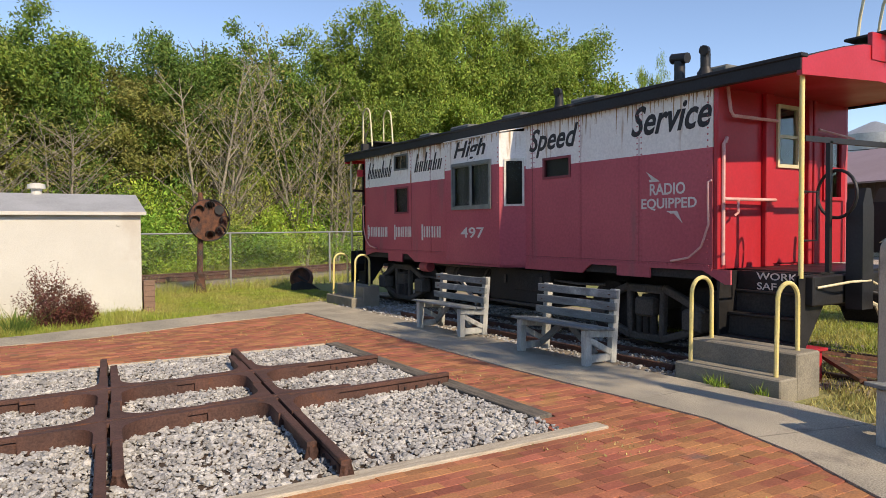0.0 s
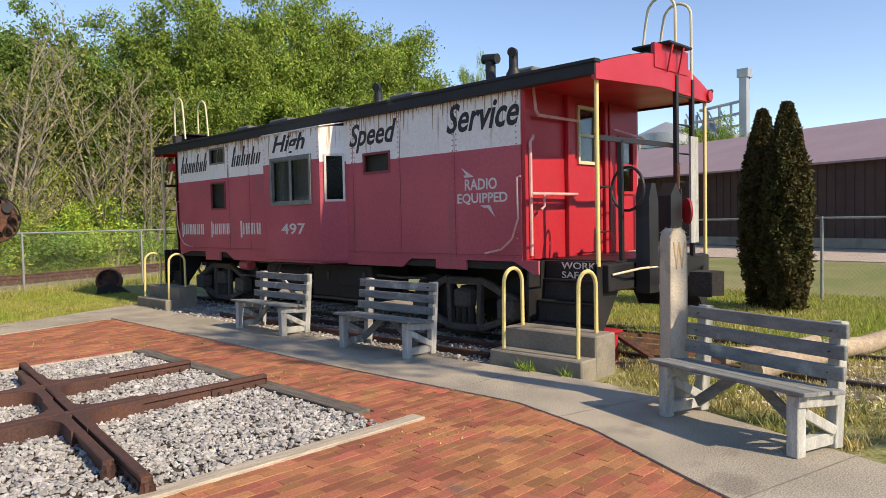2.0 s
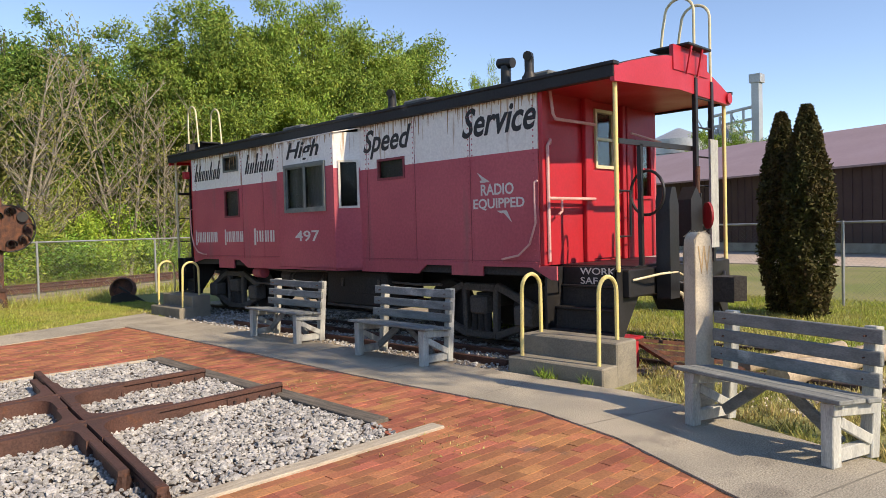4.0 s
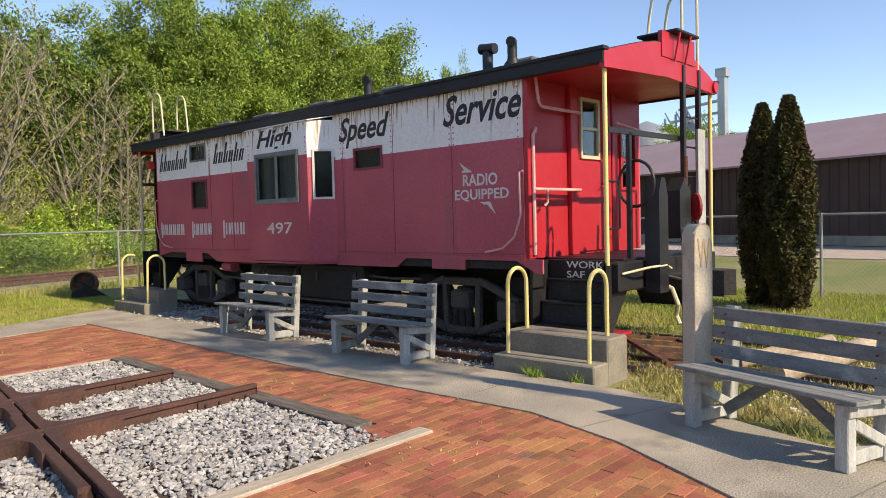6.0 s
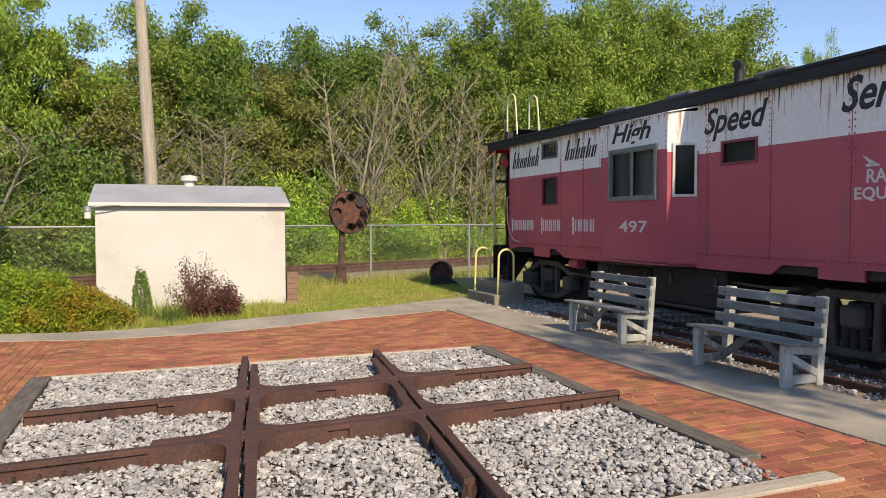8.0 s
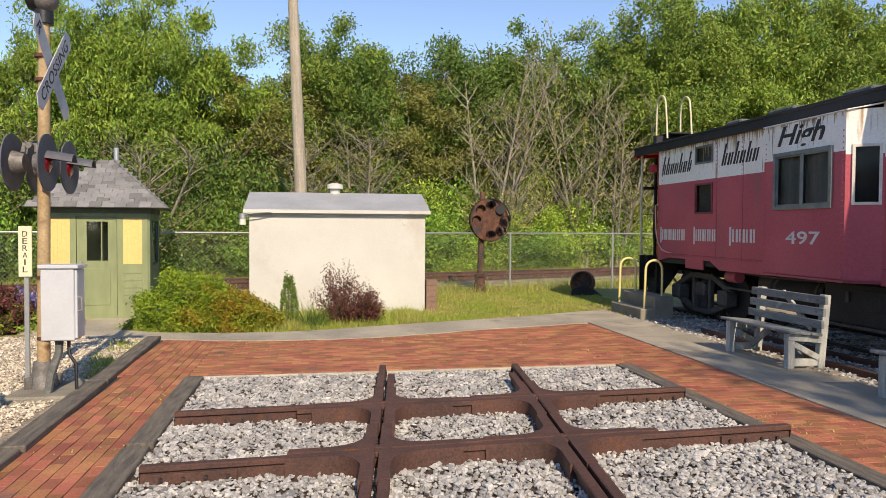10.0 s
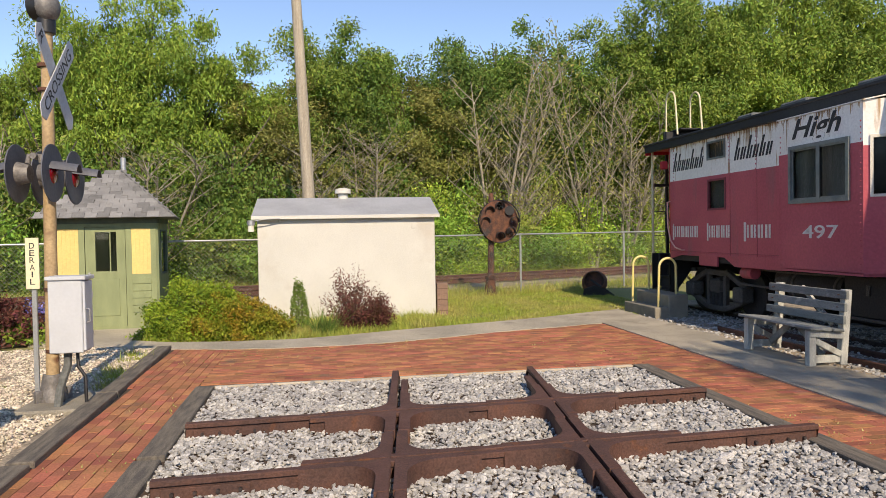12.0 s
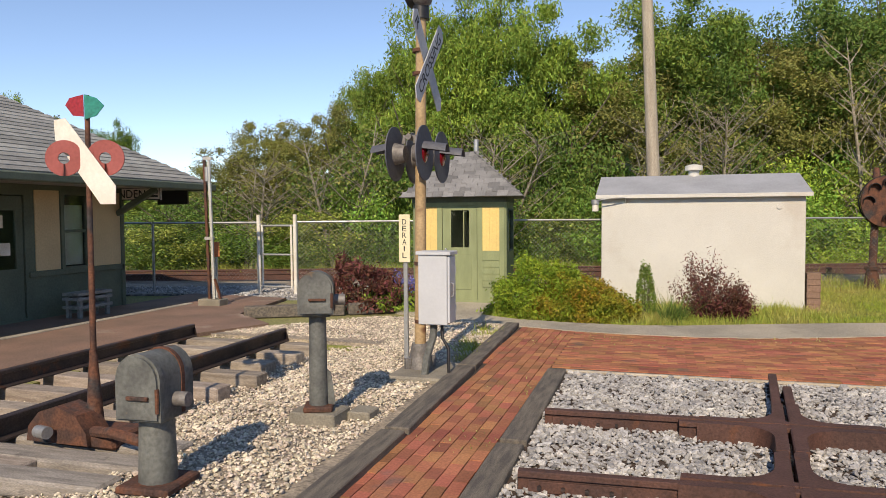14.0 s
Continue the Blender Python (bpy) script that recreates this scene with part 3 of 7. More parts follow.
diamond = thing("railway_crossing_diamond", (1.5, 6.9, 0), "rusty brown steel railway diamond crossing lying in gravel", "railway crossing")
for key, (p, q, inner) in LINES.items():
    n = (Vector(q) - Vector(p)).length
    wpart("rail", rail(BM(), p, q), M_RAIL, diamond)
    off = 0.105 * (inner if key in "ab" else inner)
    ends = (1.0, 3.75) if key in "ab" else (0.5, n - 0.5)
    side = off if key in "ab" else off
    wpart("guard_rail", rail(BM(), tuple(along(key, ends[0], side)), tuple(along(key, ends[1], side))), M_RAIL, diamond)
    for s0 in ((0.06, n - 0.62) if key in "ab" else (0.08, n - 0.62)):
        for sgn in (-1, 1):
            bar = BM()
            a, b = along(key, s0, sgn * 0.022), along(key, s0 + 0.55, sgn * 0.022)
            beam(bar, (a.x, a.y, 0.037), (b.x, b.y, 0.037), 0.018, 0.07, 0.003)
            jb = wpart("joint_bar", bar, M_RAIL, diamond)
            for k in (0.07, 0.21, 0.35, 0.49):
                c = along(key, s0 + k, sgn * 0.03)
                d = along(key, s0 + k, sgn * 0.052)
                wpart("bolt", cyl(BM(), (c.x, c.y, 0.037), (d.x, d.y, 0.037), 0.014, seg=6), M_RAIL_TOP, jb)
for ka in "ab":
    for kc in "cd":
        c = crossing_of(ka, kc)
        da = (Vector(LINES[ka][1]) - Vector(LINES[ka][0])).normalized()
        dc = (Vector(LINES[kc][1]) - Vector(LINES[kc][0])).normalized()
        ia = Vector((-da.y, da.x)) * LINES[ka][2]
        ic = Vector((-dc.y, dc.x)) * LINES[kc][2]
        c = c + ia * 0.052 + ic * 0.052
        for su in (-1, 1):
            for sv in (-1, 1):
                g, w, r, L = 0.017, 0.10, 0.24, 0.62
                poly = [(g, g), (L, g), (L, w)] + [(w + r - r * math.sin(radians(a)), w + r - r * math.cos(radians(a))) for a in range(0, 91, 15)] + [(w, L), (g, L)]
                wpart("casting", prism(BM(), poly, lambda u, v, z: Vector((*(c + da * u * su + dc * v * sv), z)), -0.02, 0.131), M_RAIL, diamond)

# ---- caboose ----
CX, CY0, CY1 = 8.57, 5.45, 14.85
caboose = thing("caboose", (CX, 10.15, 0.0), "crimson bay-window railway caboose with white letter band, red end", "caboose")
HOLES = [(12.84, 13.42, 2.89, 3.20), (12.83, 13.41, 1.98, 2.52), (7.91, 8.52, 2.41, 2.715)]
ZB = 2.593
BAY0, BAY1 = 9.0, 11.11


def side_piece(name, y0, y1, z0, z1, material, label):
    cut = [(h[0], h[1], max(h[2], z0), min(h[3], z1)) for h in HOLES if h[0] > y0 and h[1] < y1 and h[2] < z1 and h[3] > z0]
    return wpart(name, pierced(BM(), y0, y1, z0, z1, cut, ON_X, 7.12, 7.17), material, caboose, label)


side = side_piece("side_panel", CY0, BAY0, 1.15, ZB, M_CRIMSON, "faded crimson steel side")
side_piece("side_panel", BAY1, CY1, 1.15, ZB, M_CRIMSON, "faded crimson steel side")
band = side_piece("letter_band", CY0, BAY0, ZB, 3.30, M_BAND, "rust-streaked white band")
side_piece("letter_band", BAY1, CY1, ZB, 3.30, M_BAND, "rust-streaked white band")
# added dark sheet, not a real wall; stops the view and darkens the windows
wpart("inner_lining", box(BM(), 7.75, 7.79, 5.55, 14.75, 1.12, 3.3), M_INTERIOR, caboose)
wpart("side_panel", pierced(BM(), CY0, CY1, 1.15, 3.30, [], ON_X, 9.97, 10.02), M_CRIMSON, caboose)
# bay
B0, B1, BXF, BD = 9.23, 10.88, 6.795, 0.27
wpart("bay_front", pierced(BM(), B0, B1, 1.05, 2.69, [(9.46, 10.62, 1.99, 2.69)], ON_X, BXF, BXF + 0.04), M_CRIMSON, caboose)
wpart("bay_front_band", pierced(BM(), B0, B1, 2.69, 3.19, [(9.46, 10.62, 2.69, 2.77)], ON_X, BXF, BXF + 0.04), M_BAND, caboose)
for sgn, ye in ((-1, B0), (1, B1)):
    L = math.hypot(7.12 - BXF, BD)
    ux, uy = (7.12 - BXF) / L, sgn * BD / L
    put = lambda u, v, w: Vector((BXF + ux * u + abs(uy) * w, ye + uy * u - sgn * ux * w, v))
    wpart("bay_side", pierced(BM(), 0, L, 1.03, 2.64, [(0.10, 0.375, 2.03, 2.64)], put, 0, 0.03), M_CRIMSON, caboose)
    wpart("bay_side_band", pierced(BM(), 0, L, 2.64, 3.20, [(0.10, 0.375, 2.64, 2.74)], put, 0, 0.03), M_BAND, caboose)
    w = wpart("bay_side_window", ring_frame(BM(), 0.075, 0.40, 2.005, 2.765, 0.035, put, -0.02, 0.03), M_WHITEFRAME, caboose, "white-framed narrow window")
    wpart("pane", pierced(BM(), 0.10, 0.375, 2.03, 2.74, [], put, 0.012, 0.016), M_GLASS_DIM, w)
    # added dark plate that blocks the see-through and darkens the pane
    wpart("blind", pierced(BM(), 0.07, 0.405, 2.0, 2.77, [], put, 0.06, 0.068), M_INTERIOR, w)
bm = BM()
v = [bm.verts.new(p) for p in ((BXF - 0.02, B0 - 0.02, 3.192), (BXF - 0.02, B1 + 0.02, 3.192), (7.118, B1 + BD + 0.02, 3.25), (7.118, B0 - BD - 0.02, 3.25),
                               (BXF - 0.02, B0 - 0.02, 3.207), (BXF - 0.02, B1 + 0.02, 3.207), (7.118, B1 + BD + 0.02, 3.268), (7.118, B0 - BD - 0.02, 3.268))]
for f in ((0, 1, 2, 3), (4, 5, 6, 7), (0, 1, 5, 4), (1, 2, 6, 5), (2, 3, 7, 6), (3, 0, 4, 7)):
    bm.faces.new([v[k] for k in f])
wpart("bay_roof", bm, M_BAND, caboose)
wpart("bay_floor", prism(BM(), [(BXF, B0), (BXF, B1), (7.12, B1 + BD), (7.12, B0 - BD)], FLAT, 1.02, 1.06), M_CRIMSON, caboose)
w = wpart("bay_window", ring_frame(BM(), 9.445, 10.635, 1.975, 2.785, 0.05, ON_X, BXF - 0.03, BXF + 0.04), M_ALU, caboose, "dull aluminium sliding window")
wpart("mullion", box(BM(), BXF - 0.025, BXF + 0.03, 9.99, 10.06, 2.02, 2.74, 0.005), M_ALU, w)
for a, b, dx in ((9.49, 10.02, 0.0), (10.03, 10.59, 0.012)):
    wpart("sash", ring_frame(BM(), a, b, 2.02, 2.74, 0.03, ON_X, BXF - 0.015 + dx, BXF + 0.005 + dx), M_ALU, w)
    wpart("pane", box(BM(), BXF - 0.006 + dx, BXF - 0.002 + dx, a + 0.02, b - 0.02, 2.03, 2.73), M_GLASS_DIM, w)
wpart("curtain", box(BM(), BXF + 0.075, BXF + 0.085, 9.42, 10.66, 1.95, 2.80), M_CURTAIN, w, "dusty grey curtain")
for y0, y1, z0, z1 in HOLES:
    w = wpart("side_window", ring_frame(BM(), y0 - 0.01, y1 + 0.01, z0 - 0.01, z1 + 0.01, 0.035, ON_X, 7.105, 7.16), M_ALU if z0 > 2.8 else M_SEAM, caboose)
    wpart("pane", box(BM(), 7.135, 7.139, y0, y1, z0, z1), M_GLASS_DIM, w)
    # added grey plate behind the pane, no real blind; sets its tone
    wpart("blind", box(BM(), 7.20, 7.21, y0 - 0.03, y1 + 0.03, z0 - 0.03, z1 + 0.03), M_PANE_BACK, w)
# skirt pieces below the side
for poly in ([(13.11, 1.15), (13.73, 1.15), (13.73, 0.96), (13.11, 0.96)], [(11.2, 1.15), (12.92, 1.15), (12.56, 0.98), (11.2, 0.98)], [(14.85, 1.15), (14.3, 1.15), (14.85, 1.05)],
             [(7.46, 1.15), (8.98, 1.15), (8.98, 1.0), (7.67, 1.0)], [(6.40, 1.15), (6.98, 1.15), (6.98, 1.0), (6.40, 1.0)], [(5.20, 1.15), (5.62, 1.15), (5.28, 0.98), (5.20, 0.98)]):
    wpart("skirt_plate", prism(BM(), poly, ON_X, 7.115, 7.145), M_CRIMSON, caboose)
wpart("side_sill", box(BM(), 7.108, 7.118, CY0, B0 - BD, 1.13, 1.17), M_CRIMSON, caboose)
wpart("side_sill", box(BM(), 7.108, 7.118, B1 + BD, CY1, 1.13, 1.17), M_CRIMSON, caboose)
# rivet rows
bm = BM()


def rivet(x, y, z):
    r = 0.014
    top = bm.verts.new((x - 0.013, y, z))
    base = [bm.verts.new((x, y + r * math.cos(a), z + r * math.sin(a))) for a in (0, 1.571, 3.142, 4.712)]
    for k in range(4):
        bm.faces.new((top, base[k], base[(k + 1) % 4]))


for y in (5.52, 6.55, 6.62, 7.72, 8.75, 8.82, 11.28, 11.95, 12.72, 14.7):
    for k in range(28):
        rivet(7.12, y, 1.2 + k * 0.074)
for y in (B0 + 0.04, B1 - 0.04):
    for k in range(26):
        rivet(BXF, y, 1.1 + k * 0.074)
for k in range(120):
    y = 5.5 + k * 0.0775
    if not 8.9 < y < 11.2:
        rivet(7.12, y, 1.19)
tagged(wpart("rivets", bm, M_CRIMSON, caboose), kind="stuff")
for y in (6.585, 7.685, 8.785, 11.245, 11.915, 12.69):
    wpart("panel_seam", box(BM(), 7.1165, 7.1195, y - 0.004, y + 0.004, 1.16, 3.26), M_SEAM, caboose)
for a, b in ((CY0, BAY0), (BAY1, CY1)):
    wpart("panel_seam", box(BM(), 7.1165, 7.1195, a, b, 1.205, 1.212), M_SEAM, caboose)
# rust runs below the eave
bm = BM()
for k in range(330):
    y = rng.uniform(CY0 + 0.03, CY1 - 0.03)
    bay = B0 + 0.03 < y < B1 - 0.03
    if BAY0 - 0.02 < y < BAY1 + 0.02 and not bay:
        continue
    top, x = (3.185, BXF) if bay else (3.275, 7.12)
    L, w = min(rng.exponential(0.10) + 0.02, 0.5), rng.uniform(0.003, 0.013)
    bend = rng.normal(0, 0.006)
    prism(bm, [(y - w, top), (y + w, top), (y + w * 0.7 + bend, top - L * 0.6), (y + w * 0.15 + bend, top - L), (y - w * 0.15 + bend, top - L), (y - w * 0.7 + bend, top - L * 0.6)], ON_X, x - 0.0016, x - 0.0002)
tagged(wpart("rust_stain", bm, M_STREAK, caboose, "brown rust runs below the eave"), kind="stuff")
# ends
for yw, sgn in ((CY0, 1), (CY1, -1)):
    e = wpart("end_wall", pierced(BM(), 7.175, 9.965, 1.15, 3.42, [(8.36, 8.84, 2.40, 3.20), (9.40, 9.86, 2.0, 2.86)], ON_Y, yw, yw + sgn * 0.05), M_RED, caboose, "bright red end wall")
    for x0, x1, z0, z1, m in ((8.36, 8.84, 2.40, 3.20, M_CREAMPIPE), (9.40, 9.86, 2.0, 2.86, M_RED)):
        f = wpart("end_window", ring_frame(BM(), x0, x1, z0, z1, 0.045, ON_Y, yw - sgn * 0.03, yw + sgn * 0.03), m, caboose)
        wpart("sash_bar", box(BM(), x0, x1, yw - 0.02, yw + 0.02, (z0 + z1) / 2 - 0.02, (z0 + z1) / 2 + 0.02), m, f)
        wpart("pane", box(BM(), x0, x1, yw + sgn * 0.004, yw + sgn * 0.008, z0, z1), M_GLASS, f)
    for x0, x1 in ((7.128, 7.24), (8.06, 8.22), (8.98, 9.06), (9.10, 9.16)):
        wpart("post_strip", box(BM(), x0, x1, yw - sgn * 0.07, yw - sgn * 0.001, 1.15, 3.40, 0.01), M_RED, caboose)
    d = wpart("door", box(BM(), 8.24, 8.96, yw - sgn * 0.028, yw - sgn * 0.002, 1.18, 2.37, 0.008), M_RED, caboose, "plain red end door")
    wpart("door_handle", tube(BM(), [(8.88, yw - sgn * 0.03, 2.08), (8.88, yw - sgn * 0.09, 2.08), (8.76, yw - sgn * 0.09, 2.03)], 0.012), M_RED, d)
wpart("floor", box(BM(), 7.17, 9.97, 5.5, 14.8, 1.02, 1.12), M_DIRTY, caboose)
# roof
ARCH = [(7.03, 3.40), (7.35, 3.49), (7.8, 3.605), (8.2, 3.685), (8.57, 3.715), (8.92, 3.70), (9.30, 3.64), (9.70, 3.51), (9.99, 3.40)]
RY0, RY1 = 4.31, 15.80
wpart("roof", prism(BM(), ARCH + [(x, z - 0.05) for x, z in reversed(ARCH)], ON_Y, RY0, RY1), M_ROOF, caboose, "black arched roof")
for x0, x1 in ((7.02, 7.115), (10.025, 10.06)):
    wpart("eave_fascia", box(BM(), x0, x1, RY0, RY1, 3.27, 3.405, 0.006), M_ROOF, caboose, "black eave strip")
    wpart("eave_gutter", box(BM(), x0 - 0.02 if x0 < 8 else x0, x1 if x0 < 8 else x1 + 0.02, RY0 - 0.02, RY1 + 0.02, 3.40, 3.445, 0.008), M_ROOF, caboose)
for y in (RY0, RY1 - 0.05):
    wpart("end_fascia", prism(BM(), [(x, z - 0.01) for x, z in ARCH] + [(9.99, 3.25), (8.55, 3.30), (7.03, 3.22)], ON_Y, y - 0.008, y + 0.05), M_RED, caboose, "red arched end fascia")
wpart("soffit", box(BM(), 7.1, 10.04, RY0 + 0.05, CY0, 3.30, 3.33), M_RED, caboose)
wpart("soffit", box(BM(), 7.1, 10.04, CY1, RY1 - 0.05, 3.30, 3.33), M_RED, caboose)
for y0 in (5.6, 7.3, 9.0, 10.7, 12.4, 14.0):
    wpart("roof_rib", prism(BM(), [(x, z + 0.025) for x, z in ARCH] + [(x, z - 0.02) for x, z in reversed(ARCH)], ON_Y, y0, y0 + 0.07), M_ROOF, caboose)
for y0, y1, rz, x0, x1 in ((4.18, 4.72, -1, 8.56, 9.18), (15.42, 15.90, 1, 7.66, 8.5)):
    zp = 3.84 if rz < 0 else 3.74
    wpart("roof_platform", box(BM(), x0, x1, y0, y1, zp, zp + 0.035, 0.008), M_ROOF, caboose, "black running board")
    wpart("platform_riser", box(BM(), x0 - 0.2, x1 + 0.1, (RY0 - 0.022 if rz < 0 else RY1 - 0.05), (RY0 + 0.03 if rz < 0 else RY1 + 0.012), 3.53, zp - 0.005), M_RED if rz < 0 else M_ROOF, caboose)
    yb, yf = (RY0 - 0.04, y0 + 0.02) if rz < 0 else (RY1 + 0.03, y1 - 0.04)
    for x in (x0 + 0.1, x0 + 0.4):
        wpart("platform_brace", beam(BM(), (x, yb, 3.5), (x, yf, zp), 0.03, 0.02), M_RED, caboose)
wpart("corner_lamp", cyl(BM(), (9.94, 4.27, 3.34), (9.94, 4.40, 3.34), 0.075), M_RED, caboose, "red corner lamp")
for y0, y1 in ((5.9, 6.4), (8.3, 8.9), (10.2, 10.8), (11.9, 12.6), (13.4, 13.9)):
    wpart("roof_hatch", box(BM(), 8.0, 8.75, y0, y1, 3.62, 3.765, 0.03), M_GREYPAINT, caboose)
# chimneys on the roof
for x, y, z0, z1, r, cap in ((7.95, 6.62, 3.6, 3.92, 0.075, "tee"), (7.95, 6.2, 3.6, 3.88, 0.066, "hood"), (7.95, 9.1, 3.6, 3.82, 0.07, "hood")):
    c = wpart("stove_pipe", cyl(BM(), (x, y, z0), (x, y, z1), r), M_BLACK, caboose, "black roof smokestack")
    if cap == "tee":
        wpart("cowl", cyl(BM(), (x, y - 0.13, z1 + 0.03), (x, y + 0.12, z1 + 0.06), 0.072), M_BLACK, c)
    else:
        wpart("cowl", tube(BM(), [(x, y, z1 - 0.03), (x, y, z1 + 0.05), (x - 0.03, y - 0.02, z1 + 0.1), (x - 0.09, y - 0.04, z1 + 0.09)], 0.066, 10), M_BLACK, c)
        wpart("collar", cyl(BM(), (x, y, z1 - 0.22), (x, y, z1 - 0.12), r + 0.04, r + 0.005), M_BLACK, c)
# end platforms with posts, ladders, rails
for end, yo, yi in ((0, 4.38, CY0), (1, 15.72, CY1)):
    sg = 1 if end == 0 else -1
    wpart("platform_deck", box(BM(), 7.55, 9.6, min(yo, yi), max(yo, yi), 1.08, 1.15, 0.01), M_BLACK, caboose)
    wpart("end_beam", box(BM(), 7.25, 9.9, yo - 0.09, yo + 0.09, 0.80, 1.12, 0.015), M_BLACK, caboose)
    for x in (7.16, 9.98):
        wpart("corner_post", cyl(BM(), (x, yo, 1.1), (x, yo, 3.36), 0.026), M_CREAMPIPE if end else M_YELLOW, caboose, "yellow corner pole")
    lx0, lx1 = ((7.52, 8.08), (8.96, 9.42))[end == 0]
    for x in (lx0, lx1):
        wpart("ladder_stile", box(BM(), x - 0.03, x + 0.03, min(yo - sg * 0.10, yo - sg * 0.04), max(yo - sg * 0.10, yo - sg * 0.04), 1.1, 3.5, 0.006), M_BLACK, caboose)
        wpart("ladder_hoop", tube(BM(), [(x, yo - sg * 0.07, 3.4), (x, yo - sg * 0.07, 4.36)] + arc((x, yo + sg * 0.13, 4.36), 0.2, 180, 0, (0, sg, 0), (0, 0, 1), 12) + [(x, yo + sg * 0.36, 4.2), (x, yo + sg * 0.43, 3.62)], 0.019), M_CREAMPIPE, caboose, "pale yellow pipe hoop")
    for k in range(6):
        wpart("rung", cyl(BM(), (lx0, yo - sg * 0.07, 1.35 + 0.38 * k), (lx1, yo - sg * 0.07, 1.35 + 0.38 * k), 0.012, seg=8), M_BLACK, caboose)
    wpart("hand_rail", beam(BM(), (7.2, yo, 2.58), (9.05, yo, 2.60), 0.04, 0.06), M_BLACK, caboose)
    wpart("hand_rail", tube(BM(), [(7.16, yo, 2.02), (7.45, yo, 2.02), (7.45, yo, 1.5), (7.16, yo, 1.5)], 0.014), M_BLACK, caboose)
    wpart("gate_post", box(BM(), 7.66, 7.71, yo - 0.02, yo + 0.03, 1.15, 2.58), M_BLACK, caboose)
    wpart("brake_wheel", tube(BM(), arc((7.72, yo - sg * 0.06, 2.0), 0.26, 0, 350, (0.25, sg * 0.97, 0), (0, 0, 1), 20), 0.018), M_BLACK, caboose)
    wpart("brake_stand", prism(BM(), [(-0.11, 0.75), (0.11, 0.75), (0.11, 1.85), (0.04, 2.06), (-0.05, 2.06), (-0.11, 1.9)], lambda u, v, w: Vector((7.93 + u, yo - sg * 0.2 + w, v)), -0.09, 0.09), M_BLACK, caboose, "tall black brake stand")
    wpart("brake_housing", prism(BM(), [(-0.12, 1.35), (0.12, 1.35), (0.14, 1.5), (0.14, 1.92), (0.0, 2.08), (-0.14, 1.92), (-0.14, 1.5)], lambda u, v, w: Vector((8.5 + u, yo - sg * 0.2 + w, v)), -0.09, 0.09), M_BLACK, caboose, "black brake housing")
    wpart("brake_lever", tube(BM(), [(8.85, yo - sg * 0.15, 1.0), (8.85, yo - sg * 0.15, 1.9), (8.83, yo - sg * 0.15, 2.1), (8.85, yo - sg * 0.15, 2.35)], 0.03, 8), M_RUST, caboose)
    wpart("coupler_shank", box(BM(), 8.44, 8.70, yo - sg * 0.55 if sg > 0 else yo, yo if sg > 0 else yo + 0.55, 0.72, 0.92, 0.03), M_DIRTY, caboose)
    wpart("coupler_knuckle", prism(BM(), [(-0.16, 0), (0.16, 0), (0.19, 0.2), (0.08, 0.33), (-0.02, 0.2), (-0.16, 0.28)], lambda u, v, w: Vector((8.57 + u, yo - sg * (0.5 + v), w)), 0.68, 0.98), M_DIRTY, caboose)
    wpart("air_hose", tube(BM(), [(8.1, yo - sg * 0.12, 0.86), (8.1, yo - sg * 0.3, 0.78), (8.12, yo - sg * 0.36, 0.6), (8.2, yo - sg * 0.30, 0.46), (8.16, yo - sg * 0.36, 0.36)], 0.028), M_CREAMPIPE, caboose, "pale air hose")
    wpart("hose_loop", tube(BM(), [(8.1, yo - sg * 0.12, 0.95), (8.6, yo - sg * 0.4, 0.8), (9.2, yo - sg * 0.3, 0.85), (9.7, yo - sg * 0.1, 0.95)], 0.02), M_BLACK, caboose)
    wpart("cut_lever", tube(BM(), [(7.3, yo - sg * 0.1, 1.0), (7.6, yo - sg * 0.28, 1.06), (8.0, yo - sg * 0.28, 1.06), (8.3, yo - sg * 0.2, 1.0)], 0.014), M_CREAMPIPE, caboose)
    for x0, x1 in ((7.13, 7.6), (9.55, 10.02)):
        ya, yb = min(yo, yi - sg * 0.06), max(yo, yi - sg * 0.06)
        s = wpart("step_well", box(BM(), x0 if x0 < 8 else x1 - 0.03, x0 + 0.03 if x0 < 8 else x1, ya, ya + 0.06, 0.36, 1.12, 0.01), M_BLACK, caboose, "black steel steps")
        wpart("step_side", prism(BM(), [(0, 1.13), (0.47, 1.13), (0.47, 0.8), (0.12, 0.34), (0, 0.34)], lambda u, v, w: Vector(((x0 + u) if x0 < 8 else (x1 - u), w, v)), ya - 0.0, ya + 0.03), M_BLACK, s)
        wpart("step_side", prism(BM(), [(0, 1.13), (0.47, 1.13), (0.47, 0.8), (0.12, 0.34), (0, 0.34)], lambda u, v, w: Vector(((x0 + u) if x0 < 8 else (x1 - u), w, v)), yb - 0.03, yb), M_BLACK, s)
        for k, z in enumerate((0.36, 0.62, 0.88)):
            xa, xb = (x0 + 0.01 + 0.14 * k, x0 + 0.2 + 0.14 * k) if x0 < 8 else (x1 - 0.2 - 0.14 * k, x1 - 0.01 - 0.14 * k)
            wpart("tread", box(BM(), xa, xb, ya + 0.03, yb - 0.03, z, z + 0.03, 0.006), M_BLACK, s)
            wpart("riser", box(BM(), xb - 0.01 if x0 < 8 else xa, xb if x0 < 8 else xa + 0.01, ya + 0.03, yb - 0.03, z + 0.03, z + 0.26), M_DIRTY, s)
wpart("marker_disc", cyl(BM(), (8.80, 4.1, 1.72), (8.82, 4.08, 1.72), 0.17), M_TARGET_R2, caboose, "red target disc")
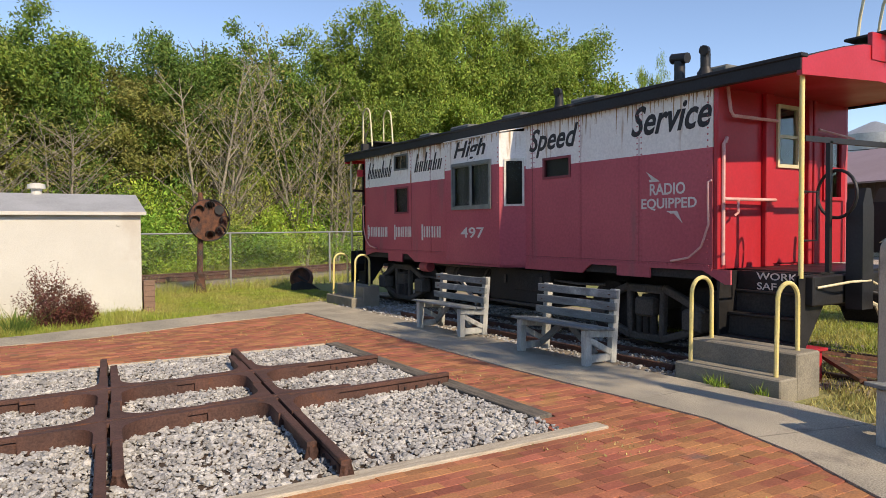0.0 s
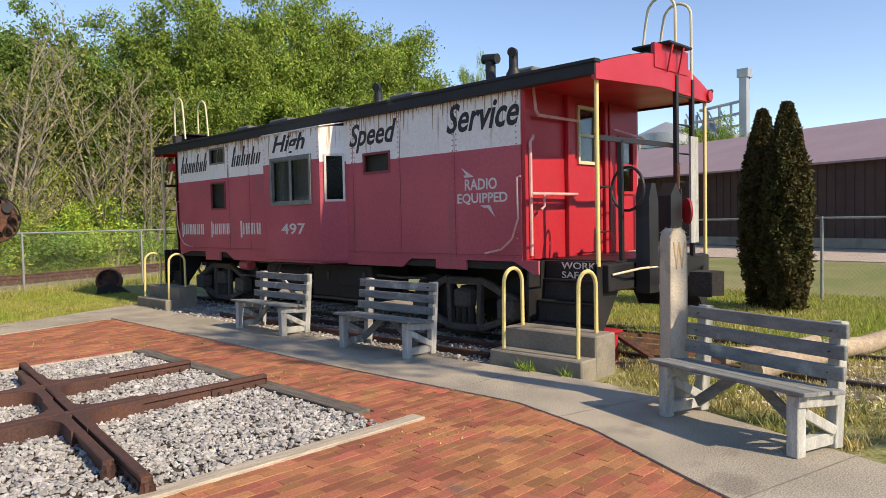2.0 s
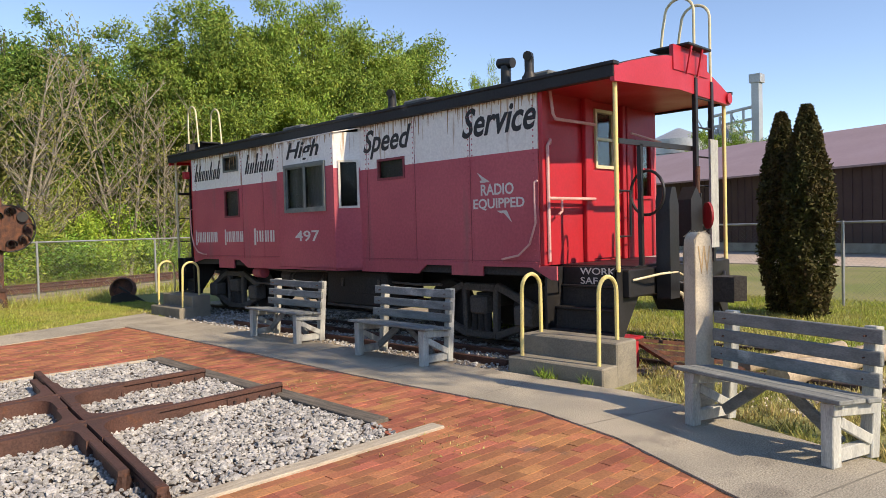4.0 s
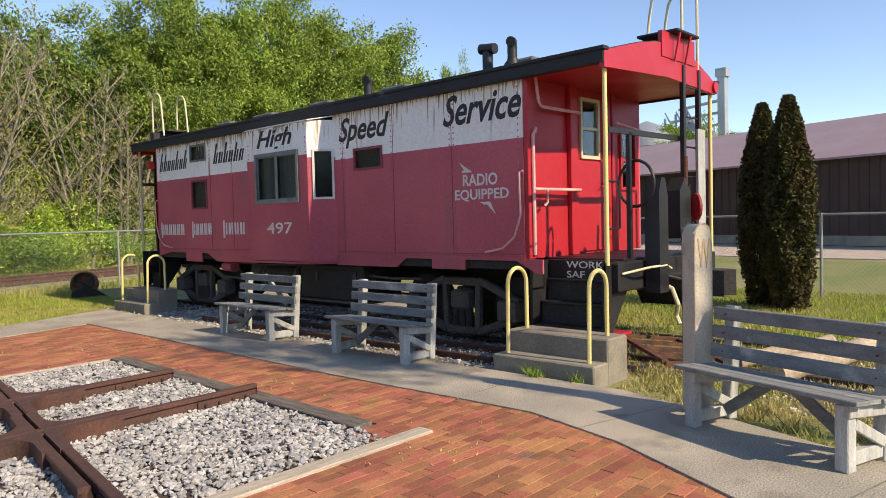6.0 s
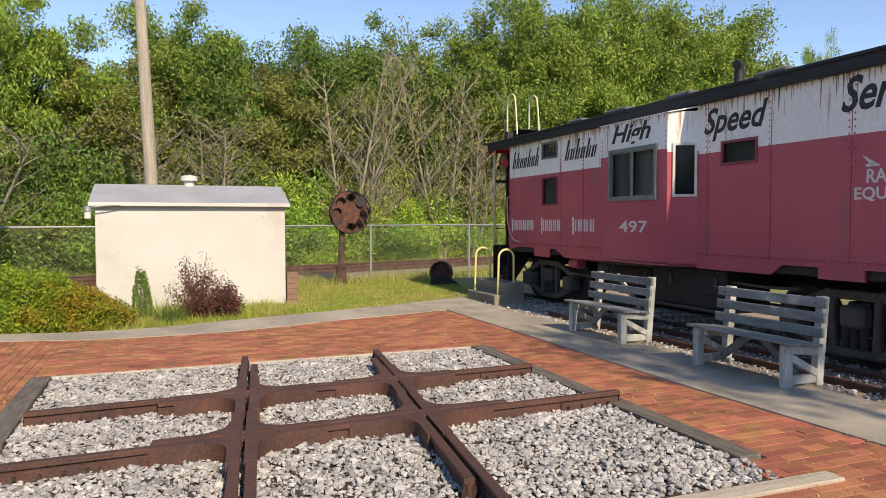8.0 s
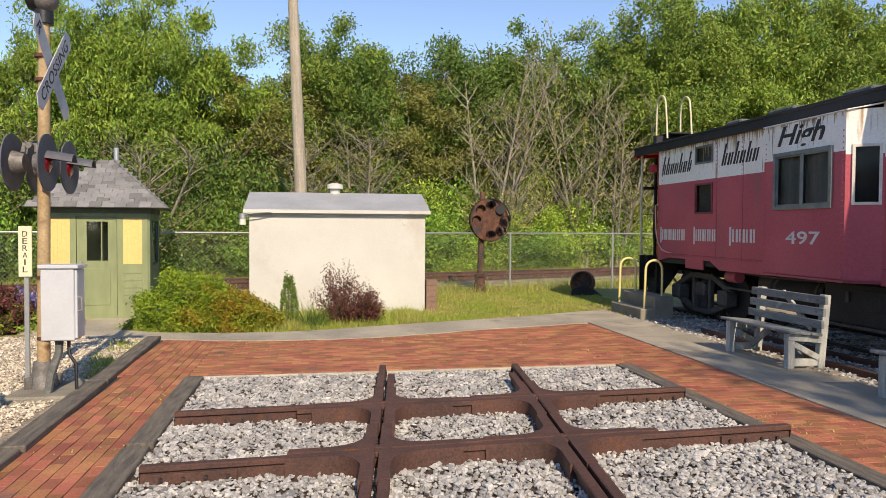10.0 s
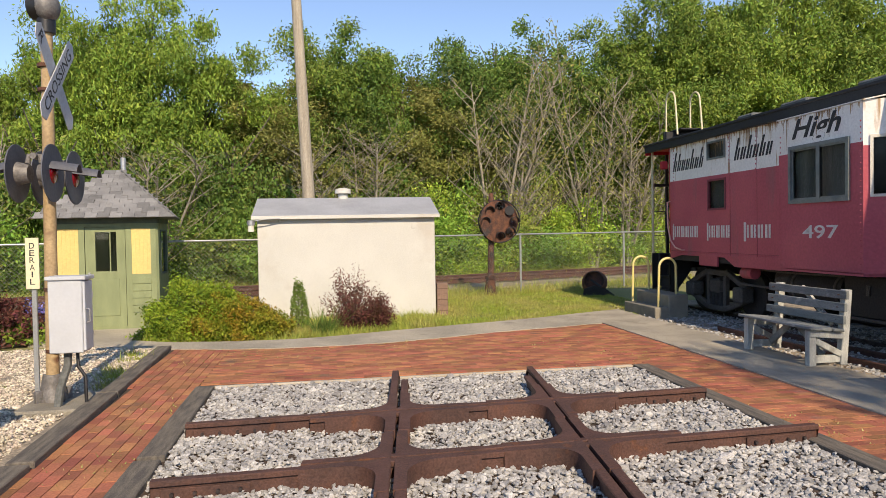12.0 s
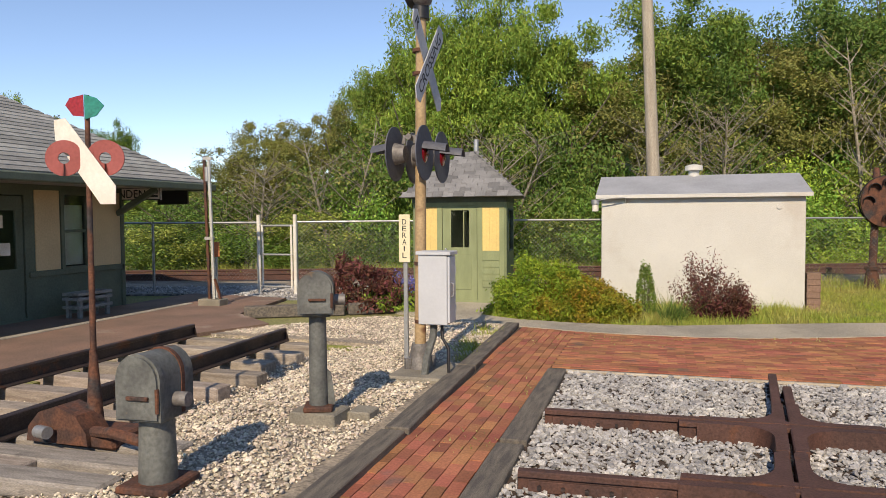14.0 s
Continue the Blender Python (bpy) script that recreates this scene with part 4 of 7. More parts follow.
wpart("chain", tube(BM(), [(8.68, 4.12, 2.0), (8.67, 4.11, 1.5), (8.7, 4.1, 1.0)], 0.016, 6), M_BLACK, caboose)
wpart("weathered_plank", box(BM(), 9.20, 9.42, 4.22, 4.25, 1.3, 2.72), M_BENCH_LEG, caboose, "weathered grey plank")
# pipes on the end wall
wpart("grab_pipe", tube(BM(), [(7.2, 5.36, 1.2), (7.2, 5.36, 2.62), (7.26, 5.36, 2.7), (7.3, 5.40, 2.66)], 0.022), M_PINKPIPE, caboose)
wpart("grab_pipe", tube(BM(), [(7.3, 5.38, 3.32), (7.3, 5.34, 3.02), (7.34, 5.33, 2.96), (8.2, 5.33, 2.96)], 0.02), M_PINKPIPE, caboose)
wpart("grab_pipe", tube(BM(), [(7.2, 5.35, 1.98), (8.18, 5.33, 1.98)], 0.02), M_PINKPIPE, caboose)
wpart("grab_pipe", tube(BM(), [(7.45, 5.34, 1.98), (7.45, 5.34, 1.82), (7.38, 5.34, 1.78)], 0.016), M_PINKPIPE, caboose)
wpart("grab_pipe", tube(BM(), [(9.15, 5.35, 2.92), (10.0, 5.35, 2.85)], 0.016), M_PINKPIPE, caboose)
wpart("marker_lamp", box(BM(), 6.98, 7.1, 14.9, 15.02, 2.86, 3.02, 0.015), M_RED, caboose, "red marker lamp")
for y0, sg in ((5.46, 1), (14.84, -1)):
    wpart("side_grab_iron", tube(BM(), [(7.11, y0, 2.2), (7.05, y0, 2.18), (7.05, y0, 2.0), (7.06, y0, 1.68), (7.06, y0 + sg * 0.1, 1.42), (7.06, y0 + sg * 0.28, 1.28), (7.06, y0 + sg * 0.55, 1.23), (7.11, y0 + sg * 0.57, 1.23)], 0.014), M_PINKPIPE, caboose, "bent pale grab iron")
# writing on the side
SIDE_M = lambda y, z, x=7.118: Matrix.Translation(Vector((x, y, z)) - caboose.location) @ Matrix(((0, 0, -1, 0), (-1, 0, 0, 0), (0, 1, 0, 0), (0, 0, 0, 1)))
lettering("writing", "High", M_LETTER_K, band, 0.98, 0.36, SIDE_M(10.58, 2.795, BXF - 0.002), 0.35, bold=0.02)
lettering("writing", "Speed", M_LETTER_K, band, 1.12, 0.45, SIDE_M(8.86, 2.74), 0.35, bold=0.02)
lettering("writing", "Service", M_LETTER_K, band, 1.26, 0.39, SIDE_M(6.72, 2.84), 0.35, bold=0.02)
lettering("writing", "RADIO", M_LETTER_W, side, 0.56, 0.15, SIDE_M(6.40, 2.06), bold=0.02)
lettering("writing", "EQUIPPED", M_LETTER_W, side, 0.87, 0.155, SIDE_M(6.54, 1.865), bold=0.02)
lettering("writing", "497", M_LETTER_W, side, 0.70, 0.18, SIDE_M(10.36, 1.49, BXF - 0.002), bold=0.01)
for pts in ([(6.46, 2.37), (6.29, 2.265), (6.36, 2.25)], [(6.42, 2.262), (6.29, 2.268), (6.24, 2.235), (6.40, 2.232)], [(6.13, 1.855), (5.97, 1.855), (5.94, 1.825), (6.06, 1.82)], [(6.02, 1.83), (5.95, 1.83), (5.88, 1.70)]):
    wpart("lightning_bolt", prism(BM(), pts, ON_X, 7.114, 7.119), M_LETTER_W, side)
# the road's name is painted as plain bars
def painted_word(y0, width, z0, h, slant, tops, material, holder):
    bm = BM()
    pitch = width / len(tops)
    for k, (lo, top) in enumerate(tops):
        for u, w, a, b in ((0.08, 0.30, lo, top), (0.55, 0.24, 0.0, 1.0 if not slant else min(top, 0.62))):
            y, za, zb = y0 - (k + u) * pitch, z0 + h * a, z0 + h * b
            prism(bm, [(y - slant * (za - z0), za), (y - w * pitch - slant * (za - z0), za), (y - w * pitch - slant * (zb - z0), zb), (y - slant * (zb - z0), zb)], ON_X, 7.114, 7.119)
    tagged(wpart("painted_word", bm, material, holder, "plain painted bars"), kind="stuff")


CAP, LOW, TALL, LONG = (0.0, 1.0), (0.0, 0.62), (0.0, 1.12), (-0.28, 1.2)
painted_word(14.74, 1.16, 2.78, 0.33, 0.35, (TALL, CAP, LOW, LOW, TALL, LOW, TALL), M_LETTER_K, band)
painted_word(12.58, 1.06, 2.79, 0.33, 0.35, (TALL, LOW, TALL, LOW, CAP, LOW), M_LETTER_K, band)
painted_word(14.76, 1.02, 1.48, 0.215, 0.0, (LONG, CAP, CAP, CAP, CAP, CAP), M_LETTER_W, side)
painted_word(13.46, 0.78, 1.48, 0.215, 0.0, (LONG, CAP, CAP, CAP, CAP), M_LETTER_W, side)
painted_word(12.30, 0.78, 1.48, 0.215, 0.0, (LONG, CAP, CAP, CAP), M_LETTER_W, side)
lettering("writing", "WORK\nSAF", M_LETTER_W, caboose, 0.5, 0.2, SIDE_M(5.1, 0.92, 7.46), bold=0.01)
wpart("step_face", box(BM(), 7.468, 7.55, 4.45, 5.35, 0.90, 1.13), M_BLACK, caboose)

# underframe and trucks
wpart("centre_sill", box(BM(), 8.3, 8.84, 4.5, 15.6, 0.72, 1.02, 0.01), M_DIRTY, caboose)
wpart("battery_box", box(BM(), 7.3, 8.1, 8.6, 10.2, 0.42, 0.98, 0.02), M_DIRTY, caboose, "grimy black battery box")
wpart("battery_lid", box(BM(), 7.285, 7.3, 8.75, 9.5, 0.62, 0.9, 0.006), M_DIRTY, caboose)
wpart("air_tank", cyl(BM(), (7.65, 10.4, 0.72), (7.65, 11.6, 0.72), 0.24, seg=20), M_DIRTY, caboose, "grimy air reservoir")
for y in (8.75, 9.7):
    wpart("battery_latch", box(BM(), 7.27, 7.29, y, y + 0.06, 0.72, 0.86, 0.004), M_TRUCK, caboose)
wpart("battery_step", box(BM(), 7.26, 7.9, 8.62, 10.18, 0.38, 0.42, 0.008), M_TRUCK, caboose)
wpart("brake_cylinder", cyl(BM(), (7.75, 11.7, 0.78), (7.75, 12.15, 0.78), 0.17, seg=20), M_TRUCK, caboose, "dusty brake cylinder")
for y in (10.5, 11.45):
    wpart("tank_strap", cyl(BM(), (7.65, y, 0.72), (7.65, y + 0.05, 0.72), 0.252, seg=20), M_TRUCK, caboose)
for y0, y1, z in ((7.5, 8.6, 0.82), (10.2, 12.8, 0.95), (7.4, 12.9, 0.66)):
    wpart("brake_pipe", tube(BM(), [(7.42, y0, z), (7.42, (y0 + y1) / 2, z - 0.02), (7.42, y1, z)], 0.02, 8), M_TRUCK, caboose)
wpart("brake_rod", beam(BM(), (7.95, 7.3, 0.5), (7.95, 12.9, 0.56), 0.03, 0.03), M_RUST, caboose)
wpart("red_valve", cyl(BM(), (7.3, 12.25, 0.88), (7.3, 12.55, 0.88), 0.1), M_CRIMSON, caboose)
for yc in (6.87, 13.90):
    t = thing("wheel_truck", (CX, yc, 0), "dusty black cast-steel railway truck under the caboose", "railway truck", "caboose trucks")
    for sx in (-1, 1):
        X = CX + sx * 0.98
        bm = BM()
        out = [(-0.98, 0.30), (-0.98, 0.55), (-0.72, 0.62), (-0.34, 0.80), (0.34, 0.80), (0.72, 0.62), (0.98, 0.55), (0.98, 0.30), (0.72, 0.32), (0.30, 0.10), (-0.30, 0.10), (-0.72, 0.32)]
        for lo, hi in (((-0.98, 0.55, -0.30, 0.83), 0.1), ((0.98, 0.55, 0.30, 0.83), 0.1), ((-0.30, 0.80, 0.30, 0.80), 0.11), ((-0.98, 0.36, -0.28, 0.12), 0.1), ((0.98, 0.36, 0.28, 0.12), 0.1), ((-0.28, 0.13, 0.28, 0.13), 0.1),
                       ((-0.28, 0.12, -0.30, 0.82), 0.085), ((0.28, 0.12, 0.30, 0.82), 0.085)):
            beam(bm, (X, yc + lo[0], lo[1]), (X, yc + lo[2], lo[3]), 0.1, hi, 0.015)
        wpart("side_frame", bm, M_TRUCK, t, "pierced cast side frame")
        wpart("bolster_end", box(BM(), X - 0.09, X + 0.09, yc - 0.16, yc + 0.16, 0.42, 0.68, 0.03), M_TRUCK, t)
        for k in (-0.12, 0.0, 0.12):
            wpart("spring", cyl(BM(), (X, yc + k, 0.18), (X, yc + k, 0.44), 0.055), M_DIRTY, t)
        for yy in (-0.84, 0.84):
            wpart("journal_box", box(BM(), X - 0.14, X + 0.12, yc + yy - 0.15, yc + yy + 0.15, 0.30, 0.58, 0.03), M_TRUCK, t)
            xw = CX + sx * 0.74
            wh = wpart("wheel", cyl(BM(), (xw - 0.06, yc + yy, 0.44), (xw + 0.06, yc + yy, 0.44), 0.42, seg=32), M_DIRTY, t)
            wpart("flange", cyl(BM(), (xw - sx * 0.06, yc + yy, 0.44), (xw - sx * 0.085, yc + yy, 0.44), 0.445, seg=32), M_DIRTY, wh)
    for yy in (-0.84, 0.84):
        wpart("axle", cyl(BM(), (CX - 0.7, yc + yy, 0.44), (CX + 0.7, yc + yy, 0.44), 0.08), M_DIRTY, t)
    wpart("bolster", box(BM(), CX - 0.95, CX + 0.95, yc - 0.14, yc + 0.14, 0.5, 0.72, 0.02), M_DIRTY, t)
for x in (7.82, 9.32):
    structure("rail_line", rail(BM(), (x, -6), (x, 16.4), -0.11), M_RAIL_TOP, "rusty rail under the caboose", "rail")
for p, q in (((6.60, 12.2), (6.66, 5.62)), ((7.16, 11.9), (7.22, 5.5))):
    tagged(link_mesh("loose_rail", rail(BM(), p, q, -0.055, 0.7), M_RAIL), "old rusty rail lying on the ballast beside the walk", "rail", "loose rails")
tie = link_mesh("tie", box(BM(), -1.3, 1.3, -0.11, 0.11, -0.14, -0.035, 0.012), M_TIMBER)
tagged(tie, "weathered timber sleeper under the caboose track", "sleeper", "caboose track sleepers")
tie.matrix_world = pose(CX, -4.5, 0)
for k in range(1, 36):
    copy_thing(tie, pose(CX + rng.normal(0, 0.03), -4.5 + 0.58 * k, 0, 0, 0, rng.normal(0, 0.8)))


# ---- benches, steps, post ----
def bench(loc, rz, length, group, diagonal=False):
    b = thing("bench", loc, "weathered grey slatted wooden bench on the concrete walk", "bench", group, rz=rz)
    h = length / 2
    for z, x in ((0.83, 0.235), (0.685, 0.212), (0.54, 0.188)):
        part("back_slat", box(BM(), x - 0.02, x + 0.02, -h + 0.01 * math.sin(z * 40), h + 0.012 * math.sin(z * 23), z - 0.05, z + 0.05, 0.006), M_BENCH, b)
    for k, x in enumerate((-0.185, -0.035, 0.115)):
        m = Matrix.Translation((x, 0, 0.449 - 0.085 * (x + 0.185))) @ pose(0, 0, 0, 0, 4.9, 0)
        part("seat_slat", box(BM(), -0.07, 0.07, -h + 0.012 * (k % 2), h - 0.008 * k, -0.016, 0.016, 0.006, m), M_BENCH, b)
    for y in (-h + 0.12, h - 0.12):
        part("front_leg", box(BM(), -0.215, -0.125, y - 0.045, y + 0.045, 0.0, 0.425, 0.006), M_BENCH_LEG, b)
        part("back_leg", beam(BM(), (0.235, y, 0.0), (0.305, y, 0.89), 0.09, 0.09, 0.006, (0, 1, 0)), M_BENCH_LEG, b)
        part("seat_rail", beam(BM(), (-0.22, y - 0.04, 0.39), (0.23, y - 0.04, 0.35), 0.04, 0.08, 0.005), M_BENCH_LEG, b)
        part("foot_rail", box(BM(), -0.126, 0.20, y - 0.03, y + 0.03, 0.03, 0.12, 0.006), M_BENCH_LEG, b)
        part("brace", beam(BM(), (-0.13, y - 0.03, 0.30), (0.20, y - 0.03, 0.13), 0.035, 0.07, 0.005), M_BENCH_LEG, b)
        for z in (0.83, 0.685, 0.54):
            part("nail", cyl(BM(), (0.16 + 0.08 * (z - 0.54), y, z), (0.216 + 0.08 * (z - 0.54), y, z), 0.006, seg=6), M_RUST, b)
    part("cross_brace", beam(BM(), (0.10, h - 0.2, 0.10), (0.06, h * 0.12, 0.40), 0.035, 0.085, 0.005), M_BENCH, b)
    part("cross_brace", beam(BM(), (0.06, -h + 0.2, 0.10), (0.06, -h * 0.12, 0.40), 0.035, 0.085, 0.005), M_BENCH, b)
    if diagonal:
        part("back_brace", beam(BM(), (0.25, -h * 0.6, 0.46), (0.29, h * 0.2, 0.86), 0.035, 0.06), M_BENCH_LEG, b)
    return b


bench((6.03, 9.57, 0.012), 0, 1.48, "benches on the walk", True)
bench((6.03, 6.86, 0.012), 0, 1.48, "benches on the walk")
bench((5.53, 2.12, 0.012), -17.5, 1.42, "benches on the walk")


def porch_steps(y0, y1, label):
    s = thing("concrete_steps", (6.6, (y0 + y1) / 2, 0), label, "steps", "concrete steps")
    wpart("lower_step", box(BM(), 6.31, 6.60, y0, y1, -0.1, 0.17, 0.015), M_STEP, s)
    wpart("upper_step", box(BM(), 6.58, 6.98, y0 - 0.002, y1 + 0.002, -0.1, 0.40, 0.015), M_STEP, s)
    for y in (y0 + 0.13, y1 - 0.11):
        wpart("hand_hoop", tube(BM(), [(6.44, y, 0.16), (6.46, y, 0.92)] + arc((6.63, y, 0.92), 0.17, 180, 0, (1, 0, 0), (0, 0, 1), 12) + [(6.8, y, 0.39)], 0.023), M_YELLOW, s, "yellow pipe handrail hoop")
    return s


porch_steps(4.06, 5.32, "low concrete steps with yellow pipe hoops beside the caboose")
porch_steps(13.9, 15.3, "low concrete steps with yellow hoops at the caboose's rear end")
p = thing("concrete_post", (5.98, 2.88, 0), "weathered concrete whistle post with a rounded top and W", "post", rz=-30)
PW = 0.083
prof = [(-PW * 1.07, -0.1), (PW * 1.07, -0.1), (PW, 1.46)] + [(PW * math.cos(radians(a)), 1.46 + 0.10 * math.sin(radians(a))) for a in range(20, 161, 20)] + [(-PW, 1.46)]
bm = prism(BM(), prof, ON_Y, -PW, PW)
bmesh.ops.bevel(bm, geom=bm.edges[:], offset=0.008, segments=1, affect="EDGES")
shaft = part("shaft", bm, M_POST, p, flat=True)
lettering("writing", "W", M_MAST, shaft, 0.12, 0.24, Matrix.Translation((-0.055, -PW - 0.001, 1.20)) @ pose(0, 0, 0, 90, 0, 0), thick=0.002)


# ---- shed, hut ----
shed = thing("shed", (0.65, 16.9, 0), "cream stucco shed with a low grey sheet roof", "shed")
for nm, b in (("front_wall", (-1.1, 2.41, 15.68, 15.83)), ("back_wall", (-1.1, 2.41, 17.95, 18.1)), ("side_wall", (-1.1, -0.95, 15.83, 17.95)), ("side_wall", (2.26, 2.41, 15.83, 17.95))):
    wpart(nm, box(BM(), *b, -0.1, 1.98, 0.012), M_STUCCO, shed)
wpart("roof", prism(BM(), [(15.58, 2.03), (16.9, 2.44), (18.3, 2.03), (18.3, 1.97), (16.9, 2.38), (15.58, 1.985)], lambda u, v, w: Vector((w, u, v)), -1.2, 2.5), M_SHEDROOF, shed, "low grey sheet-metal roof")
wpart("eave_board", box(BM(), -1.2, 2.5, 15.552, 15.579, 1.965, 2.035, 0.004), M_STUCCO, shed)
v = wpart("roof_vent", cyl(BM(), (0.6, 16.9, 2.38), (0.6, 16.9, 2.54), 0.11, 0.10), M_STUCCO, shed)
wpart("vent_cap", cyl(BM(), (0.6, 16.9, 2.53), (0.6, 16.9, 2.62), 0.17, 0.165, 20), M_STUCCO, v)
wpart("vent_cone", cyl(BM(), (0.6, 16.9, 2.62), (0.6, 16.9, 2.65), 0.165, 0.06, 20), M_STUCCO, v)
l = wpart("wall_lamp", tube(BM(), [(-0.66, 15.66, 1.9), (-0.66, 15.56, 1.98), (-0.9, 15.5, 1.97), (-1.18, 15.5, 1.93)], 0.012), M_GALV, shed)
wpart("lamp_head", cyl(BM(), (-1.2, 15.5, 1.86), (-1.2, 15.5, 1.95), 0.075), M_GALV, l)
wpart("lamp_globe", cyl(BM(), (-1.2, 15.5, 1.73), (-1.2, 15.5, 1.86), 0.06), M_WHITEFRAME, l)
wpart("wall_stud", cyl(BM(), (1.98, 15.66, 1.79), (1.98, 15.69, 1.79), 0.045), M_STUCCO, shed)
for k in range(6):
    b = link_mesh("brick_block", box(BM(), -0.11, 0.11, -0.1, 0.1, -0.055, 0.055, 0.006), M_BRICK_OLD)
    tagged(b, "loose red brick in a small stack beside the shed", "brick", "brick stack")
    b.matrix_world = pose(2.54 + 0.008 * (k % 2), 15.75, 0.0 + 0.113 * k, 0, 0, 2 - 3 * (k % 2))

hut = thing("watchman_hut", (-3.6, 15.9, 0), "small sage-green and yellow watchman's hut with shingled hip roof", "hut")
HUT = [(-4.62, 15.0), (-2.84, 15.0), (-2.80, 15.04), (-2.98, 16.62), (-3.02, 16.66), (-4.62, 16.66), (-4.66, 16.62), (-4.66, 15.04)]
FZ = 1.95
wpart("front_wall", pierced(BM(), -4.62, -2.84, 0.0, FZ, [(-4.06, -3.36, 0.06, 1.86), (-4.52, -4.16, 1.0, 1.83), (-3.26, -2.93, 1.0, 1.83)], ON_Y, 15.0, 15.06), M_SAGE, hut, "sage-green board front")
for x0, x1 in ((-4.52, -4.16), (-3.26, -2.93)):
    wpart("yellow_panel", box(BM(), x0, x1, 15.012, 15.03, 1.0, 1.83), M_BUTTER, hut, "butter-yellow beadboard panel")
    for k in range(1, 5):
        wpart("bead", box(BM(), x0 + (x1 - x0) * k / 5 - 0.006, x0 + (x1 - x0) * k / 5 + 0.006, 15.006, 15.012, 1.0, 1.83), M_BUTTER, hut)
    for k in range(5):
        wpart("clapboard", box(BM(), x0, x1, 14.988, 14.999, 0.30 + 0.13 * k, 0.41 + 0.13 * k, 0.003), M_SAGE, hut)
d = wpart("door", pierced(BM(), -4.05, -3.37, 0.06, 1.85, [(-3.88, -3.52, 1.06, 1.77)], ON_Y, 15.01, 15.045), M_SAGE, hut, "sage-green door with a tall pane")
wpart("door_pane", box(BM(), -3.88, -3.52, 15.025, 15.03, 1.06, 1.77), M_GLASS, d)
wpart("glazing_bar", box(BM(), -3.64, -3.62, 15.02, 15.034, 1.06, 1.77), M_SAGE, d)
wpart("door_panel", box(BM(), -3.93, -3.48, 15.0, 15.009, 0.25, 0.92, 0.004), M_SAGE, d)
wpart("door_knob", ball(BM(), (-3.98, 14.98, 1.02), 0.028), M_GALV, d)
for (x0, y0), (x1, y1), nm in ((HUT[1], HUT[2], "corner_board"), (HUT[2], HUT[3], "side_wall"), (HUT[3], HUT[4], "corner_board"), (HUT[4], HUT[5], "back_wall"),
                               (HUT[5], HUT[6], "corner_board"), (HUT[6], HUT[7], "side_wall"), (HUT[7], HUT[0], "corner_board")):
    L = math.hypot(x1 - x0, y1 - y0)
    ux, uy = (x1 - x0) / L, (y1 - y0) / L
    put = lambda u, v, w: Vector((x0 + ux * u - uy * w, y0 + uy * u + ux * w, v))
    hole = [(L * 0.2, L * 0.8, 0.95, 1.8)] if nm != "back_wall" else [(L * 0.4, L * 0.6, 1.0, 1.8)]
    if nm == "corner_board":
        wpart(nm, pierced(BM(), 0, L, 0.0, FZ, [], put, 0, 0.03), M_SAGE, hut)
        continue
    wpart(nm, pierced(BM(), 0, L, 0.0, FZ, hole, put, 0, 0.05), M_SAGE, hut)
    f = wpart("window_frame", ring_frame(BM(), hole[0][0], hole[0][1], 0.95, 1.8, 0.03, put, -0.015, 0.04), M_DEPOT_GREEN, hut)
    wpart("pane", pierced(BM(), *hole[0][:2], 0.95, 1.8, [], put, 0.02, 0.024), M_GLASS, f)
wpart("frieze", prism(BM(), [(x * 1.02 + 0.0746, y * 1.02 - 0.3166) for x, y in HUT], FLAT, FZ - 0.03, FZ + 0.07), M_DEPOT_GREEN, hut)
EAVE = [(-4.80, 14.72), (-2.50, 14.72), (-2.44, 14.78), (-2.80, 16.9), (-2.86, 16.96), (-4.80, 16.96), (-4.86, 16.9), (-4.86, 14.78)]
TOP = [(-3.82, 15.78), (-3.60, 15.78), (-3.59, 15.79), (-3.59, 15.94), (-3.60, 15.95), (-3.82, 15.95), (-3.83, 15.94), (-3.83, 15.79)]
bm = BM()
lo = [bm.verts.new((x, y, 2.02)) for x, y in EAVE]
hi = [bm.verts.new((x, y, 2.92)) for x, y in TOP]
for k in range(8):
    bm.faces.new((lo[k], lo[(k + 1) % 8], hi[(k + 1) % 8], hi[k]))
bm.faces.new(hi)
bm.faces.new(lo[::-1])
roof = wpart("roof", bm, M_SHINGLE, hut, "grey shingled hip roof", True)
wpart("flue", cyl(BM(), (-3.60, 15.9, 2.85), (-3.60, 15.9, 3.2), 0.05), M_GALV, hut)
shingle_me = None
